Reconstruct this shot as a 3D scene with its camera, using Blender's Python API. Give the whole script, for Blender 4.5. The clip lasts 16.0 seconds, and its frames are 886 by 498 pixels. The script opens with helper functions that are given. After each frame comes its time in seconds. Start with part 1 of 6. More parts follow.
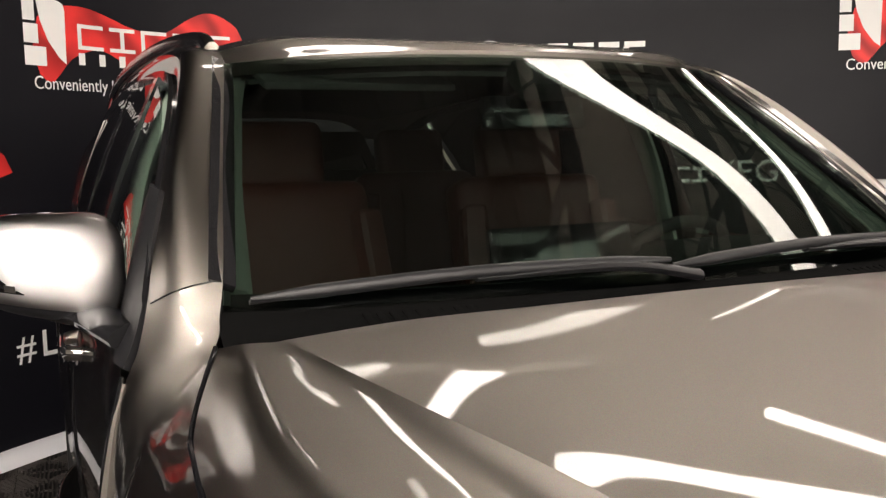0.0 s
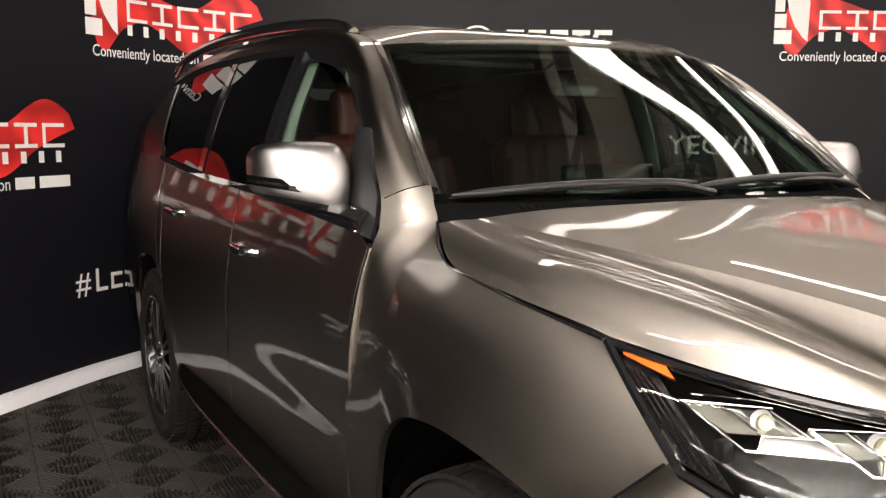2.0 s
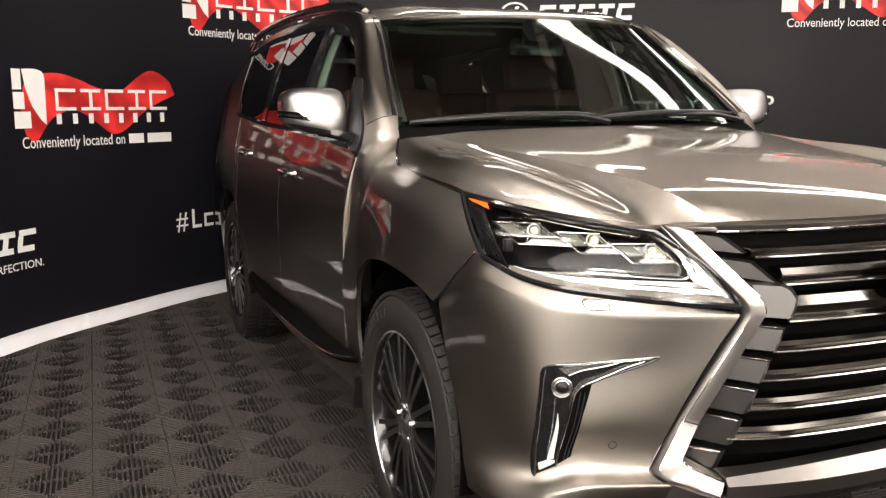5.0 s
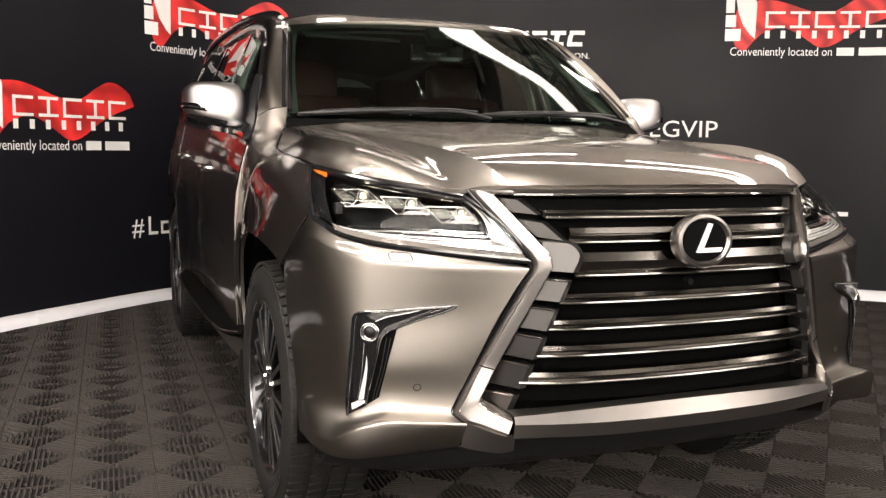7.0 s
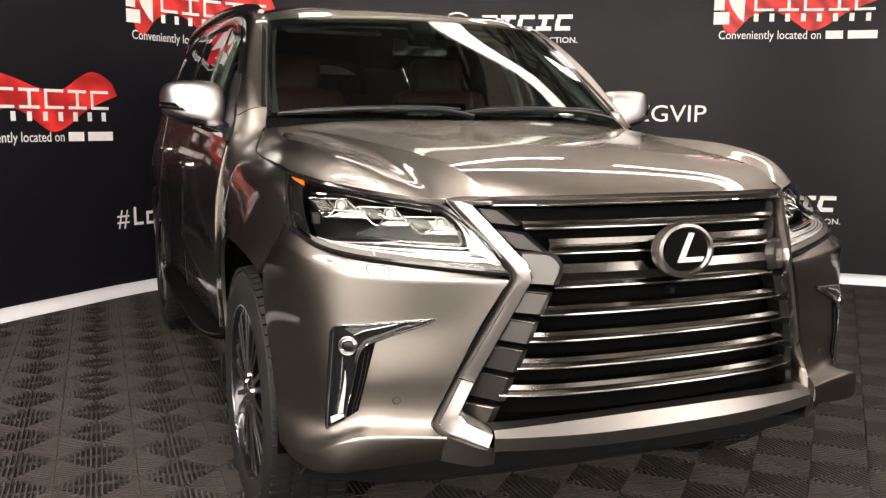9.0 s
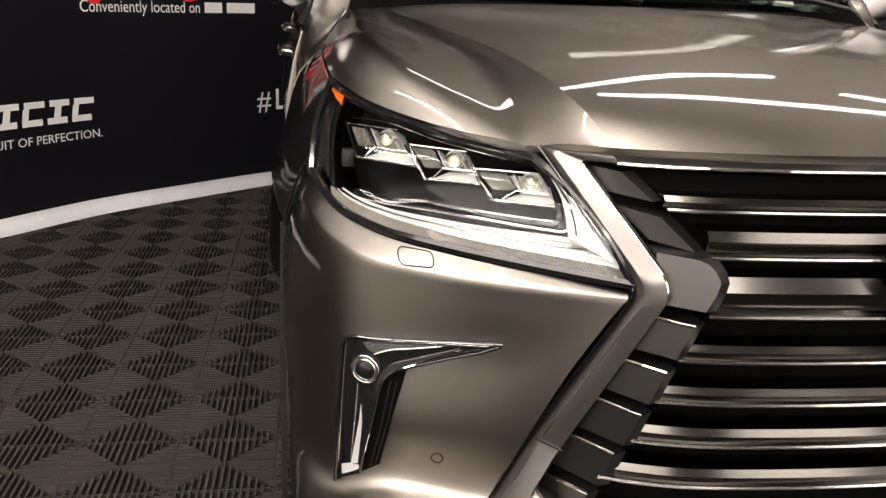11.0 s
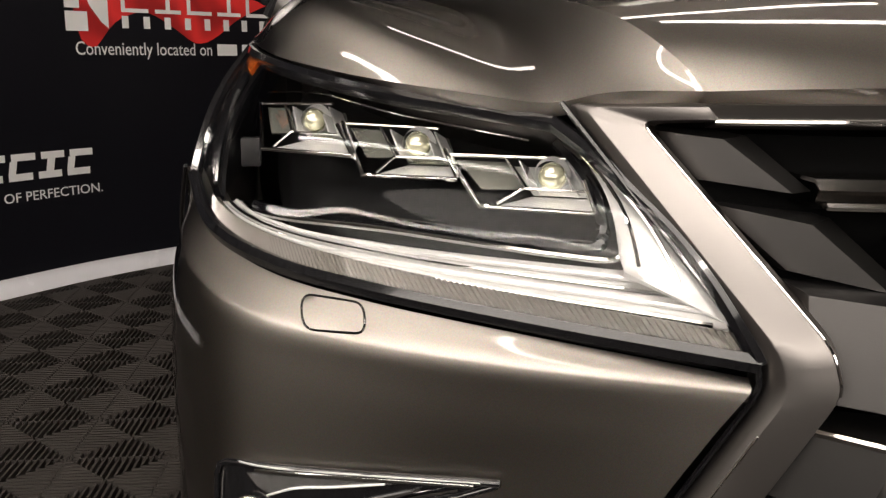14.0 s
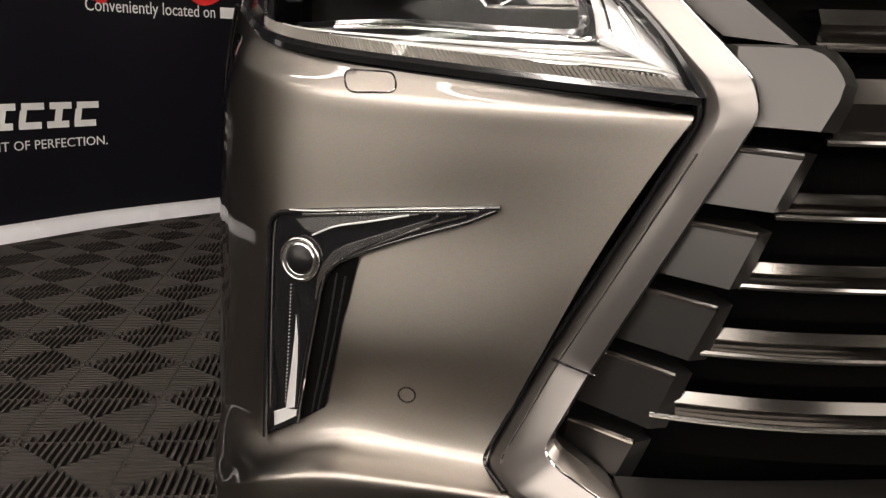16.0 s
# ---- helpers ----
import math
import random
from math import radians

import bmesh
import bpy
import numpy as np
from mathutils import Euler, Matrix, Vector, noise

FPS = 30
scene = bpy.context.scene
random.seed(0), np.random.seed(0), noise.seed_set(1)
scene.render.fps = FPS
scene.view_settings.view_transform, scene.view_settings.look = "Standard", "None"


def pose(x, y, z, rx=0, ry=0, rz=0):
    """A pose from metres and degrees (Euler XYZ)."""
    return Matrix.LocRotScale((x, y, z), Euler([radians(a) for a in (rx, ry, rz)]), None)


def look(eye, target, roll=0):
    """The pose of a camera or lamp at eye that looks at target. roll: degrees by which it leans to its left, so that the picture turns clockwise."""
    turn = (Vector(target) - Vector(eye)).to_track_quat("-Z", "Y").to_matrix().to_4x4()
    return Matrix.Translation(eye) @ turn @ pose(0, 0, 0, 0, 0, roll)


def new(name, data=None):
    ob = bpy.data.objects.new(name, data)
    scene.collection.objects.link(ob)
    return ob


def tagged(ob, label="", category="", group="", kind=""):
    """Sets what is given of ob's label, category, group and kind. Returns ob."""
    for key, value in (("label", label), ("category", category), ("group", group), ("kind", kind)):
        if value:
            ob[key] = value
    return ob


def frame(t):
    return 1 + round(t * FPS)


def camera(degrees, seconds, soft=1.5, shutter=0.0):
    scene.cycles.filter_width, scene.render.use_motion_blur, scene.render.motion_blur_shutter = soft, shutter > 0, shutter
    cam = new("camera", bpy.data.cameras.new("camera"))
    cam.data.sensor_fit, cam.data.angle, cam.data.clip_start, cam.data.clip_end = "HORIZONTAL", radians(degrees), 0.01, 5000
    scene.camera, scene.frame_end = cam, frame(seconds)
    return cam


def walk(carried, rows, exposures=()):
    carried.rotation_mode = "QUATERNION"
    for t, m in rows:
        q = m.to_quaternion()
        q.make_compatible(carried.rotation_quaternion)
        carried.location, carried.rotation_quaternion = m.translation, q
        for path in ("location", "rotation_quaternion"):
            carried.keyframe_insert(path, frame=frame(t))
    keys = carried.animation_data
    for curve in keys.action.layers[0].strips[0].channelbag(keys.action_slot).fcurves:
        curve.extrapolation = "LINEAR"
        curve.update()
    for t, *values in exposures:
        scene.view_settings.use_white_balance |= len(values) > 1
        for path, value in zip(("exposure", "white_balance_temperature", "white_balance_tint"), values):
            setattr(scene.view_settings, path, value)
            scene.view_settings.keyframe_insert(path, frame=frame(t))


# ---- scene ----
cam = camera(53.0, 16.0, soft=1.35)
ROWS = [
    (0, (-0.985, 0.182, 1.506), (-0.168, 1.994, 1.288), -1.0),
    (0.5, (-1.221, 0.144, 1.494), (-0.291, 1.898, 1.253), -0.4),
    (1, (-1.391, -0.005, 1.465), (-0.420, 1.725, 1.208), 0.9),
    (1.5, (-1.552, -0.175, 1.465), (-0.582, 1.555, 1.206), 1.4),
    (2, (-1.746, -0.339, 1.449), (-0.779, 1.392, 1.183), 0.4),
    (2.5, (-1.875, -0.484, 1.431), (-0.904, 1.242, 1.149), -0.4),
    (3, (-1.935, -0.701, 1.401), (-0.996, 1.042, 1.115), -0.3),
    (3.5, (-1.962, -0.895, 1.396), (-1.078, 0.875, 1.105), -0.3),
    (3.7, (-1.985, -0.983, 1.394), (-1.115, 0.792, 1.094), -0.6),
    (5.8, (-1.647, -1.627, 1.287), (-0.915, 0.208, 0.978), 0.2),
    (6, (-1.610, -1.672, 1.267), (-0.873, 0.165, 0.978), 0.0),
    (6.5, (-1.516, -1.781, 1.199), (-0.772, 0.059, 0.953), 0.3),
    (7, (-1.468, -1.837, 1.177), (-0.720, 0.004, 0.950), 0.8),
    (7.5, (-1.453, -1.845, 1.168), (-0.701, -0.006, 0.939), 1.3),
    (8, (-1.451, -1.841, 1.169), (-0.692, -0.006, 0.928), 1.1),
    (8.5, (-1.445, -1.836, 1.192), (-0.675, -0.007, 0.941), 0.6),
    (9, (-1.421, -1.814, 1.263), (-0.660, 0.014, 0.983), 0.4),
    (9.5, (-1.360, -1.762, 1.306), (-0.689, 0.085, 0.934), 1.0),
    (9.7, (-1.289, -1.679, 1.308), (-0.685, 0.181, 0.888), 1.6),
    (11.8, (-0.791, -0.652, 1.233), (-0.536, 1.250, 0.669), 0.5),
    (12, (-0.766, -0.563, 1.194), (-0.525, 1.345, 0.645), -0.2),
    (12.5, (-0.737, -0.429, 1.146), (-0.527, 1.499, 0.656), -0.4),
    (13, (-0.722, -0.400, 1.129), (-0.535, 1.538, 0.672), -0.7),
    (13.5, (-0.721, -0.419, 1.115), (-0.533, 1.525, 0.683), -0.0),
    (14, (-0.725, -0.454, 1.105), (-0.514, 1.491, 0.689), 0.2),
    (14.5, (-0.730, -0.503, 1.088), (-0.503, 1.440, 0.671), -0.1),
    (15, (-0.758, -0.552, 1.050), (-0.531, 1.388, 0.620), 0.3),
    (15.5, (-0.769, -0.608, 0.983), (-0.542, 1.333, 0.556), 1.0),
    (16, (-0.774, -0.683, 0.929), (-0.533, 1.258, 0.510), 1.5),
]
walk(cam, [(t, look(eye, target, roll)) for t, eye, target, roll in ROWS], exposures=[(0.0, 0.2), (0.7, 0.15), (2.5, 0.45), (9.0, 0.5), (12.0, -0.5), (13.0, -0.65), (14.5, -0.62), (16.0, -0.4)])

# ---- world: a dim hall, all light comes from the lamps ----
world = bpy.data.worlds.new("hall")
scene.world = world
world.use_nodes = True
world.node_tree.nodes["Background"].inputs[0].default_value = (0.9, 0.85, 0.8, 1)
world.node_tree.nodes["Background"].inputs[1].default_value = 0.02
RING_POWER = 12.0
LINE_POWER = 48.0
FILL_POWER = 8.5
OVERHEAD_FILL_POWER = 4.2


# ---- materials ----
def mat(name, color, rough=0.5, metal=0.0, coat=0.0, coat_rough=0.03, spec=0.5, bump=0.0, bump_scale=60.0,
        var=0.0, var_scale=4.0, rough_var=0.0, emit=None, power=0.0, detail=4.0):
    m = bpy.data.materials.new(name)
    m.use_nodes = True
    t = m.node_tree
    b = t.nodes["Principled BSDF"]
    b.inputs["Base Color"].default_value = (*color, 1)
    b.inputs["Roughness"].default_value = rough
    b.inputs["Metallic"].default_value = metal
    b.inputs["Coat Weight"].default_value = coat
    b.inputs["Coat Roughness"].default_value = coat_rough
    b.inputs["Specular IOR Level"].default_value = spec
    if emit:
        b.inputs["Emission Color"].default_value = (*emit, 1)
        b.inputs["Emission Strength"].default_value = power
    if bump or var or rough_var:
        co = t.nodes.new("ShaderNodeTexCoord")
    if var:
        n = t.nodes.new("ShaderNodeTexNoise")
        n.inputs["Scale"].default_value = var_scale
        n.inputs["Detail"].default_value = 6.0
        t.links.new(co.outputs["Object"], n.inputs["Vector"])
        r = t.nodes.new("ShaderNodeValToRGB")
        r.color_ramp.elements[0].position, r.color_ramp.elements[1].position = 0.3, 0.7
        r.color_ramp.elements[0].color = (*[c * (1 - var) for c in color], 1)
        r.color_ramp.elements[1].color = (*[min(1, c * (1 + var)) for c in color], 1)
        t.links.new(n.outputs["Fac"], r.inputs["Fac"])
        t.links.new(r.outputs["Color"], b.inputs["Base Color"])
    if rough_var:
        n = t.nodes.new("ShaderNodeTexNoise")
        n.inputs["Scale"].default_value = var_scale * 3
        n.inputs["Detail"].default_value = 5.0
        t.links.new(co.outputs["Object"], n.inputs["Vector"])
        mr = t.nodes.new("ShaderNodeMapRange")
        mr.inputs["To Min"].default_value, mr.inputs["To Max"].default_value = max(0, rough - rough_var), rough + rough_var
        t.links.new(n.outputs["Fac"], mr.inputs["Value"])
        t.links.new(mr.outputs["Result"], b.inputs["Roughness"])
    if bump:
        n = t.nodes.new("ShaderNodeTexNoise")
        n.inputs["Scale"].default_value = bump_scale
        n.inputs["Detail"].default_value = detail
        t.links.new(co.outputs["Object"], n.inputs["Vector"])
        bp = t.nodes.new("ShaderNodeBump")
        bp.inputs["Strength"].default_value = bump
        bp.inputs["Distance"].default_value = 0.004
        t.links.new(n.outputs["Fac"], bp.inputs["Height"])
        t.links.new(bp.outputs["Normal"], b.inputs["Normal"])
    return m


def glass_mat(name, color, mix_dark, rough=0.0):
    """A thin tinted pane: sees straight through, with a real Fresnel gloss."""
    m = bpy.data.materials.new(name)
    m.use_nodes = True
    t = m.node_tree
    t.nodes.clear()
    out = t.nodes.new("ShaderNodeOutputMaterial")
    mx = t.nodes.new("ShaderNodeMixShader")
    lw = t.nodes.new("ShaderNodeLayerWeight")
    lw.inputs["Blend"].default_value = 0.5
    pw = t.nodes.new("ShaderNodeMath")
    pw.operation = "POWER"
    pw.inputs[1].default_value = 5.0
    fr = t.nodes.new("ShaderNodeMapRange")
    fr.inputs["To Min"].default_value = ((mix_dark - 1) / (mix_dark + 1)) ** 2
    t.links.new(lw.outputs["Facing"], pw.inputs[0])
    t.links.new(pw.outputs[0], fr.inputs["Value"])
    tr = t.nodes.new("ShaderNodeBsdfTransparent")
    tr.inputs["Color"].default_value = (*color, 1)
    gl = t.nodes.new("ShaderNodeBsdfGlossy")
    gl.inputs["Roughness"].default_value = rough
    t.links.new(fr.outputs["Result"], mx.inputs["Fac"])
    t.links.new(tr.outputs["BSDF"], mx.inputs[1])
    t.links.new(gl.outputs["BSDF"], mx.inputs[2])
    t.links.new(mx.outputs["Shader"], out.inputs["Surface"])
    return m


def car_paint(name, color, rough):
    """Metallic paint: a broad sheen of flakes under a clear, sharp coat."""
    m = bpy.data.materials.new(name)
    m.use_nodes = True
    t = m.node_tree
    t.nodes.clear()
    out = t.nodes.new("ShaderNodeOutputMaterial")
    co = t.nodes.new("ShaderNodeTexCoord")
    cells = t.nodes.new("ShaderNodeTexVoronoi")
    cells.inputs["Scale"].default_value = 1400.0
    t.links.new(co.outputs["Object"], cells.inputs["Vector"])
    tone = t.nodes.new("ShaderNodeMixRGB")
    tone.blend_type = "MULTIPLY"
    tone.inputs["Fac"].default_value = 0.22
    tone.inputs["Color1"].default_value = (*color, 1)
    t.links.new(cells.outputs["Color"], tone.inputs["Color2"])
    flake = t.nodes.new("ShaderNodeBsdfGlossy")
    flake.distribution = "BECKMANN"
    flake.inputs["Roughness"].default_value = rough
    t.links.new(tone.outputs["Color"], flake.inputs["Color"])
    # a trace of dust and polishing haze in the clear coat
    haze = t.nodes.new("ShaderNodeTexNoise")
    haze.inputs["Scale"].default_value = 9.0
    haze.inputs["Detail"].default_value = 6.0
    t.links.new(co.outputs["Object"], haze.inputs["Vector"])
    gloss = t.nodes.new("ShaderNodeMapRange")
    gloss.inputs["To Min"].default_value, gloss.inputs["To Max"].default_value = 0.01, 0.06
    t.links.new(haze.outputs["Fac"], gloss.inputs["Value"])
    coat = t.nodes.new("ShaderNodeBsdfGlossy")
    t.links.new(gloss.outputs["Result"], coat.inputs["Roughness"])
    fres = t.nodes.new("ShaderNodeFresnel")
    fres.inputs["IOR"].default_value = 1.5
    mx = t.nodes.new("ShaderNodeMixShader")
    t.links.new(fres.outputs["Fac"], mx.inputs["Fac"])
    t.links.new(flake.outputs["BSDF"], mx.inputs[1])
    t.links.new(coat.outputs["BSDF"], mx.inputs[2])
    t.links.new(mx.outputs["Shader"], out.inputs["Surface"])
    return m


PAINT = car_paint("bronze_grey_pearl_paint", (0.336, 0.309, 0.281), 0.50)
SATIN = mat("satin_silver", (0.198, 0.186, 0.178), rough=0.34, metal=1.0, rough_var=0.03)
GUNMETAL = mat("satin_gunmetal", (0.060, 0.058, 0.0565), rough=0.34, metal=0.9, bump=0.03, bump_scale=900)
# lighter copy of satin_silver: the inner bevel's brighter, lit look put into colour
SATINLIT = mat("satin_silver_lit_bevel", (0.30, 0.275, 0.255), rough=0.28, metal=1.0)
SLAT = mat("polished_dark_slat", (0.155, 0.146, 0.137), rough=0.17, metal=1.0, rough_var=0.04)
BRIGHTEDGE = mat("brushed_bright_edge", (0.52, 0.50, 0.48), rough=0.16, metal=1.0, rough_var=0.05)
CHROME = mat("chrome", (0.86, 0.85, 0.84), rough=0.05, metal=1.0)
MIRRORCAP = car_paint("silver_mirror_cap_paint", (0.50, 0.49, 0.49), 0.52)
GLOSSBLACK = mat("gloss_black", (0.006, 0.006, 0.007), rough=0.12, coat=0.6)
PLASTIC = mat("black_trim_plastic", (0.008, 0.008, 0.009), rough=0.42, spec=0.35, bump=0.08, bump_scale=500)
RUBBER = mat("tyre_rubber", (0.012, 0.0116, 0.0113), rough=0.66, spec=0.25, bump=0.15, bump_scale=160, var=0.25, var_scale=9)
ARCHLINER = mat("wheel_well_liner", (0.0018, 0.0018, 0.0018), rough=0.9, spec=0.04, bump=0.2, bump_scale=120)
RIMFACE = mat("machined_alloy", (0.5, 0.5, 0.51), rough=0.22, metal=1.0, rough_var=0.06, var_scale=20)
RIMSATIN = mat("satin_dark_alloy", (0.24, 0.235, 0.23), rough=0.3, metal=1.0, rough_var=0.05, var_scale=20)
RIMDARK = mat("dark_alloy", (0.03, 0.03, 0.033), rough=0.22, metal=0.8, coat=0.5)
WINDSHIELD = glass_mat("windshield_glass", (0.52, 0.57, 0.54), 1.50)
TINT = glass_mat("privacy_glass", (0.20, 0.20, 0.20), 1.52)
DOORGLASS = glass_mat("door_glass", (0.80, 0.86, 0.82), 1.45)
LENS = glass_mat("clear_lamp_cover", (0.97, 0.97, 0.97), 1.24)
LAMPBLACK = mat("lamp_housing_black", (0.006, 0.006, 0.0065), rough=0.35, spec=0.25)
LAMPSILVER = mat("lamp_reflector_silver", (0.88, 0.88, 0.87), rough=0.36, metal=0.6)
LAMPWHITE = mat("frosted_light_guide", (0.62, 0.62, 0.61), rough=0.28, metal=0.35, coat=0.6)
LAMPCELL = mat("lamp_cell_lens", (0.28, 0.285, 0.25), rough=0.16, metal=0.6, coat=1.0)
LAMPSMOKE = mat("smoked_clear_lens", (0.40, 0.40, 0.40), rough=0.10, metal=0.85, coat=1.0)
LAMPCLEAR = mat("lamp_light_guide", (0.80, 0.80, 0.79), rough=0.16, metal=0.35, coat=1.0)
# bright yellowish base: the glow mirrored in the projector glass put into colour
BULB = mat("projector_lens", (0.80, 0.79, 0.58), rough=0.16, metal=0.7, coat=1.0)
TURN = mat("ribbed_clear_lens", (0.20, 0.187, 0.17), rough=0.2, metal=0.3, coat=0.8)
AMBER = mat("amber_reflector", (0.50, 0.10, 0.01), rough=0.2, coat=0.7)
LEATHER = mat("saddle_brown_leather", (0.062, 0.0135, 0.009), rough=0.5, bump=0.15, bump_scale=220, var=0.15, var_scale=6)
CABIN = mat("dark_cabin_trim", (0.018, 0.018, 0.018), rough=0.6, bump=0.1, bump_scale=300)
PILLARTRIM = mat("pale_pillar_trim", (0.24, 0.27, 0.24), rough=0.75, bump=0.05, bump_scale=300)
HEADLINER = mat("grey_headliner_cloth", (0.045, 0.048, 0.045), rough=0.9, bump=0.05, bump_scale=300)
FABRIC = mat("black_backdrop_vinyl", (0.0056, 0.0056, 0.0084), rough=0.5, spec=0.19, bump=0.06, bump_scale=30, var=0.08, var_scale=1.5, rough_var=0.05)
WHITEPRINT = mat("white_print", (0.78, 0.78, 0.77), rough=0.55)
STRIPWHITE = mat("white_base_strip", (0.86, 0.86, 0.90), rough=0.25, var=0.05, var_scale=3, rough_var=0.08)
TILE = mat("grey_brown_tile", (0.040, 0.035, 0.032), rough=0.74, spec=0.22, bump=0.1, bump_scale=90, var=0.18, var_scale=5, rough_var=0.1)
# sub-floor between the ribs: the gaps' shade is put into this near-black colour
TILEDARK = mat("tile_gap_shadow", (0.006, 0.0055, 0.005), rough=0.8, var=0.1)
STEEL = mat("grey_steel_truss", (0.06, 0.058, 0.055), rough=0.55, metal=0.4)
CEILLIT = mat("tan_lit_side_deck", (0.55, 0.50, 0.43), rough=0.8, var=0.1, var_scale=0.8, bump=0.05, bump_scale=10)
DECK = mat("dark_roof_deck", (0.085, 0.08, 0.072), rough=0.7, var=0.15, var_scale=0.8)
HALLWALL = mat("hall_wall_paint", (0.55, 0.51, 0.46), rough=0.8, var=0.1, var_scale=0.6)
LIGHTON = mat("ring_light_diffuser", (0.9, 0.9, 0.9), rough=0.6, emit=(1.0, 0.885, 0.79), power=RING_POWER)
FILLON = mat("fill_light_fabric", (0.85, 0.85, 0.85), rough=0.7, emit=(1.0, 0.90, 0.81), power=FILL_POWER)
FILLTOPON = mat("overhead_fill_fabric", (0.85, 0.85, 0.85), rough=0.7, emit=(1.0, 0.91, 0.82), power=OVERHEAD_FILL_POWER)
LINEON = mat("slim_line_light", (0.9, 0.9, 0.9), rough=0.6, emit=(1.0, 0.90, 0.81), power=LINE_POWER)


def cloth_mat():
    m = mat("red_satin_print", (0.62, 0.02, 0.02), rough=0.55)
    t = m.node_tree
    b = t.nodes["Principled BSDF"]
    co = t.nodes.new("ShaderNodeTexCoord")
    mp = t.nodes.new("ShaderNodeMapping")
    mp.inputs["Rotation"].default_value = (0.3, 0.5, 0.6)
    w = t.nodes.new("ShaderNodeTexWave")
    w.inputs["Scale"].default_value = 2.2
    w.inputs["Distortion"].default_value = 9.0
    w.inputs["Detail"].default_value = 2.0
    r = t.nodes.new("ShaderNodeValToRGB")
    r.color_ramp.elements[0].color = (0.36, 0.008, 0.008, 1)
    r.color_ramp.elements[1].color = (0.80, 0.030, 0.028, 1)
    t.links.new(co.outputs["Object"], mp.inputs["Vector"])
    t.links.new(mp.outputs["Vector"], w.inputs["Vector"])
    t.links.new(w.outputs["Fac"], r.inputs["Fac"])
    t.links.new(r.outputs["Color"], b.inputs["Base Color"])
    return m


REDCLOTH = cloth_mat()


# ---- mesh helpers ----
def spline(pts, n):
    """n points on a smooth curve through pts."""
    p = np.array(pts, float)
    if len(p) == 2:
        return p[0] + (p[1] - p[0]) * np.linspace(0, 1, n)[:, None]
    d = np.r_[0, np.cumsum(np.maximum(np.linalg.norm(np.diff(p, axis=0), axis=1), 1e-6) ** 0.5)]
    ext = np.vstack([2 * p[0] - p[1], p, 2 * p[-1] - p[-2]])
    de = np.r_[d[0] - (d[1] - d[0]), d, d[-1] + (d[-1] - d[-2])]
    out = []
    for s in np.linspace(0, d[-1], n):
        k = min(max(np.searchsorted(d, s, side="right") - 1, 0), len(p) - 2)
        t0, t1, t2, t3 = de[k:k + 4]
        p0, p1, p2, p3 = ext[k:k + 4]
        a1 = (t1 - s) / (t1 - t0) * p0 + (s - t0) / (t1 - t0) * p1
        a2 = (t2 - s) / (t2 - t1) * p1 + (s - t1) / (t2 - t1) * p2
        a3 = (t3 - s) / (t3 - t2) * p2 + (s - t2) / (t3 - t2) * p3
        b1 = (t2 - s) / (t2 - t0) * a1 + (s - t0) / (t2 - t0) * a2
        b2 = (t3 - s) / (t3 - t1) * a2 + (s - t1) / (t3 - t1) * a3
        out.append((t2 - s) / (t2 - t1) * b1 + (s - t1) / (t2 - t1) * b2)
    return np.array(out)


def grid(rows, nu, nv):
    """A smooth surface through rows of control points: nv by nu points."""
    wide = np.array([spline(r, nu) for r in rows])
    return np.stack([spline(wide[:, k], nv) for k in range(nu)], 1)


def link_mesh(name, verts, faces, material, parent=None, label="", smooth=True, sharp=None):
    me = bpy.data.meshes.new(name)
    me.from_pydata([tuple(map(float, v)) for v in verts], [], faces)
    bm = bmesh.new()
    bm.from_mesh(me)
    bmesh.ops.remove_doubles(bm, verts=bm.verts, dist=1e-5)
    bmesh.ops.recalc_face_normals(bm, faces=bm.faces)
    bm.to_mesh(me)
    bm.free()
    me.materials.append(material)
    if smooth:
        me.polygons.foreach_set("use_smooth", [True] * len(me.polygons))
        me.set_sharp_from_angle(angle=radians(sharp or 35))
    ob = new(name, me)
    if parent:
        ob.parent = parent
    if label:
        ob["label"] = label
    return ob


def part(name, bm, material, parent, label="", smooth=True, sharp=None):
    me = bpy.data.meshes.new(name)
    bm.normal_update()
    bm.to_mesh(me)
    bm.free()
    me.materials.append(material)
    if smooth:
        me.polygons.foreach_set("use_smooth", [True] * len(me.polygons))
        me.set_sharp_from_angle(angle=radians(sharp or 35))
    ob = new(name, me)
    if parent:
        ob.parent = parent
    if label:
        ob["label"] = label
    return ob


def grid_faces(nv, nu, base=0, flip=False):
    f = []
    for j in range(nv - 1):
        for i in range(nu - 1):
            a = base + j * nu + i
            q = (a, a + 1, a + nu + 1, a + nu)
            f.append(q[::-1] if flip else q)
    return f


def grid_normals(g):
    du, dv = np.gradient(g, axis=1), np.gradient(g, axis=0)
    n = np.cross(du, dv)
    return n / np.maximum(np.linalg.norm(n, axis=2, keepdims=True), 1e-9)


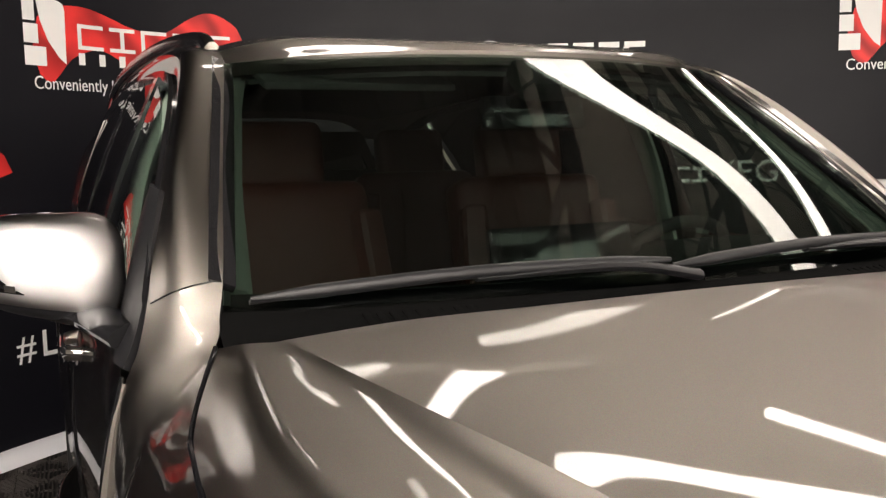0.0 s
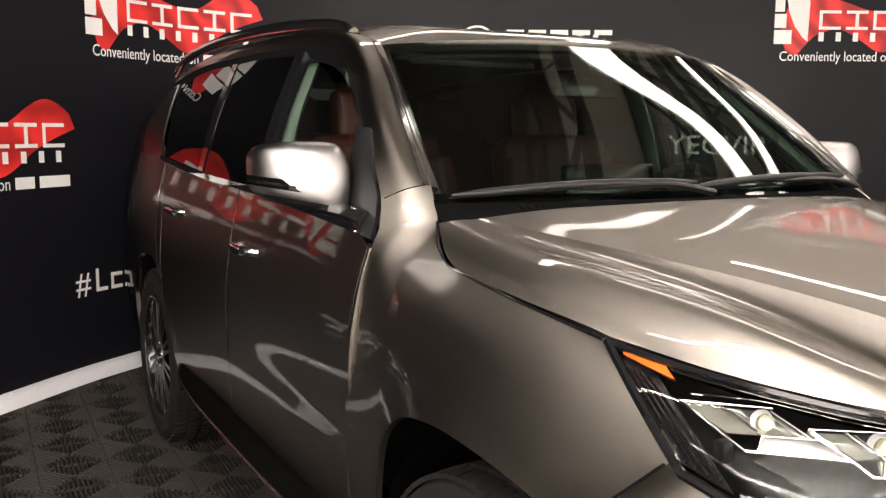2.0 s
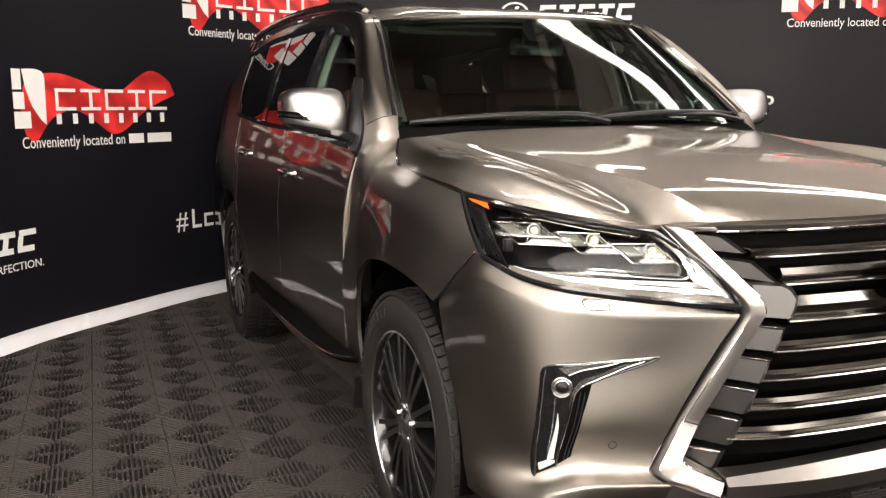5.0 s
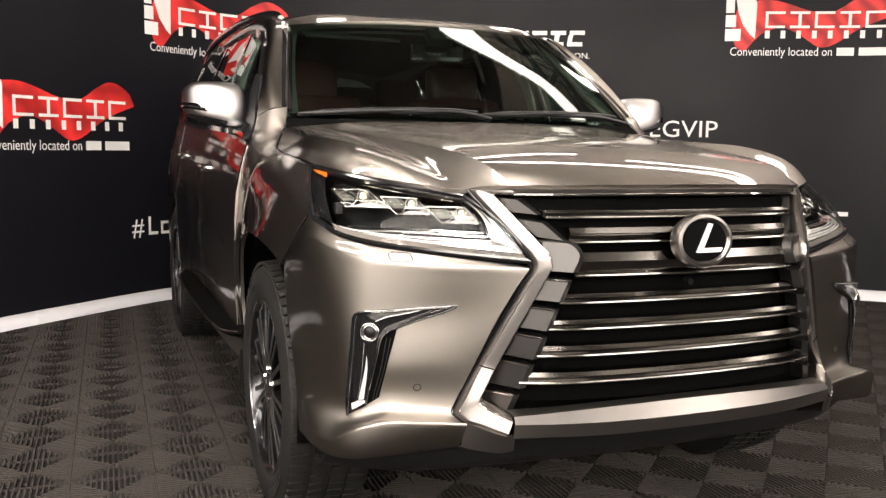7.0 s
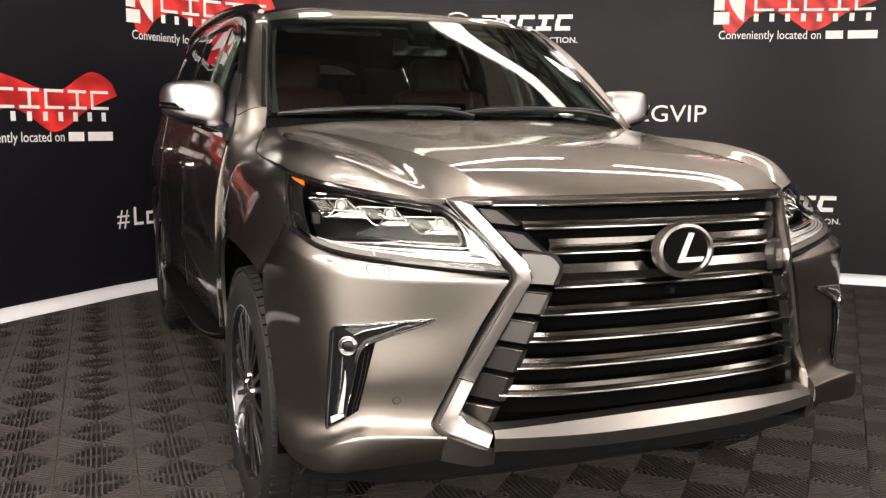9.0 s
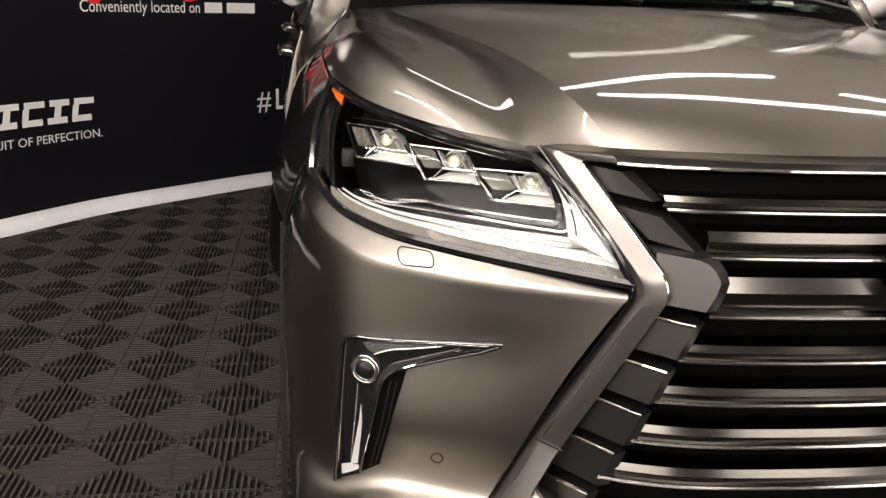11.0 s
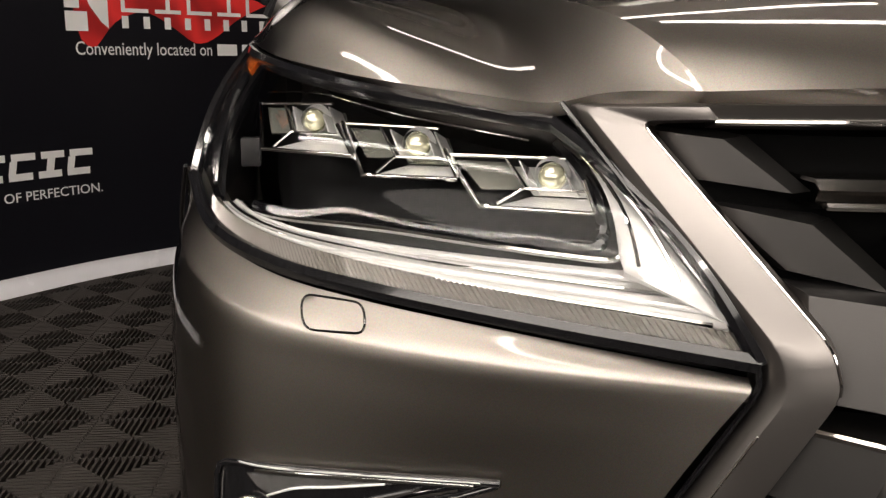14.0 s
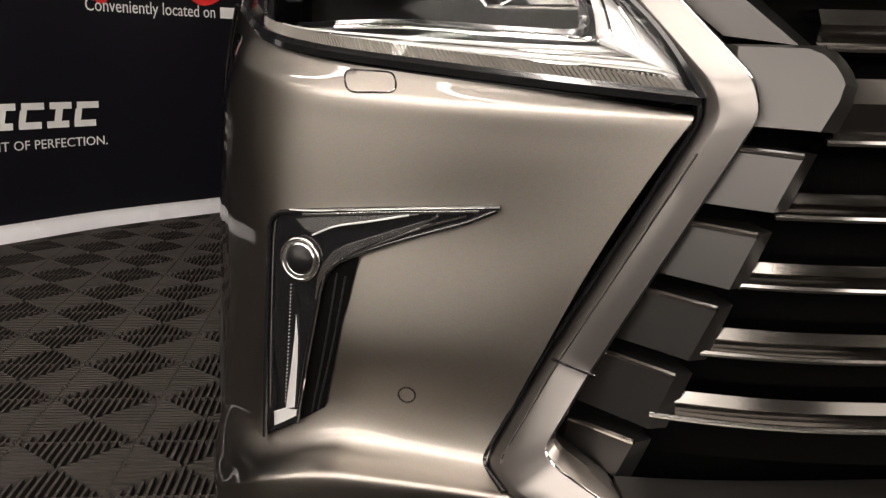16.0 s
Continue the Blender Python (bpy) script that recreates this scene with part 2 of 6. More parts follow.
def slab(g, thick, inward):
    """Vertices and faces of a sheet with thickness; inward: a direction that the back lies towards."""
    nv, nu, _ = g.shape
    n = grid_normals(g)
    if (n.mean((0, 1)) @ np.array(inward, float)) < 0:
        n = -n
    back = g + n * thick
    verts = np.vstack([g.reshape(-1, 3), back.reshape(-1, 3)])
    k = nv * nu
    faces = grid_faces(nv, nu) + grid_faces(nv, nu, k, True)
    rim = [i for i in range(nu)] + [j * nu + nu - 1 for j in range(1, nv)] + [(nv - 1) * nu + i for i in range(nu - 2, -1, -1)] + [j * nu for j in range(nv - 2, 0, -1)]
    for a, b in zip(rim, rim[1:] + rim[:1]):
        faces.append((a, b, b + k, a + k))
    return verts, faces


def sheet(name, rows, nu, nv, material, parent, thick=0.012, inward=(0, 0, -1), label="", sharp=None):
    v, f = slab(grid(rows, nu, nv), thick, inward)
    return link_mesh(name, v, f, material, parent, label, sharp=sharp or 40)


def flipx(rows, sd):
    return [[(sd * p[0], p[1], p[2]) for p in r] for r in rows]


def side_pts(pts, sd):
    return [(sd * p[0], p[1], p[2]) for p in pts]


def tube_data(path, radius, sides=8, squash=(1.0, 1.0), up=(0, 0, 1), taper=None, cap=True):
    p = np.array(path, float)
    t = np.gradient(p, axis=0)
    t /= np.linalg.norm(t, axis=1, keepdims=True)
    verts, faces = [], []
    for k in range(len(p)):
        a = np.cross(t[k], up)
        a /= max(np.linalg.norm(a), 1e-9)
        b = np.cross(a, t[k])
        r = radius * (taper[k] if taper is not None else 1)
        for i in range(sides):
            an = 2 * math.pi * i / sides
            verts.append(p[k] + r * (squash[0] * math.cos(an) * a + squash[1] * math.sin(an) * b))
    for k in range(len(p) - 1):
        for i in range(sides):
            j = (i + 1) % sides
            faces.append((k * sides + i, k * sides + j, (k + 1) * sides + j, (k + 1) * sides + i))
    if cap:
        faces.append(tuple(range(sides)))
        faces.append(tuple((len(p) - 1) * sides + i for i in range(sides)))
    return verts, faces


def tube(name, path, radius, material, parent=None, sides=8, squash=(1, 1), up=(0, 0, 1), taper=None, label=""):
    v, f = tube_data(path, radius, sides, squash, up, taper)
    return link_mesh(name, v, f, material, parent, label, sharp=50)


def prism(name, poly, depth, material, parent=None, label="", sharp=30):
    """poly: 3D points of a nearly flat outline; depth: the offset vector of its back."""
    n = len(poly)
    a = np.array(poly, float)
    v = np.vstack([a, a + np.array(depth, float)])
    f = [tuple(range(n)), tuple(range(2 * n - 1, n - 1, -1))] + [(i, (i + 1) % n, n + (i + 1) % n, n + i) for i in range(n)]
    return link_mesh(name, v, f, material, parent, label, sharp=sharp)


def box_bm(bm, size, m, bevel=0.0, seg=2):
    g = bmesh.ops.create_cube(bm, size=1.0, matrix=m @ Matrix.Diagonal((*size, 1)))
    if bevel:
        es = list({e for v in g["verts"] for e in v.link_edges})
        bmesh.ops.bevel(bm, geom=es, offset=bevel, segments=seg, affect="EDGES", profile=0.6)


def box(name, size, m, material, parent=None, bevel=0.005, label="", seg=2):
    bm = bmesh.new()
    box_bm(bm, size, m, bevel, seg)
    return part(name, bm, material, parent, label)


def lathe(profile, steps, axis="x"):
    """profile: (along, radius) pairs, turned about the x axis."""
    verts, faces = [], []
    n = len(profile)
    for k in range(steps):
        a = 2 * math.pi * k / steps
        for x, r in profile:
            verts.append((x, r * math.cos(a), r * math.sin(a)))
    for k in range(steps):
        k2 = (k + 1) % steps
        for i in range(n - 1):
            faces.append((k * n + i, k * n + i + 1, k2 * n + i + 1, k2 * n + i))
    return verts, faces


# ---- the round booth wall ----
WALL_CTRL = [(-2.39, 3.80), (-2.03, 4.24), (-1.55, 4.67), (-0.97, 5.14), (-0.3, 5.50), (0.6, 5.58), (1.5, 5.25), (2.45, 4.72), (3.43, 4.05),
             (4.42, 3.45), (5.15, 2.5), (5.55, 0.9), (5.35, -1.2), (4.5, -3.2), (2.8, -4.6), (0.5, -5.1), (-1.8, -4.7), (-3.5, -3.3), (-4.3, -1.3), (-4.2, 0.8), (-3.3, 2.6)]
WALL_H = 3.15


def closed_curve(ctrl, n):
    k = len(ctrl)
    ext = ctrl[-3:] + ctrl + ctrl[:4]
    dense = spline([(x, y, 0) for x, y in ext], 60 * len(ext))
    a = np.argmin(np.linalg.norm(dense[: 60 * 8] - [*ctrl[0], 0], axis=1))
    b = len(dense) // 2 + np.argmin(np.linalg.norm(dense[len(dense) // 2:] - [*ctrl[0], 0], axis=1))
    loop = dense[a:b, :2]
    d = np.r_[0, np.cumsum(np.linalg.norm(np.diff(np.vstack([loop, loop[:1]]), axis=0), axis=1))]
    s = np.linspace(0, d[-1], n, endpoint=False)
    full = np.vstack([loop, loop[:1]])
    return np.stack([np.interp(s, d, full[:, 0]), np.interp(s, d, full[:, 1])], 1), d[-1]


WALL_N = 480
WALL_XY, WALL_LEN = closed_curve(WALL_CTRL, WALL_N)
_t = np.roll(WALL_XY, -1, 0) - np.roll(WALL_XY, 1, 0)
_t /= np.linalg.norm(_t, axis=1, keepdims=True)
WALL_IN = np.stack([_t[:, 1], -_t[:, 0]], 1)  # the loop runs clockwise seen from above, so its inside is on the right


def wall_at(s, off=0.0):
    """The point of the wall at s metres along its foot, off metres in front of it."""
    k = (s / WALL_LEN * WALL_N) % WALL_N
    i, w = int(k), k - int(k)
    j = (i + 1) % WALL_N
    p = WALL_XY[i] * (1 - w) + WALL_XY[j] * w
    n = WALL_IN[i] * (1 - w) + WALL_IN[j] * w
    return p + n * off


def wall_s(x, y):
    return float(np.argmin(np.linalg.norm(WALL_XY - [x, y], axis=1))) * WALL_LEN / WALL_N


OPEN_Y = -2.3  # the booth is open towards the hall beyond this line


def booth_open(p):
    """True where the booth has no wall: its mouth and the side towards the aisle."""
    return p[1] < OPEN_Y or (p[0] < 0 and p[1] < 2.35)


def ring_wall(name, profile, material, label=""):
    """profile: (height, distance in front of the wall) pairs, closed; the wall stops at the booth's mouth."""
    ks = [k for k in range(WALL_N) if not booth_open(WALL_XY[k])]
    cut = next(i for i in range(1, len(ks)) if ks[i] != ks[i - 1] + 1)
    ks = ks[cut:] + ks[:cut]
    n = len(profile)
    verts, faces = [], []
    for k in ks:
        for z, o in profile:
            p = WALL_XY[k] + WALL_IN[k] * o
            verts.append((p[0], p[1], z))
    for k in range(len(ks) - 1):
        for i in range(n):
            j = (i + 1) % n
            faces.append((k * n + i, k * n + j, (k + 1) * n + j, (k + 1) * n + i))
    faces += [tuple(range(n)), tuple((len(ks) - 1) * n + i for i in range(n))]
    ob = link_mesh(name, verts, faces, material, None, label, sharp=30)
    return ob


booth = tagged(ring_wall("wall_booth", [(0.0, 0.0), (WALL_H, 0.0), (WALL_H, -0.06), (0.0, -0.06)], FABRIC), "curved black vinyl backdrop wall with printed signs", "wall", kind="structure")
base = tagged(ring_wall("baseboard", [(0.0, 0.075), (0.022, 0.072), (0.044, 0.062), (0.062, 0.045), (0.073, 0.024), (0.077, 0.003), (0.0, 0.003)], STRIPWHITE), "glossy white base strip along the backdrop's foot", "baseboard", kind="structure")

# hall round the booth
bm = bmesh.new()
for sx, sy, px, py in ((18.4, 0.2, 0, 9.1), (18.4, 0.2, 0, -9.1), (0.2, 18, 9.1, 0), (0.2, 18, -9.1, 0)):
    box_bm(bm, (sx, sy, 4.8), pose(px + 0.5, py, 2.4))
tagged(part("wall_hall", bm, HALLWALL, None, smooth=False), "plain tan hall walls behind the booth", "wall", kind="structure")
bm = bmesh.new()
box_bm(bm, (19, 19, 0.2), pose(0.5, 0, 4.85))
for k in range(48):
    box_bm(bm, (0.05, 18.6, 0.05), pose(-8.9 + 0.4 * k, 0, 4.73))
ceiling = tagged(part("ceiling", bm, DECK, None, smooth=False), "dark ribbed steel roof deck of the hall", "ceiling", kind="structure")
# pale panels: the better-lit side of the roof is put into colour
for k in range(4):
    for j in range(6):
        box("ceiling_panel", (1.66, 2.85, 0.04), pose(2.45 + 1.75 * k, -7.5 + 3.0 * j, 4.68), CEILLIT, ceiling, 0.01, "pale tan ceiling panel, the lit side's brightness in its colour" if k + j == 0 else "")


def truss(x):
    root = tagged(new("roof_truss"), "dark grey welded steel roof truss under the deck", "truss", "roof trusses")
    root.location = (x, 0, 0)
    for name, z in (("top_chord", 4.55), ("bottom_chord", 3.75)):
        box(name, (0.12, 18, 0.12), pose(0, 0, z), STEEL, root, 0.01)
    k = 0
    y = -8.6
    while y < 8.4:
        a, b = ((y, 3.8), (y + 0.85, 4.5)) if k % 2 == 0 else ((y, 4.5), (y + 0.85, 3.8))
        tube("diagonal", [(0, a[0], a[1]), (0, b[0], b[1])], 0.04, STEEL, root, 6, up=(1, 0, 0))
        y += 0.85
        k += 1
    return root


for x in (-6.2, -3.4, -0.6, 1.3, 2.7, 4.1, 5.5, 7.8):
    truss(x)
for k, y in enumerate((-7.0, -3.5, 0.0, 3.5, 7.0)):
    purlin = box("roof_purlin", (18.4, 0.08, 0.10), pose(0.5, y, 4.655), STEEL, None, 0.01)
    tagged(purlin, "dark steel purlin under the roof deck", "beam", "roof purlins")

# curved linear lights hung over the car
ARC_Z = 2.44


def arc_light(ctrl, z, w=0.17, lit=LIGHTON):
    """ctrl: points of the lamp's centre line from above."""
    root = tagged(new("arc_light"), "long curved white linear light hung over the car", "light", "arc lights")
    p = spline([(x, y, 0) for x, y in ctrl], 70)[:, :2]
    t = np.gradient(p, axis=0)
    t /= np.linalg.norm(t, axis=1, keepdims=True)
    nrm = np.stack([t[:, 1], -t[:, 0]], 1)
    for name, h0, h1, wd, m in (("diffuser", -0.03, 0.03, w, lit),):
        verts, faces = [], []
        for q, k in zip(p, nrm):
            for o, h in ((-wd / 2, h0), (wd / 2, h0), (wd / 2, h1), (-wd / 2, h1)):
                verts.append((q[0] + k[0] * o, q[1] + k[1] * o, z + h))
        n = len(p)
        for i in range(n - 1):
            for j in range(4):
                faces.append((i * 4 + j, i * 4 + (j + 1) % 4, i * 4 + 4 + (j + 1) % 4, i * 4 + 4 + j))
        faces += [(0, 1, 2, 3), tuple(4 * n - 4 + j for j in range(4))]
        link_mesh(name, verts, faces, m, root, sharp=30)
    for i in (4, 24, 45, 65):
        tube("hanger", [(p[i][0], p[i][1], z + 0.025), (p[i][0], p[i][1], 4.7)], 0.008, STEEL, root, 6, up=(1, 0, 0))
    return root


arc_light([(-0.40 + 2.90 * math.cos(radians(a)), -0.60 + 2.90 * math.sin(radians(a))) for a in range(78, -62, -10)], ARC_Z, 0.11)
arc_light([(-0.45, 3.0), (-0.05, 3.15), (0.7, 3.65), (1.6, 4.1), (2.2, 4.2)], 2.86, 0.08)
arc_light([(2.25, 3.3), (2.45, 2.75), (2.62, 2.2), (2.70, 1.6), (2.72, 1.0)], 2.90, 0.07)
arc_light([(-2.04, 1.56), (-1.64, 1.08), (-1.08, 0.72), (-0.91, 0.48), (-0.77, 0.22), (-0.53, 0.0), (-0.30, -0.12), (-0.22, -0.32), (-0.20, -0.8)], 2.60, 0.06, LINEON)
arc_light([(-3.8, 1.25), (-2.95, 0.0), (-2.5, -0.6), (-2.0, -0.93), (-1.68, -1.03), (-1.35, -1.12), (-0.8, -1.05)], 2.60, 0.07, LINEON)


def fill_banner(x, y, turn, z):
    """An unseen glowing banner, hung in front of the booth as added fill light."""
    root = tagged(new("fill_banner"), "added fill light banner, out of view in front of the booth", "banner", "light banners")
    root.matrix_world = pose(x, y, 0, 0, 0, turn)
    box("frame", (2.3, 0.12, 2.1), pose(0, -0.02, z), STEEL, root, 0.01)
    box("fill_surface", (2.24, 0.02, 2.04), pose(0, 0.06, z), FILLON, root, 0.005)
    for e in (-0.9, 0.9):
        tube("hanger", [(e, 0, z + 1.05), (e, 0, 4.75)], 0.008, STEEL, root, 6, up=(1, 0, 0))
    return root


def overhead_fill(x, y, z, w, d):
    """An unseen fabric softbox in a steel frame, added flat over the car's front."""
    root = tagged(new("overhead_fill"), "added overhead fill light in a steel frame, out of view", "light", "ceiling lights")
    root.location = (x, y, z)
    box("frame", (w, d, 0.10), pose(0, 0, 0.03), STEEL, root, 0.01)
    box("fill_surface", (w - 0.08, d - 0.08, 0.02), pose(0, 0, -0.028), FILLTOPON, root, 0.005)
    for ex in (-0.45, 0.45):
        for ey in (-0.45, 0.45):
            tube("hanger", [(ex * w, ey * d, 0.05), (ex * w, ey * d, 4.75 - z)], 0.008, STEEL, root, 6, up=(1, 0, 0))
    return root


# added softboxes that brighten the bumper shoulder, blocks and slats
overhead_fill(-1.65, -1.4, 3.5, 2.5, 2.8)
overhead_fill(1.55, -2.4, 3.5, 1.4, 1.2)

# out-of-view fill lights, added to brighten the bumper and fenders
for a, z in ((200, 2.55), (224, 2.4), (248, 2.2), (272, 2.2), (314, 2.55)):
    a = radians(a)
    fill_banner(5.4 * math.cos(a), 5.4 * math.sin(a), math.degrees(math.atan2(math.cos(a), -math.sin(a))), z)


# ---- printed signs on the booth wall ----
def text_mesh(body, size, shear=0.0, offset=0.0):
    """Flat letters: vertices (along, up) and faces, with the built-in font."""
    cu = bpy.data.curves.new("letters", "FONT")
    cu.body, cu.size, cu.shear, cu.offset, cu.resolution_u = body, size, shear, offset, 3
    ob = new("letters", cu)
    me = ob.to_mesh()
    v = np.array([p.co[:2] for p in me.vertices]) if len(me.vertices) else np.zeros((0, 2))
    f = [tuple(p.vertices) for p in me.polygons]
    ob.to_mesh_clear()
    bpy.data.objects.remove(ob)
    bpy.data.curves.remove(cu)
    return v, f


def fit_text(body, width, height, **kw):
    v, f = text_mesh(body, 1.0, **kw)
    lo, hi = v.min(0), v.max(0)
    cap = 0.7
    return np.stack([(v[:, 0] - lo[0]) / (hi[0] - lo[0]) * width, v[:, 1] / cap * height], 1), f


def bar(x0, x1, z0, z1, lean=0.0):
    n = max(1, int((x1 - x0) / 0.06))
    xs = np.linspace(x0, x1, n + 1)
    v = [(x, z0) for x in xs] + [(x + lean, z1) for x in xs]
    return np.array(v), [(i, i + 1, n + 2 + i, n + 1 + i) for i in range(n)]


def disc(cx, cz, rx, rz, inner=0.0, n=28):
    v, f = [], []
    for k in range(n):
        a = 2 * math.pi * k / n
        v.append((cx + rx * math.cos(a), cz + rz * math.sin(a)))
        v.append((cx + inner * rx * math.cos(a), cz + inner * rz * math.sin(a)))
    for k in range(n):
        j = (k + 1) % n
        f.append((2 * k, 2 * j, 2 * j + 1, 2 * k + 1))
    return np.array(v), f


def join_flat(items):
    verts, faces = [], []
    for v, f in items:
        b = len(verts)
        verts += [tuple(p) for p in v]
        faces += [tuple(i + b for i in q) for q in f]
    return verts, faces


def on_wall(name, items, s0, z0, off, material, parent, label=""):
    v, f = join_flat(items)
    pts = []
    for a, h in v:
        p = wall_at(s0 + a, off)
        pts.append((p[0], p[1], z0 + h))
    # a thin sheet of print with a real thickness of a millimetre
    back = []
    for a, h in v:
        p = wall_at(s0 + a, off - 0.001)
        back.append((p[0], p[1], z0 + h))
    n = len(pts)
    faces = list(f) + [tuple(i + n for i in q[::-1]) for q in f]
    me = bpy.data.meshes.new(name)
    me.from_pydata([tuple(map(float, q)) for q in pts + back], [], faces)
    me.materials.append(material)
    ob = new(name, me)
    ob.parent = parent
    if label:
        ob["label"] = label
    return ob


def pieces(v, f):
    """The separate pieces of a flat mesh."""
    up = list(range(len(v)))

    def find(i):
        while up[i] != i:
            up[i] = up[up[i]]
            i = up[i]
        return i

    for q in f:
        for i in q[1:]:
            up[find(i)] = find(q[0])
    sets = {}
    for q in f:
        sets.setdefault(find(q[0]), []).append(q)
    for faces in sets.values():
        ids = sorted({i for q in faces for i in q})
        pos = {i: k for k, i in enumerate(ids)}
        yield [v[i] for i in ids], [tuple(pos[i] for i in q) for q in faces]


def letters_on_wall(name, items, s0, z0, off, material, parent):
    for v, f in items:
        for pv, pf in pieces(list(v), f):
            on_wall(name, [(pv, pf)], s0, z0, off, material, parent)


def fill_outline(pts, n_sub=6):
    """A flat outline (along, up) cut into upright strips, so that it can bend with the wall."""
    p = np.array(pts, float)
    xs = np.linspace(p[:, 0].min(), p[:, 0].max(), 34)
    lo, hi = [], []
    for x in xs:
        cuts = []
        for a, b in zip(p, np.roll(p, -1, 0)):
            if (a[0] - x) * (b[0] - x) <= 0 and abs(a[0] - b[0]) > 1e-9:
                cuts.append(a[1] + (b[1] - a[1]) * (x - a[0]) / (b[0] - a[0]))
        cuts = cuts or [p[np.argmin(abs(p[:, 0] - x)), 1]]
        lo.append(min(cuts))
        hi.append(max(cuts))
    v = [(x, z) for x, z in zip(xs, lo)] + [(x, z) for x, z in zip(xs, hi)]
    n = len(xs)
    return np.array(v), [(i, i + 1, n + i + 1, n + i) for i in range(n - 1)]


def block_word(x0, x1, z0, z1, n, stroke, lean=0.0):
    """A brand word as plain shapes: a pair of bars for each letter."""
    words = []
    w = (x1 - x0) / n
    for k in range(n):
        out = []
        words.append(out)
        a, b = x0 + w * (k + 0.06), x0 + w * (k + 0.86)
        out.append(bar(a, b, z0, z0 + stroke))
        out.append(bar(a + lean, b + lean, z1 - stroke, z1))
        if k % 2 == 0:
            out.append(bar(a, a + stroke * 1.1, z0 + stroke, z1 - stroke, lean * 0.6))
        else:
            m = (a + b) / 2
            out.append(bar(m - stroke * 0.6, m + stroke * 0.6, z0 + stroke, z1 - stroke, lean * 0.6))
    return words


def dealer_sign(s0, z0):
    root = tagged(new("printed_dealer_sign"), "white dealer print over red satin cloth on the backdrop", "sign", "dealer signs")
    cloth = spline([(0.10, 0.42, 0), (0.30, 0.435, 0), (0.45, 0.40, 0), (0.60, 0.35, 0), (0.78, 0.34, 0), (0.93, 0.43, 0), (1.05, 0.475, 0), (1.16, 0.44, 0), (1.25, 0.36, 0), (1.255, 0.315, 0)], 26)[:, :2]
    under = spline([(1.255, 0.315, 0), (1.10, 0.26, 0), (0.95, 0.19, 0), (0.82, 0.10, 0), (0.70, 0.06, 0), (0.58, 0.13, 0), (0.40, 0.22, 0), (0.22, 0.16, 0), (0.10, 0.03, 0), (0.02, 0.10, 0), (0.0, 0.25, 0), (0.04, 0.36, 0), (0.10, 0.42, 0)], 30)[:, :2]
    on_wall("cloth_print", [fill_outline(list(cloth) + list(under[1:-1]))], s0, z0, 0.004, REDCLOTH, root, "red satin cloth print")
    arc = spline([(0.02, 0.45, 0), (0.13, 0.452, 0), (0.185, 0.43, 0), (0.19, 0.35, 0), (0.19, 0.13, 0)], 16)[:, :2]
    mark = [fill_outline([(0.03, 0.45)] + list(arc[1:]) + [(0.15, 0.16), (0.09, 0.24), (0.05, 0.34)])]
    mark += [bar(-0.045, 0.02, 0.335, 0.45), bar(-0.045, 0.035, 0.225, 0.32, 0.0), bar(-0.045, 0.075, 0.115, 0.21)]
    on_wall("logo_shape", mark, s0, z0, 0.008, WHITEPRINT, root, "white logo shape")
    for word in block_word(0.25, 1.20, 0.215, 0.345, 5, 0.020):
        on_wall("word_shape", word, s0, z0, 0.008, WHITEPRINT, root)
    small = []
    for k in range(8):
        a = 0.262 + 0.121 * k
        small.append(bar(a, a + 0.036, 0.135, 0.196))
    letters_on_wall("bar", small, s0, z0, 0.008, WHITEPRINT, root)
    t, f = fit_text("Conveniently located on", 0.785, 0.066)
    letters_on_wall("letter", [(t, f)], s0, z0, 0.008, WHITEPRINT, root)
    letters_on_wall("bar", [bar(0.82, 0.95, 0.0, 0.062), bar(0.985, 1.2, 0.0, 0.062)], s0, z0, 0.008, WHITEPRINT, root)
    return root


def hash_sign(s0, z0):
    root = tagged(new("printed_hashtag"), "white hashtag print on the black backdrop wall", "sign", "hashtag prints")
    letters_on_wall("letter", [fit_text("#", 0.11, 0.135)], s0, z0, 0.008, WHITEPRINT, root)
    on_wall("word_shape", [bar(0.15, 0.172, 0.0, 0.135), bar(0.172, 0.235, 0.0, 0.022)], s0, z0, 0.008, WHITEPRINT, root)
    for k in range(4):
        a = 0.262 + 0.106 * k
        items = [bar(a, a + 0.085, 0.0, 0.021), bar(a, a + 0.085, 0.076, 0.097)]
        items += [bar(a, a + 0.02, 0.021, 0.076)] if k % 2 == 0 else [bar(a + 0.032, a + 0.053, 0.021, 0.076)]
        on_wall("word_shape", items, s0, z0, 0.008, WHITEPRINT, root)
    t, f = fit_text("YEGVIP", 0.68, 0.135)
    letters_on_wall("letter", [(t + [0.70, 0.0], f)], s0, z0, 0.008, WHITEPRINT, root)
    return root


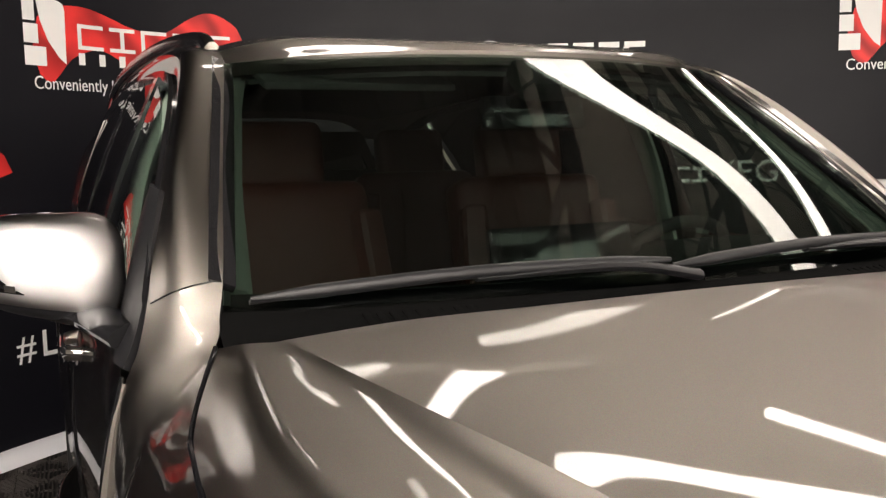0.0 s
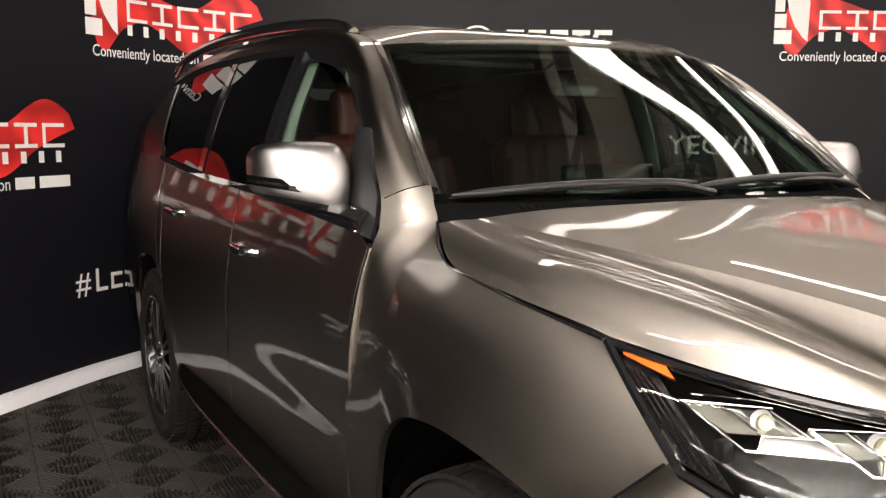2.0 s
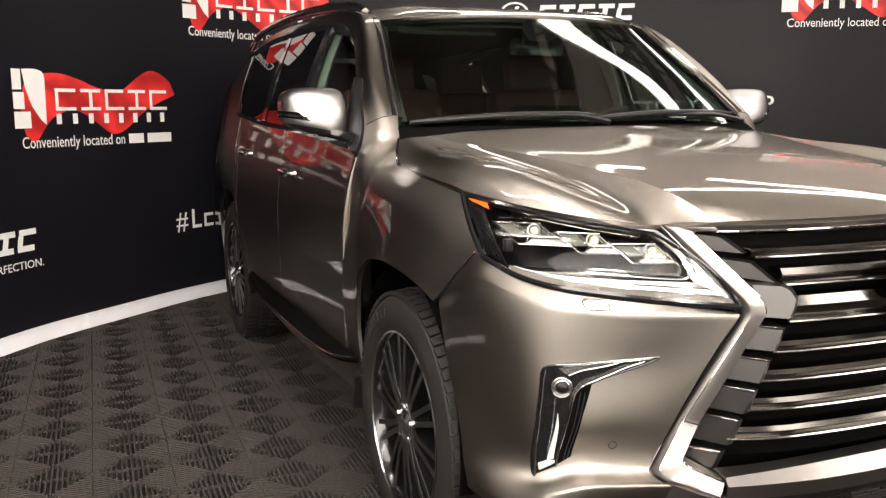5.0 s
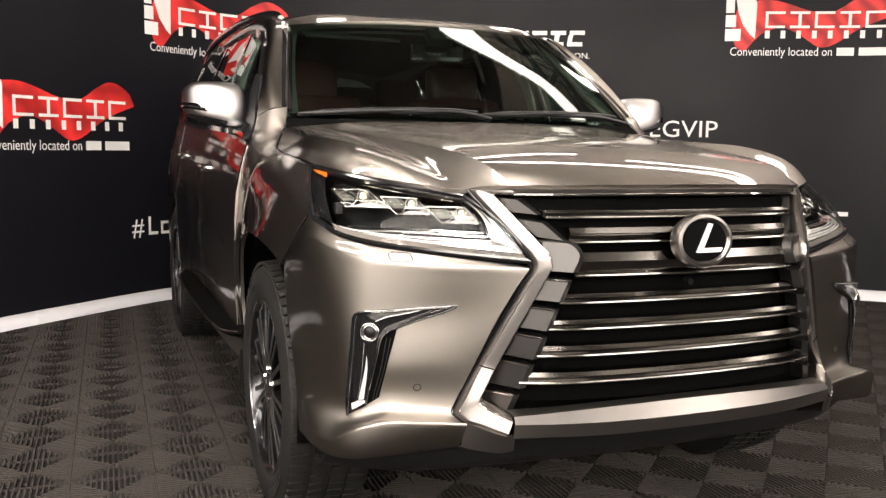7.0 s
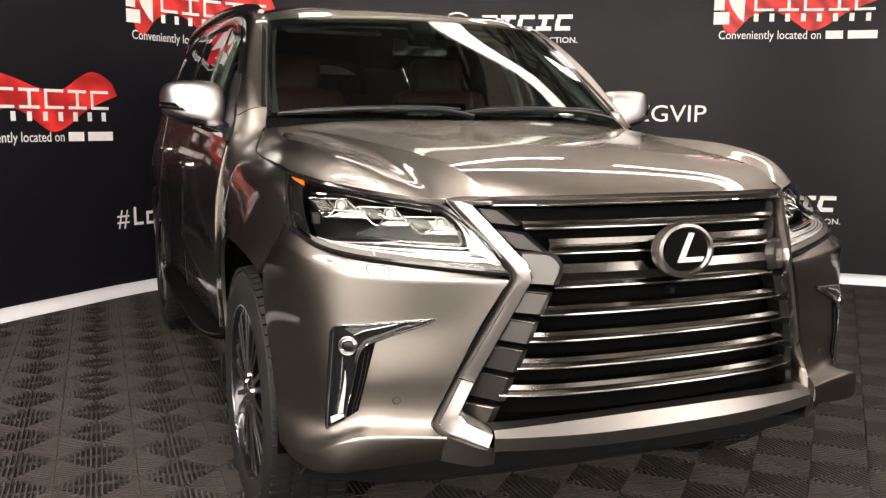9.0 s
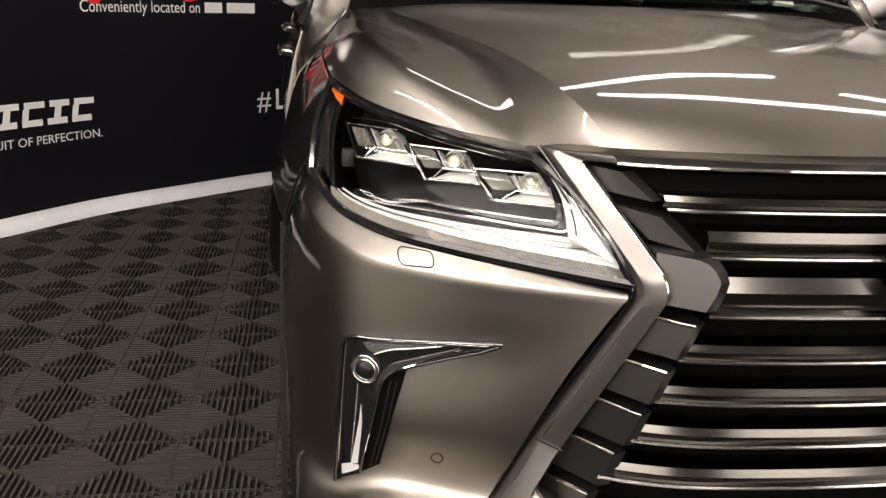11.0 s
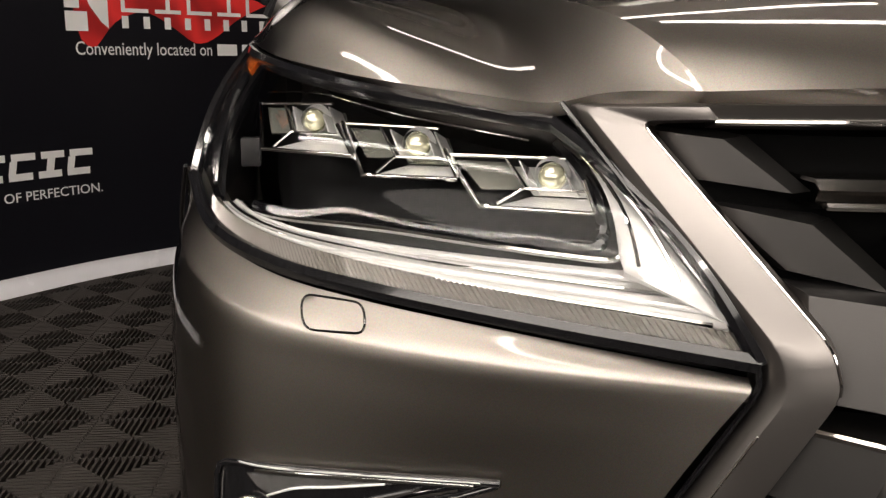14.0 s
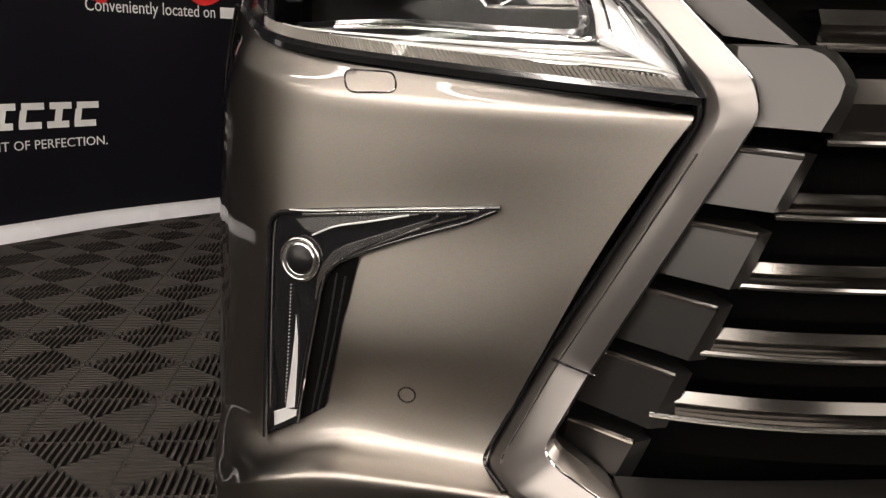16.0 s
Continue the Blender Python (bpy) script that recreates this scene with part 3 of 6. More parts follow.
def maker_sign(s1, z0):
    """Ends at s1."""
    root = tagged(new("printed_maker_sign"), "white ring, word and slogan print on the backdrop", "sign", "maker signs")
    on_wall("ring_shape", [disc(-0.98, 0.07, 0.115, 0.085, 0.84)], s1, z0, 0.008, WHITEPRINT, root)
    on_wall("slanted_bar", [bar(-1.02, -0.99, 0.02, 0.12, 0.05)], s1, z0, 0.008, WHITEPRINT, root)
    for word in block_word(-0.80, -0.02, 0.0, 0.128, 5, 0.034, 0.02):
        on_wall("word_shape", word, s1, z0, 0.008, WHITEPRINT, root)
    t, f = fit_text("THE PURSUIT OF PERFECTION.", 0.98, 0.046)
    letters_on_wall("letter", [(t + [-0.96, -0.10], f)], s1, z0, 0.008, WHITEPRINT, root)
    return root


S_L2, S_L1 = wall_s(-2.045, 4.222), wall_s(-0.955, 5.15)
S_HL, S_PL = wall_s(-1.135, 5.01), wall_s(-2.02, 4.25)
S_PR, S_HR, S_RL, S_PR2 = wall_s(2.44, 4.73), wall_s(3.33, 4.12), wall_s(3.43, 4.05), wall_s(4.24, 3.56)
dealer_sign(S_L2, 1.125)
dealer_sign(S_L1, 1.855)
dealer_sign(S_RL, 1.945)
hash_sign(S_HL, 0.50)
hash_sign(S_HR - 1.38, 1.29)
maker_sign(S_PL, 0.535)
maker_sign(S_PR, 2.03)
maker_sign(S_PR2, 0.575)
for k in range(5):
    s = S_RL + 3.4 + 4.05 * k
    if any(booth_open(wall_at(s + a) - (0, 0.2)) for a in (-0.3, 1.0, 2.2, 3.3)):
        continue
    dealer_sign(s, 1.15 if k % 2 else 1.93)
    hash_sign(s + 1.75, 2.25 if k % 2 else 1.29)
    maker_sign(s + 3.2, 0.575 if k % 2 else 2.03)
    hash_sign(s - 0.2, 0.50)
hash_sign(S_PR2 - 0.9, 2.45)
hash_sign(S_HL - 3.0, 2.1)

# ---- floor ----
FLOOR_Z = 0.0
bm = bmesh.new()
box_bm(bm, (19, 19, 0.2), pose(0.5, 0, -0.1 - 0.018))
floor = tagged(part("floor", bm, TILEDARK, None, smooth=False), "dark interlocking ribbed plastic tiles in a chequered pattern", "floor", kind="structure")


def tile_mesh():
    """A tile of two by two squares, two smooth and two ribbed along the diagonal."""
    verts, faces = [], []

    def plate(poly, z0, z1, inset=0.003):
        c = np.mean(poly, 0)
        b = len(verts)
        n = len(poly)
        for p in poly:
            verts.append((p[0], p[1], z0))
        for p in poly:
            q = np.array(p) + (c - p) * inset / max(np.linalg.norm(c - p), 1e-6)
            verts.append((q[0], q[1], z1))
        faces.append(tuple(b + n + i for i in range(n)))
        for i in range(n):
            j = (i + 1) % n
            faces.append((b + i, b + j, b + n + j, b + n + i))

    m = 15
    for sx, sy in ((0, 0), (1, 1), (1, 0), (0, 1)):
        x0, y0 = (sx - 1) * 0.2, (sy - 1) * 0.2
        turned = sx != sy

        def at(a, c):
            """a: along the rib, c: across the ribs, both on the square's diagonals."""
            x, y = (c - a) / 2, (c + a) / 2
            return (x0 + 0.2 - x, y0 + y) if turned else (x0 + x, y0 + y)

        for k in range(m):
            c0, c1 = 0.4 * (k + 0.31) / m, 0.4 * (k + 0.69) / m
            r0, r1 = min(c0, 0.4 - c0) - 0.0015, min(c1, 0.4 - c1) - 0.0015
            g = 0.0012
            for e in (-1, 1):
                if min(r0, r1) > 0.004:
                    plate([at(e * g, c0), at(e * r0, c0), at(e * r1, c1), at(e * g, c1)][::e], -0.018, 0.0, 0.0024)
        # thin cross bar that ties the ribs together
        plate([at(-0.0025, 0.012), at(0.0025, 0.012), at(0.0025, 0.388), at(-0.0025, 0.388)], -0.014, -0.003, 0.0005)
    return verts, faces


tv, tf = tile_mesh()
TILE_ME = bpy.data.meshes.new("floor_tile")
TILE_ME.from_pydata([tuple(map(float, v)) for v in tv], [], tf)
TILE_ME.materials.append(TILE)
GRID_TURN = radians(45.0 - 1.42)
GO = np.array([-1.262, 1.128])


def inside_booth(p, margin):
    d = WALL_XY - p
    k = np.argmin((d ** 2).sum(1))
    return (WALL_XY[k] - p) @ WALL_IN[k] < -margin


def lay_tiles():
    c, s = math.cos(GRID_TURN), math.sin(GRID_TURN)
    near, far = [], []
    for i in range(-22, 23):
        for j in range(-22, 23):
            x, y = 0.4 * i, 0.4 * j
            p = GO + np.array([c * x - s * y, s * x + c * y])
            if not inside_booth(p, -0.20):
                continue
            (near if (p[0] < 0.2 and p[1] > -1.3) or (p[0] > 0.8 and 0 < p[1] < 4 and p[0] < 5.2) else far).append(p)
    for p in near:
        ob = new("floor_tile", TILE_ME)
        ob.parent = floor
        ob.matrix_local = pose(p[0], p[1], FLOOR_Z, 0, 0, math.degrees(GRID_TURN))
    verts, faces = [], []
    for p in far:
        b = len(verts)
        verts += [(p[0] + c * v[0] - s * v[1], p[1] + s * v[0] + c * v[1], FLOOR_Z + v[2]) for v in tv]
        faces += [tuple(q + b for q in f) for f in tf]
    me = bpy.data.meshes.new("more_floor_tiles")
    me.from_pydata([tuple(map(float, v)) for v in verts], [], faces)
    me.materials.append(TILE)
    ob = new("more_floor_tiles", me)
    ob.parent = floor
    ob["kind"] = "stuff"


# ---- the car ----
car = tagged(new("suv_car"), "large bronze-grey luxury SUV with a wide spindle grille", "car")

# hood: rows run from the grille back to the windshield; columns from the middle outwards
HOOD_TOP = [  # the raised middle, from the centre line out to its crease
    [(0, 0.098, 1.089), (0.22, 0.112, 1.088), (0.38, 0.152, 1.086), (0.455, 0.190, 1.083)],
    [(0, 0.180, 1.132), (0.23, 0.197, 1.132), (0.40, 0.235, 1.131), (0.483, 0.262, 1.130)],
    [(0, 0.420, 1.182), (0.24, 0.435, 1.180), (0.41, 0.468, 1.174), (0.500, 0.492, 1.168)],
    [(0, 0.740, 1.216), (0.26, 0.750, 1.213), (0.44, 0.772, 1.206), (0.535, 0.790, 1.197)],
    [(0, 1.060, 1.243), (0.29, 1.066, 1.240), (0.50, 1.082, 1.233), (0.615, 1.098, 1.224)],
    [(0, 1.322, 1.275), (0.30, 1.330, 1.272), (0.53, 1.354, 1.265), (0.690, 1.376, 1.250)]]
HOOD_WING = [  # from the crease down its flank into a valley, over the wing and down to the fender gap
    [(0.455, 0.190, 1.083), (0.522, 0.236, 1.081), (0.553, 0.283, 1.070), (0.610, 0.318, 1.076), (0.70, 0.388, 1.088), (0.79, 0.530, 1.106), (0.842, 0.735, 1.126)],
    [(0.483, 0.262, 1.130), (0.513, 0.292, 1.109), (0.556, 0.350, 1.094), (0.625, 0.390, 1.112), (0.715, 0.465, 1.139), (0.795, 0.595, 1.140), (0.846, 0.790, 1.134)],
    [(0.500, 0.492, 1.168), (0.522, 0.512, 1.147), (0.562, 0.548, 1.134), (0.645, 0.588, 1.156), (0.74, 0.650, 1.184), (0.808, 0.755, 1.167), (0.849, 0.900, 1.141)],
    [(0.535, 0.790, 1.197), (0.552, 0.798, 1.183), (0.582, 0.814, 1.175), (0.675, 0.855, 1.190), (0.768, 0.910, 1.208), (0.818, 0.985, 1.183), (0.848, 1.060, 1.152)],
    [(0.615, 1.098, 1.224), (0.632, 1.102, 1.217), (0.652, 1.108, 1.2135), (0.700, 1.130, 1.214), (0.77, 1.170, 1.218), (0.812, 1.215, 1.192), (0.836, 1.262, 1.170)],
    [(0.690, 1.376, 1.250), (0.697, 1.378, 1.2485), (0.706, 1.382, 1.2475), (0.722, 1.390, 1.247), (0.745, 1.402, 1.245), (0.760, 1.414, 1.241), (0.772, 1.425, 1.238)]]


def fair(g, along, across):
    """Smooths a grid inside its border, so that its highlights run clean."""
    g = g.copy()
    for k in range(max(along, across)):
        if k < along:
            g[1:-1] += 0.5 * ((g[:-2] + g[2:]) / 2 - g[1:-1])
        if k < across:
            g[:, 1:-1] += 0.5 * ((g[:, :-2] + g[:, 2:]) / 2 - g[:, 1:-1])
    return g


top = fair(grid([[(-x, y, z) for x, y, z in r[:0:-1]] + r for r in HOOD_TOP], 121, 81), 50, 6)
wing = fair(grid(HOOD_WING, 71, 81), 50, 8)
hv, hf = slab(np.concatenate([wing[:, :0:-1] * (-1, 1, 1), top, wing[:, 1:]], axis=1), 0.014, (0, 0, -1))
link_mesh("hood", hv, hf, PAINT, car, "bronze-grey hood with a raised, creased centre", sharp=14)

FENDER_COLS_LAMP = [(0.846, 0.738, 1.121), (0.858, 0.640, 1.060), (0.876, 0.545, 0.992), (0.910, 0.620, 0.910), (0.939, 0.715, 0.832)]
FENDER_COLS_FORE = [(0.851, 0.870, 1.133), (0.890, 0.800, 1.060), (0.919, 0.770, 0.980), (0.941, 0.775, 0.915), (0.955, 0.795, 0.866)]
FENDER_COLS_ARCH_FORE = [(0.853, 1.000, 1.145), (0.900, 0.970, 1.070), (0.933, 0.970, 0.990), (0.953, 0.970, 0.930), (0.968, 0.970, 0.892)]
FENDER_COLS_ARCH_TOP = [(0.849, 1.150, 1.157), (0.903, 1.140, 1.080), (0.934, 1.130, 0.990), (0.953, 1.120, 0.930), (0.967, 1.110, 0.890)]
FENDER_COLS_ARCH_REAR = [(0.840, 1.265, 1.167), (0.901, 1.275, 1.085), (0.934, 1.270, 0.980), (0.950, 1.255, 0.905), (0.962, 1.240, 0.862)]
FENDER_COLS_REAR = [(0.806, 1.375, 1.203), (0.895, 1.390, 1.095), (0.932, 1.370, 0.960), (0.946, 1.350, 0.850), (0.955, 1.335, 0.790)]
FENDER_COLS_COWL = [(0.774, 1.432, 1.242), (0.838, 1.441, 1.193), (0.906, 1.450, 1.075), (0.942, 1.410, 0.780), (0.944, 1.395, 0.620)]
FENDER_COLS_DOOR = [(0.828, 1.478, 1.236), (0.872, 1.488, 1.188), (0.908, 1.498, 1.080), (0.941, 1.500, 0.720), (0.922, 1.425, 0.400)]
FENDER_COLS_PILLAR = [(0.872, 1.535, 1.215), (0.892, 1.540, 1.166), (0.913, 1.545, 1.075), (0.941, 1.580, 0.750), (0.914, 1.570, 0.380)]
FENDER_COLS = [FENDER_COLS_LAMP, FENDER_COLS_FORE, FENDER_COLS_ARCH_FORE, FENDER_COLS_ARCH_TOP, FENDER_COLS_ARCH_REAR, FENDER_COLS_REAR, FENDER_COLS_COWL, FENDER_COLS_DOOR, FENDER_COLS_PILLAR]
FENDER = [list(r) for r in zip(*FENDER_COLS)][::-1]  # from the wheel arch up
# the fender's rear end runs on into the A pillar and the cant rail: inner, middle and outer line
PILLAR_ROOT = [[(0.760, 1.470, 1.277), (0.818, 1.492, 1.268), (0.861, 1.547, 1.246)], [(0.745, 1.515, 1.322), (0.805, 1.522, 1.311), (0.850, 1.567, 1.284)]]
PILLAR_IN = [(0.705, 1.70, 1.465), (0.655, 1.92, 1.625), (0.628, 2.06, 1.705), (0.615, 2.30, 1.752), (0.608, 3.0, 1.783), (0.606, 3.8, 1.768), (0.60, 4.45, 1.70), (0.60, 4.80, 1.60)]
PILLAR_OUT = [(0.800, 1.77, 1.445), (0.742, 2.00, 1.600), (0.715, 2.18, 1.668), (0.703, 2.45, 1.700), (0.700, 3.1, 1.716), (0.705, 3.8, 1.705), (0.725, 4.35, 1.630), (0.745, 4.70, 1.50)]
PILLAR_ROWS = PILLAR_ROOT + [[a, ((a[0] + b[0]) / 2 + 0.021, (a[1] + b[1]) / 2 - 0.008, (a[2] + b[2]) / 2 + 0.028), b] for a, b in zip(PILLAR_IN, PILLAR_OUT)]


def knots(pts, n):
    """A smooth curve through pts with n points on each run, the given points among them."""
    p = np.array(pts, float)
    d = np.r_[0, np.cumsum(np.maximum(np.linalg.norm(np.diff(p, axis=0), axis=1), 1e-6) ** 0.5)]
    ext = np.vstack([2 * p[0] - p[1], p, 2 * p[-1] - p[-2]])
    de = np.r_[d[0] - (d[1] - d[0]), d, d[-1] + (d[-1] - d[-2])]
    out = []
    for k in range(len(p) - 1):
        t0, t1, t2, t3 = de[k:k + 4]
        p0, p1, p2, p3 = ext[k:k + 4]
        for w in range(n):
            s = t1 + (t2 - t1) * w / n
            a1 = (t1 - s) / (t1 - t0) * p0 + (s - t0) / (t1 - t0) * p1
            a2 = (t2 - s) / (t2 - t1) * p1 + (s - t1) / (t2 - t1) * p2
            a3 = (t3 - s) / (t3 - t2) * p2 + (s - t2) / (t3 - t2) * p3
            b1 = (t2 - s) / (t2 - t0) * a1 + (s - t0) / (t2 - t0) * a2
            b2 = (t3 - s) / (t3 - t1) * a2 + (s - t1) / (t3 - t1) * a3
            out.append((t2 - s) / (t2 - t1) * b1 + (s - t1) / (t2 - t1) * b2)
    return np.array(out + [p[-1]])


def skin(name, grids, thick, material, parent, label=""):
    """Grids that meet edge to edge, joined into one panel with thickness; outside is away from the car's middle."""
    bm = bmesh.new()
    for g in grids:
        nv, nu, _ = g.shape
        vs = [[bm.verts.new(g[j, i]) for i in range(nu)] for j in range(nv)]
        for j in range(nv - 1):
            for i in range(nu - 1):
                bm.faces.new((vs[j][i], vs[j][i + 1], vs[j + 1][i + 1], vs[j + 1][i]))
    bmesh.ops.remove_doubles(bm, verts=bm.verts, dist=1e-5)
    bmesh.ops.recalc_face_normals(bm, faces=bm.faces)
    if sum(f.normal.x * f.calc_center_median().x for f in bm.faces) < 0:
        bmesh.ops.reverse_faces(bm, faces=bm.faces)
    bmesh.ops.solidify(bm, geom=bm.faces[:], thickness=thick)
    return part(name, bm, material, parent, label, sharp=60)


NK = 8
fender_rows = np.array([knots(r, NK) for r in FENDER])
root = fender_rows[:, 6 * NK:]  # the columns from the cowl to the door
tall = np.concatenate([root, [np.concatenate([knots(r, NK)]) for r in PILLAR_ROWS]])
TALL = np.stack([knots(tall[:, k], NK) for k in range(tall.shape[1])], 1)
SEAM_ROW = (len(FENDER) + 1) * NK
LOWER = np.stack([knots(fender_rows[:, k], NK) for k in range(6 * NK + 1)], 1)
LOWER[:, -1] = TALL[:LOWER.shape[0], 0]
for _ in range(12):  # ease the panel, its border and its join with the rear part held
    LOWER[1:-1, 1:-1] += 0.4 * ((LOWER[1:-1, :-2] + LOWER[1:-1, 2:] + LOWER[:-2, 1:-1] + LOWER[2:, 1:-1]) / 4 - LOWER[1:-1, 1:-1])
    TALL[1:SEAM_ROW, 1:-1] += 0.4 * ((TALL[1:SEAM_ROW, :-2] + TALL[1:SEAM_ROW, 2:] + TALL[:SEAM_ROW - 1, 1:-1] + TALL[2:SEAM_ROW + 1, 1:-1]) / 4 - TALL[1:SEAM_ROW, 1:-1])
    n_low = LOWER.shape[0]
    TALL[1:n_low - 1, 0] += 0.4 * ((LOWER[1:-1, -2] + TALL[1:n_low - 1, 1]) / 2 - TALL[1:n_low - 1, 0])
    LOWER[:, -1] = TALL[:n_low, 0]

# side panels: x from height, belt line above
BELT = [(1.50, 1.180), (1.60, 1.208), (2.0, 1.230), (2.5, 1.250), (3.0, 1.262), (3.4, 1.278), (3.9, 1.312), (4.4, 1.33), (5.0, 1.34)]


def belt(y):
    return float(np.interp(y, [b[0] for b in BELT], [b[1] for b in BELT]))


SIDE_Z = np.linspace(0.30, 1.40, 111)
SIDE_X = np.interp(SIDE_Z, [0.30, 0.42, 0.60, 0.75, 0.95, 1.12, 1.20, 1.34, 1.40], [0.89, 0.925, 0.938, 0.942, 0.940, 0.918, 0.895, 0.868, 0.857])
for _ in range(40):
    SIDE_X[1:-1] += 0.5 * ((SIDE_X[:-2] + SIDE_X[2:]) / 2 - SIDE_X[1:-1])


def side_x(y, z):
    x = float(np.interp(z, SIDE_Z, SIDE_X))
    flare = 0.035 * math.exp(-((y - 3.82) / 0.42) ** 2) * max(0, min(1, (1.02 - z) / 0.25))
    tail = max(0, y - 4.1) ** 2 * 0.085
    waist = 0.013 * math.exp(-((z - 0.735) / 0.068) ** 2) * max(0.0, min(1.0, (2.75 - y) / 0.75))
    return x + flare - tail - waist - 0.02 * max(0, 1.9 - y) * max(0, min(1, (z - 0.98) / 0.16))


def side_panel(name, bottom, top, sd, nu, nv, material, parent, thick=0.02, label="", bulge=0.0):
    """A panel on the car's side between two curves given as (y, z)."""
    b = spline([(y, z, 0) for y, z in bottom], nu)
    t = spline([(y, z, 0) for y, z in top], nu)
    g = np.zeros((nv, nu, 3))
    for j in range(nv):
        w = j / (nv - 1)
        for i in range(nu):
            y, z = (b[i] * (1 - w) + t[i] * w)[:2]
            g[j, i] = (sd * (side_x(y, z) + bulge * math.sin(math.pi * w) * math.sin(math.pi * i / (nu - 1))), y, z)
    v, f = slab(g, thick, (-sd, 0, 0))
    return link_mesh(name, v, f, material, parent, label, sharp=45)


def glass_panel(name, bottom, top, sd, material, parent, label, x_in=0.0):
    """A side window between its sill and its head, given as (x, y, z)."""
    rows = [side_pts([(x - x_in, y, z) for x, y, z in bottom], sd), side_pts([((x + a) / 2 + 0.012 - x_in, (y + b) / 2, (z + c) / 2) for (x, y, z), (a, b, c) in zip(bottom, top)], sd), side_pts([(x - x_in, y, z) for x, y, z in top], sd)]
    v, f = slab(grid(rows, 18, 10), 0.004, (-sd, 0, 0))
    return link_mesh(name, v, f, material, parent, label, sharp=60)


def strip_along(name, path, width_dir, width, depth_dir, depth, material, parent, label=""):
    """A flat moulding that follows a path."""
    p = np.array(path, float)
    w, d = np.array(width_dir, float) * width / 2, np.array(depth_dir, float) * depth
    verts, faces = [], []
    for q in p:
        for c in (q - w, q + w, q + w * 0.8 + d, q - w * 0.8 + d):
            verts.append(c)
    for k in range(len(p) - 1):
        for i in range(4):
            j = (i + 1) % 4
            faces.append((k * 4 + i, k * 4 + j, k * 4 + 4 + j, k * 4 + 4 + i))
    faces += [(0, 1, 2, 3), tuple(len(p) * 4 - 4 + i for i in range(4))]
    return link_mesh(name, verts, faces, material, parent, label, sharp=30)


def door_handle(door, sd, y, z):
    x = side_x(y, z)
    pth = spline(side_pts([(x - 0.004, y - 0.095, z), (x + 0.028, y - 0.075, z + 0.002), (x + 0.036, y, z + 0.004), (x + 0.028, y + 0.085, z + 0.004), (x - 0.004, y + 0.11, z + 0.004)], sd), 14)
    handle = tube("handle", pth, 0.017, CHROME, door, 10, (0.62, 1.0), up=(0, 0, 1), label="chrome pull handle")
    bm = bmesh.new()
    bmesh.ops.create_uvsphere(bm, u_segments=16, v_segments=8, radius=1, matrix=pose(sd * (x - 0.003), y - 0.01, z) @ Matrix.Diagonal((0.008, 0.075, 0.034, 1)))
    part("handle_cup", bm, PAINT, handle)


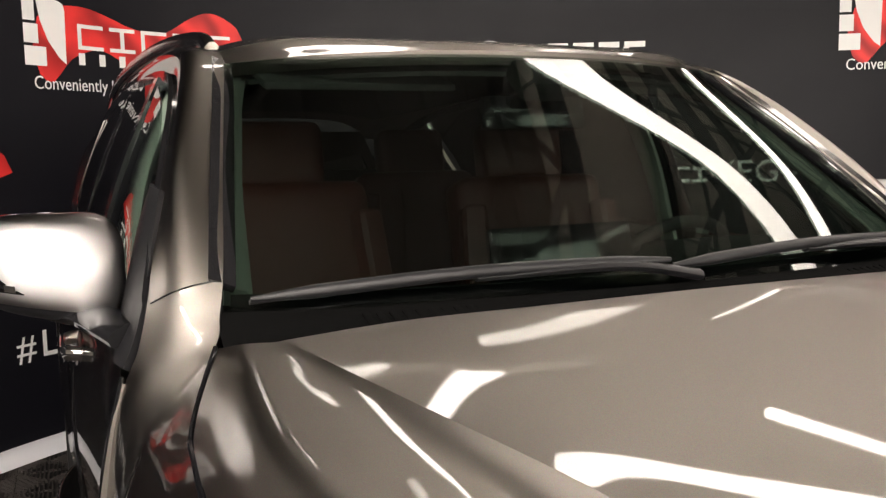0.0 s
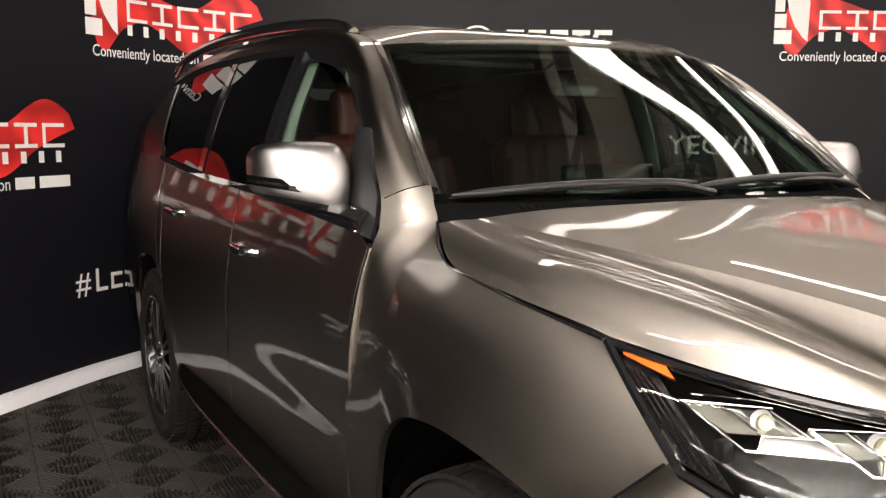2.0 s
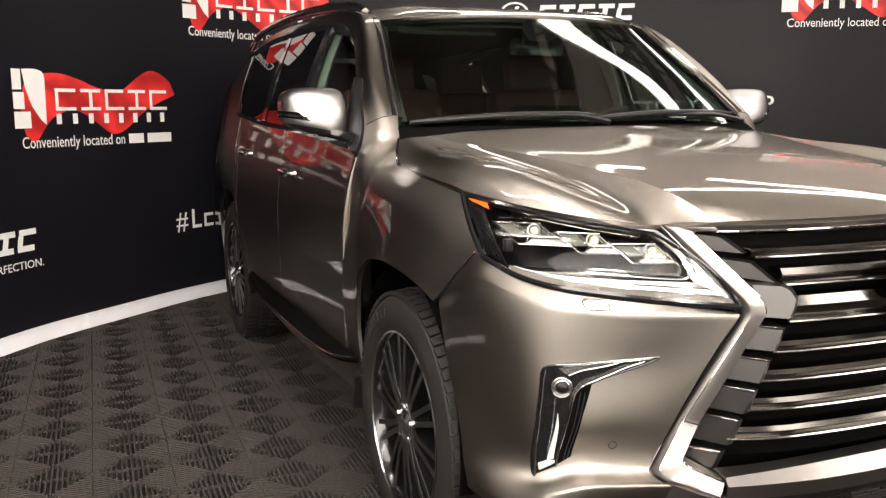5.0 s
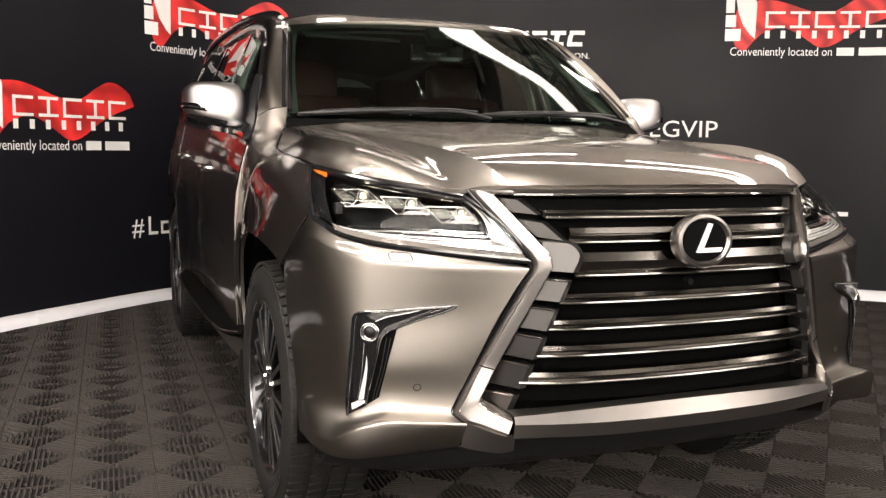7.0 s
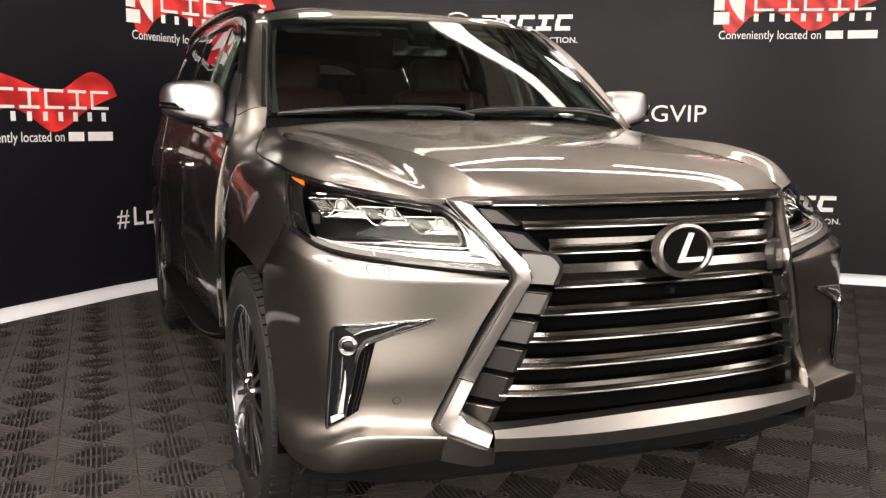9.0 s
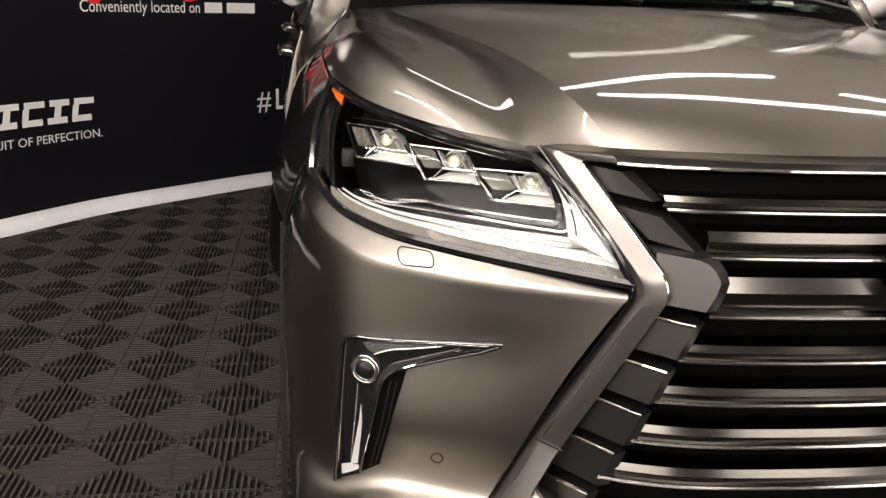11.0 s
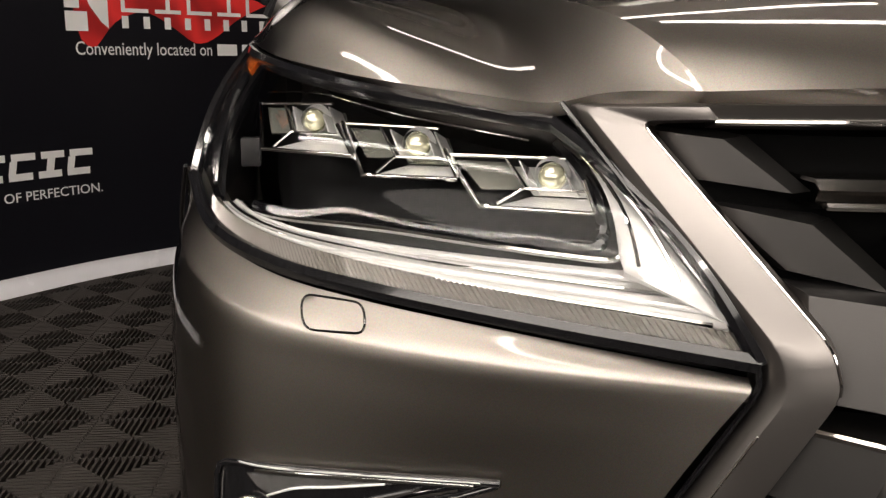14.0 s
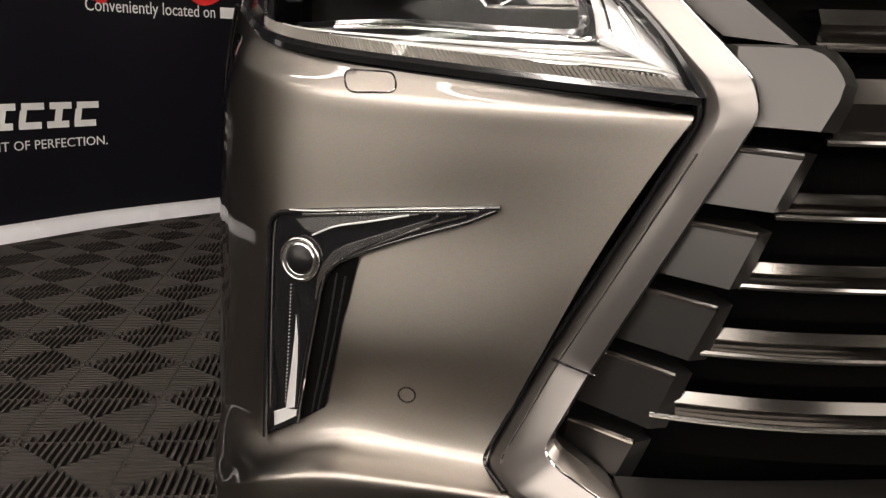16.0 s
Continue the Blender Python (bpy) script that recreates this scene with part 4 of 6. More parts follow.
for sd in (-1, 1):
    skin("fender", [LOWER * (sd, 1, 1), TALL[:SEAM_ROW + 1] * (sd, 1, 1)], 0.012, PAINT, car)
    # front door
    front = side_panel("front_door", [(1.59, 0.43), (1.9, 0.42), (2.3, 0.42), (2.60, 0.43)],
                       [(1.540, 1.176), (1.62, 1.205), (2.0, 1.228), (2.6, 1.251)], sd, 36, 26, PAINT, car)
    door_handle(front, sd, 2.40, 1.068)
    rear = side_panel("rear_door", [(2.606, 0.43), (3.0, 0.42), (3.34, 0.43), (3.40, 0.60), (3.55, 0.80)],
                      [(2.606, 1.251), (2.9, 1.259), (3.25, 1.270), (3.55, 1.287), (3.80, 1.302)], sd, 40, 26, PAINT, car)
    door_handle(rear, sd, 3.39, 1.110)
    quarter = side_panel("quarter_panel", [(3.558, 0.805), (3.72, 0.868), (3.85, 0.878), (4.0, 0.858), (4.14, 0.785), (4.24, 0.66), (4.30, 0.42), (4.6, 0.42), (4.9, 0.46)],
                         [(3.808, 1.304), (3.9, 1.312), (4.0, 1.318), (4.1, 1.32), (4.25, 1.325), (4.4, 1.33), (4.6, 1.33), (4.8, 1.33), (4.96, 1.33)], sd, 60, 22, PAINT, car)
    side_panel("rocker_end", [(3.345, 0.40), (3.37, 0.40), (3.385, 0.40)], [(3.40, 0.60), (3.47, 0.70), (3.555, 0.80)], sd, 12, 10, PAINT, car)
    # sill under the doors and running board
    strip_along("sill", spline(side_pts([(0.88, 1.45, 0.40), (0.885, 2.4, 0.38), (0.88, 3.36, 0.40)], sd), 10), (0, 0, 1), 0.14, (sd, 0, 0), 0.03, PAINT, car)
    rb = spline(side_pts([(0.870, 1.47, 0.478), (0.905, 1.58, 0.464), (0.925, 1.85, 0.452), (0.930, 2.4, 0.448), (0.925, 2.95, 0.450), (0.900, 3.24, 0.460), (0.865, 3.33, 0.472)], sd), 40)
    board = tube("running_board", rb, 0.075, ARCHLINER, car, 12, (1.0, 0.30), up=(0, 0, 1), label="black running board with a bright edge")
    tube("edge_trim", rb + np.array([sd * 0.074, 0, 0.004]), 0.0055, BRIGHTEDGE, board, 8, (1, 0.8), label="bright edge trim")
    # wheel wells
    for y0, zc, r in ((1.00, 0.42, 0.455), (3.835, 0.42, 0.455)):
        verts, faces = [], []
        n = 30
        prof = [(0.925, 1.0), (0.80, 1.01), (0.55, 1.01)]
        for k in range(n + 1):
            a = math.pi * (-0.06 + 1.12 * k / n)
            for x, q in prof:
                verts.append((sd * x, y0 - r * q * 0.93 * math.cos(a), max(0.30, zc + r * q * math.sin(a)) if math.sin(a) > 0 else zc + r * q * math.sin(a)))
        for k in range(n):
            for i in range(2):
                faces.append((k * 3 + i, k * 3 + i + 1, k * 3 + 4 + i, k * 3 + 3 + i))
        verts.append((sd * 0.55, y0, zc))
        c = len(verts) - 1
        for k in range(n):
            faces.append((k * 3 + 2, k * 3 + 5, c))
        link_mesh("wheel_well", verts, faces, ARCHLINER, car, "black wheel-well liner")
    # mud flap behind the front wheel
    prism("mud_flap", side_pts([(0.945, 1.435, 0.42), (0.945, 1.46, 0.30), (0.70, 1.46, 0.28), (0.70, 1.42, 0.45)], sd), (0, 0.02, 0), PLASTIC, car)

# A pillars and cant rails
for sd in (-1, 1):
    inner, outer = [PILLAR_ROOT[1][0]] + PILLAR_IN, [PILLAR_ROOT[1][2]] + PILLAR_OUT
    skin("roof_pillar", [TALL[SEAM_ROW:] * (sd, 1, 1)], 0.012, PAINT, car)
    strip_along("pillar_seal", spline(side_pts([(p[0] + 0.006, p[1], p[2] - 0.012) for p in outer], sd), 60), (0, 0.4, 0.9), 0.052, (-sd, 0, -0.3), 0.02, GLOSSBLACK, car)
    tube("pillar_seam", (TALL[SEAM_ROW] * (sd, 1, 1))[1:-1], 0.0016, GLOSSBLACK, car, 6, up=(0, 1, 0.1))
    strip_along("windshield_seal", spline(side_pts([(p[0] + 0.002, p[1] - 0.004, p[2] - 0.004) for p in inner[:4]], sd), 30), (0.8 * sd, 0.1, 0.3), 0.05, (0, 0.4, -0.6), 0.02, GLOSSBLACK, car)
    # side windows
    f0 = [(0.872, 1.64, 1.222), (0.880, 1.95, 1.236), (0.880, 2.36, 1.248)]
    f1 = [(0.845, 1.70, 1.295), (0.752, 2.10, 1.585), (0.715, 2.42, 1.680)]
    glass_panel("front_window", f0, f1, sd, DOORGLASS, car, "lightly tinted front window")
    r0 = [(0.880, 2.50, 1.252), (0.878, 2.8, 1.260), (0.874, 3.13, 1.270)]
    r1 = [(0.712, 2.53, 1.688), (0.708, 2.85, 1.700), (0.706, 3.20, 1.700)]
    glass_panel("rear_window", r0, r1, sd, TINT, car, "dark privacy window")
    q0 = [(0.872, 3.24, 1.276), (0.866, 3.55, 1.290), (0.858, 3.90, 1.318)]
    q1 = [(0.706, 3.28, 1.700), (0.708, 3.65, 1.698), (0.722, 4.10, 1.655)]
    glass_panel("quarter_window", q0, q1, sd, TINT, car, "dark privacy window")
    for nm, a, b, wd in (("b_pillar", (0.884, 2.43, 1.245), (0.712, 2.475, 1.695), 0.085), ("c_pillar", (0.878, 3.185, 1.268), (0.706, 3.24, 1.705), 0.07)):
        strip_along(nm, spline(side_pts([a, ((a[0] + b[0]) / 2 + 0.016, (a[1] + b[1]) / 2, (a[2] + b[2]) / 2), b], sd), 8), (0, 1, 0), wd, (-sd, 0, 0), 0.03, GLOSSBLACK, car)
    strip_along("belt_trim", spline(side_pts([(side_x(y, belt(y)) + 0.004, y, belt(y) + 0.004) for y in (1.63, 2.0, 2.5, 3.0, 3.5, 3.9)], sd), 30), (0, 0, 1), 0.022, (-sd, 0, 0), 0.02, CHROME, car, "bright belt moulding")
    strip_along("window_edge", spline(side_pts([(0.862, 3.9, 1.318), (0.84, 4.0, 1.38), (0.78, 4.10, 1.53), (0.722, 4.12, 1.66)], sd), 16), (0, 1, 0.2), 0.03, (-sd, 0, 0), 0.02, CHROME, car)
    # body behind the quarter window
    sheet("rear_pillar", flipx([[(0.862, 3.91, 1.315), (0.84, 4.02, 1.39), (0.78, 4.12, 1.54), (0.728, 4.15, 1.66)], [(0.865, 4.3, 1.325), (0.845, 4.38, 1.40), (0.80, 4.42, 1.53), (0.74, 4.40, 1.62)], [(0.80, 4.96, 1.33), (0.79, 4.93, 1.40), (0.77, 4.85, 1.48), (0.75, 4.72, 1.49)]], sd), 14, 14, PAINT, car, 0.02, (-sd, 0, 0))
    # mirror patch at the window's front corner
    sail_a = [(0.890, 1.545, 1.196), (0.872, 1.556, 1.236), (0.853, 1.585, 1.290), (0.824, 1.672, 1.385), (0.804, 1.728, 1.452)]
    sail_b = [(0.896, 1.610, 1.208), (0.889, 1.655, 1.232), (0.866, 1.715, 1.302), (0.836, 1.772, 1.395), (0.810, 1.803, 1.460)]
    sail_m = [((a[0] + b[0]) / 2 + 0.008, (a[1] + b[1]) / 2, (a[2] + b[2]) / 2) for a, b in zip(sail_a, sail_b)]
    sheet("mirror_sail", flipx([sail_a, sail_m, sail_b], sd), 24, 8, PLASTIC, car, 0.012, (-sd, 0.3, 0), sharp=60)
    # roof rail
    rail_path = spline(side_pts([(0.610, 2.28, 1.735), (0.612, 2.36, 1.768), (0.625, 2.55, 1.792), (0.645, 3.1, 1.820), (0.665, 3.9, 1.812), (0.672, 4.25, 1.775), (0.68, 4.36, 1.72)], sd), 40)
    tube("roof_rail", rail_path, 0.021, BRIGHTEDGE, car, 10, (0.8, 1.2), taper=np.interp(np.arange(40), [0, 4, 36, 39], [1.25, 1, 1, 1.2]), label="satin silver roof rail")

# roof
ROOF = [[(0, 1.872, 1.716), (0.25, 1.888, 1.713), (0.48, 1.94, 1.702), (0.632, 2.045, 1.692)],
        [(0, 1.98, 1.746), (0.25, 1.99, 1.744), (0.48, 2.03, 1.740), (0.625, 2.10, 1.716)],
        [(0, 2.35, 1.788), (0.25, 2.35, 1.786), (0.48, 2.35, 1.785), (0.618, 2.36, 1.757)],
        [(0, 3.1, 1.815), (0.25, 3.1, 1.813), (0.48, 3.1, 1.805), (0.612, 3.1, 1.784)],
        [(0, 4.0, 1.795), (0.25, 4.0, 1.793), (0.48, 4.0, 1.785), (0.608, 4.0, 1.760)],
        [(0, 4.75, 1.72), (0.25, 4.75, 1.718), (0.48, 4.73, 1.70), (0.605, 4.70, 1.64)]]
sheet("roof", [[(-x, y, z) for x, y, z in r[:0:-1]] + r for r in ROOF], 60, 50, PAINT, car, 0.03, (0, 0, -1), sharp=60)

# windshield
WS = [[(0, 1.385, 1.272), (0.30, 1.398, 1.273), (0.55, 1.430, 1.275), (0.752, 1.478, 1.280)],
      [(0, 1.630, 1.508), (0.28, 1.642, 1.507), (0.51, 1.680, 1.503), (0.695, 1.745, 1.495)],
      [(0, 1.880, 1.712), (0.25, 1.895, 1.709), (0.48, 1.945, 1.700), (0.634, 2.030, 1.690)]]
ws = sheet("windshield", [[(-x, y, z) for x, y, z in r[:0:-1]] + r for r in WS], 60, 40, WINDSHIELD, car, 0.005, (0, 0.6, -0.8), "slightly green clear windshield", sharp=70)
FRIT = [[(0, 1.400, 1.262), (0.30, 1.413, 1.262), (0.55, 1.445, 1.264), (0.74, 1.492, 1.268)], [(0, 1.428, 1.292), (0.30, 1.440, 1.292), (0.55, 1.47, 1.294), (0.735, 1.515, 1.298)]]
sheet("shade_band", [[(-x, y, z) for x, y, z in r[:0:-1]] + r for r in FRIT], 40, 4, GLOSSBLACK, ws, 0.003, (0, 1, -1), "black edge print")
# cowl
COWL = [[(0, 1.300, 1.246), (0.3, 1.308, 1.244), (0.55, 1.335, 1.238), (0.72, 1.372, 1.230), (0.765, 1.41, 1.232)],
        [(0, 1.345, 1.268), (0.3, 1.355, 1.266), (0.55, 1.383, 1.262), (0.72, 1.425, 1.258), (0.765, 1.46, 1.262)],
        [(0, 1.395, 1.276), (0.3, 1.405, 1.277), (0.55, 1.440, 1.278), (0.72, 1.480, 1.282), (0.765, 1.51, 1.288)]]
sheet("cowl", [[(-x, y, z) for x, y, z in r[:0:-1]] + r for r in COWL], 50, 10, ARCHLINER, car, 0.02, (0, 0.5, -1), "black cowl panel with vent slots")
for k in range(9):
    for sd in (-1, 1):
        x = 0.40 + 0.02 * k
        y = float(np.interp(x, [0.3, 0.55, 0.72], [1.355, 1.383, 1.425]))
        box("vent_slot", (0.011, 0.05, 0.006), pose(sd * x, y - 0.002, 1.2615, 20, 0, 0), ARCHLINER, car, 0.001)


def wiper(pivot, elbow, tip_a, tip_b):
    arm = spline([pivot, elbow, ((tip_a[0] + tip_b[0]) / 2, (tip_a[1] + tip_b[1]) / 2, (tip_a[2] + tip_b[2]) / 2)], 16)
    w = tube("wiper_arm", arm, 0.013, PLASTIC, car, 8, (1.0, 0.6), taper=np.linspace(1.3, 0.8, 16), label="black wiper arm and blade")
    bl = spline([tip_a, ((tip_a[0] + tip_b[0]) / 2, (tip_a[1] + tip_b[1]) / 2 - 0.004, (tip_a[2] + tip_b[2]) / 2 + 0.010), tip_b], 24)
    tube("wiper_blade", bl, 0.012, PLASTIC, w, 8, (0.9, 0.9), taper=np.interp(np.arange(24), [0, 3, 20, 23], [0.4, 1, 1, 0.4]))
    tube("rubber_edge", bl + np.array([0, 0.012, -0.006]), 0.004, RUBBER, w, 6)


wiper((0.03, 1.372, 1.290), (-0.10, 1.388, 1.312), (-0.715, 1.468, 1.296), (-0.02, 1.385, 1.318))
wiper((0.70, 1.438, 1.288), (0.55, 1.425, 1.312), (-0.01, 1.393, 1.306), (0.66, 1.452, 1.318))

# rear closing panels
prism("tailgate", [(-0.80, 4.97, 0.50), (0.80, 4.97, 0.50), (0.79, 4.95, 1.33), (0.60, 4.78, 1.62), (-0.60, 4.78, 1.62), (-0.79, 4.95, 1.33)], (0, -0.05, 0), PAINT, car)
box("underbody", (1.66, 3.9, 0.12), pose(0, 2.7, 0.36), ARCHLINER, car, 0.02, "black underbody")
box("engine_bay_shield", (1.05, 1.2, 0.42), pose(0, 0.78, 0.62), ARCHLINER, car, 0.02)
from mathutils.geometry import delaunay_2d_cdt

# ---- front bumper ----
BUMPER_LAMP_EDGE = [(0.447, 0.112, 0.887), (0.590, 0.176, 0.902), (0.710, 0.238, 0.915), (0.790, 0.298, 0.926), (0.850, 0.388, 0.943), (0.879, 0.484, 0.970), (0.899, 0.540, 0.990)]
BUMPER_CREASE = [(0.450, 0.100, 0.881), (0.600, 0.155, 0.885), (0.724, 0.216, 0.890), (0.814, 0.277, 0.899), (0.873, 0.377, 0.914), (0.902, 0.502, 0.930), (0.919, 0.628, 0.905)]
BUMPER_BELOW_CREASE = [(0.470, 0.110, 0.846), (0.608, 0.163, 0.850), (0.732, 0.222, 0.855), (0.825, 0.284, 0.862), (0.886, 0.390, 0.872), (0.917, 0.522, 0.880), (0.933, 0.690, 0.850)]
BUMPER_FACE_HIGH = [(0.515, 0.136, 0.755), (0.635, 0.187, 0.758), (0.745, 0.234, 0.760), (0.838, 0.294, 0.762), (0.895, 0.404, 0.768), (0.927, 0.541, 0.770), (0.941, 0.650, 0.765)]
BUMPER_FACE_LOW = [(0.562, 0.166, 0.640), (0.665, 0.202, 0.636), (0.758, 0.238, 0.630), (0.838, 0.296, 0.625), (0.892, 0.404, 0.625), (0.923, 0.520, 0.625), (0.937, 0.590, 0.622)]
BUMPER_FOOT = [(0.600, 0.190, 0.540), (0.690, 0.222, 0.546), (0.770, 0.254, 0.552), (0.838, 0.305, 0.526), (0.887, 0.400, 0.530), (0.919, 0.490, 0.520), (0.932, 0.556, 0.516)]
BUMPER_FOOT_TURN = [(0.612, 0.189, 0.508), (0.692, 0.218, 0.515), (0.772, 0.249, 0.520), (0.842, 0.301, 0.494), (0.889, 0.392, 0.495), (0.920, 0.480, 0.488), (0.932, 0.548, 0.484)]
BUMPER_LIP_BACK = [(0.610, 0.178, 0.501), (0.695, 0.206, 0.506), (0.776, 0.237, 0.508), (0.846, 0.288, 0.482), (0.891, 0.376, 0.478), (0.922, 0.466, 0.470), (0.932, 0.544, 0.466)]
BUMPER_LIP_TOP = [(0.598, 0.150, 0.4935), (0.695, 0.176, 0.500), (0.781, 0.197, 0.505), (0.851, 0.234, 0.487), (0.897, 0.316, 0.452), (0.925, 0.420, 0.440), (0.933, 0.530, 0.436)]
BUMPER_LIP_NOSE = [(0.594, 0.136, 0.492), (0.695, 0.163, 0.498), (0.785, 0.182, 0.502), (0.852, 0.214, 0.484), (0.902, 0.288, 0.438), (0.927, 0.390, 0.424), (0.933, 0.520, 0.418)]
BUMPER_LIP_FRONT = [(0.593, 0.134, 0.488), (0.695, 0.161, 0.493), (0.785, 0.180, 0.497), (0.853, 0.213, 0.478), (0.902, 0.286, 0.432), (0.927, 0.388, 0.418), (0.933, 0.518, 0.412)]
BUMPER_LIP_LOW = [(0.604, 0.166, 0.424), (0.680, 0.185, 0.417), (0.775, 0.200, 0.412), (0.852, 0.226, 0.404), (0.899, 0.284, 0.396), (0.923, 0.390, 0.391), (0.929, 0.515, 0.390)]
BUMPER_LIP_UNDER = [(0.585, 0.230, 0.405), (0.680, 0.24, 0.400), (0.775, 0.255, 0.396), (0.848, 0.29, 0.390), (0.885, 0.33, 0.385), (0.907, 0.41, 0.382), (0.917, 0.51, 0.382)]
BUMPER = [BUMPER_LAMP_EDGE, BUMPER_CREASE, BUMPER_BELOW_CREASE, BUMPER_FACE_HIGH, BUMPER_FACE_LOW, BUMPER_FOOT, BUMPER_FOOT_TURN, BUMPER_LIP_BACK, BUMPER_LIP_TOP, BUMPER_LIP_NOSE, BUMPER_LIP_FRONT, BUMPER_LIP_LOW, BUMPER_LIP_UNDER]
# a crisp crease along the shoulder
_r0, _r1, _r2 = (np.array(r) for r in BUMPER[:3])
BUMPER[1:2] = [[tuple(p) for p in _r1 + (_r0 - _r1) * 0.08], [tuple(p) for p in _r1 + (_r2 - _r1) * 0.10]]
_face = grid(BUMPER, 70, 120).reshape(-1, 3)


def bumper_y(x, z):
    """The y of the bumper's skin at x and z, by a small fitted plane."""
    d = np.hypot(_face[:, 0] - x, _face[:, 2] - z)
    k = np.argpartition(d, 14)[:14]
    w = 1 / (d[k] + 0.002)
    a = np.stack([np.ones(14), _face[k, 0] - x, _face[k, 2] - z], 1)
    return float(np.linalg.lstsq(a * w[:, None], _face[k, 1] * w, rcond=None)[0][0])


def on_face(pts, lift, sd, n=0):
    """Points of the bumper's skin over x and z, n of them along a smooth line (0: as given)."""
    q = spline([(x, z, 0) for x, z in pts], n)[:, :2] if n else pts
    return np.array([(sd * x, bumper_y(x, z) - lift, z) for x, z in q])


def face_plate(name, poly, lift, thick, sd, material, parent, label="", step=0.012):
    """A plate on the bumper's skin, from an outline in x and z."""
    p = [np.array(q, float) for q in poly]
    rim = []
    for a, b in zip(p, p[1:] + p[:1]):
        k = max(1, int(np.linalg.norm(b - a) / step))
        rim += [a + (b - a) * i / k for i in range(k)]
    lo, hi = np.min(p, 0), np.max(p, 0)
    inner = [np.array((x, z)) for x in np.arange(lo[0] + step / 2, hi[0], step) for z in np.arange(lo[1] + step / 2, hi[1], step)]
    inner = [q for q in inner if min(np.linalg.norm(q - r) for r in rim) > step * 0.5]
    m = len(rim)
    co, _, tris, *_ = delaunay_2d_cdt([Vector(q) for q in rim + inner], [], [list(range(m))], 1, 1e-5)
    front = [(sd * c[0], bumper_y(c[0], c[1]) - lift, c[1]) for c in co]
    k = len(front)
    faces = [tuple(t) for t in tris] + [tuple(i + k for i in t[::-1]) for t in tris]
    faces += [(i, (i + 1) % m, (i + 1) % m + k, i + k) for i in range(m)]
    return link_mesh(name, front + [(x, y + thick, z) for x, y, z in front], faces, material, parent, label, sharp=40)


def rounded_quad(quad, n=7, cut=0.24):
    """Corners of an outline rounded off."""
    q = [np.array(c, float) for c in quad]
    out = []
    for k in range(len(q)):
        a, b, c = q[k - 1], q[k], q[(k + 1) % len(q)]
        r = cut * min(np.linalg.norm(a - b), np.linalg.norm(c - b), 0.04)
        s, e = b + (a - b) / np.linalg.norm(a - b) * r, b + (c - b) / np.linalg.norm(c - b) * r
        out += [(1 - w) ** 2 * s + 2 * w * (1 - w) * b + w * w * e for w in np.linspace(0, 1, n)]
    return [tuple(c) for c in out]


for sd in (-1, 1):
    bumper = sheet("bumper_cover", flipx(BUMPER, sd), 70, 130, PAINT, car, 0.016, (0, 1, 0), "bronze-grey bumper cover", sharp=30)
    # washer cap: a thin plate with a dark gap round it
    cap = rounded_quad([(0.765, 0.916), (0.714, 0.914), (0.713, 0.895), (0.763, 0.893)], 7, 0.45)
    gap = on_face(cap + cap[:1], 0.0008, sd)
    tube("washer_gap", gap, 0.0011, GLOSSBLACK, bumper, 6, up=(0, 1, 0.1))
    face_plate("washer_cap", [tuple(np.array((0.7388, 0.9045)) + (np.array(c) - (0.7388, 0.9045)) * 0.965) for c in cap], 0.0008, 0.006, sd, PAINT, bumper, step=0.006)
    ring = on_face([(0.697 + 0.0088 * math.cos(2 * math.pi * k / 24), 0.572 + 0.0088 * math.sin(2 * math.pi * k / 24)) for k in range(25)], 0.0005, sd)
    tube("parking_sensor", ring, 0.0010, GLOSSBLACK, bumper, 6, up=(0, 1, 0.01), label="round parking sensor")

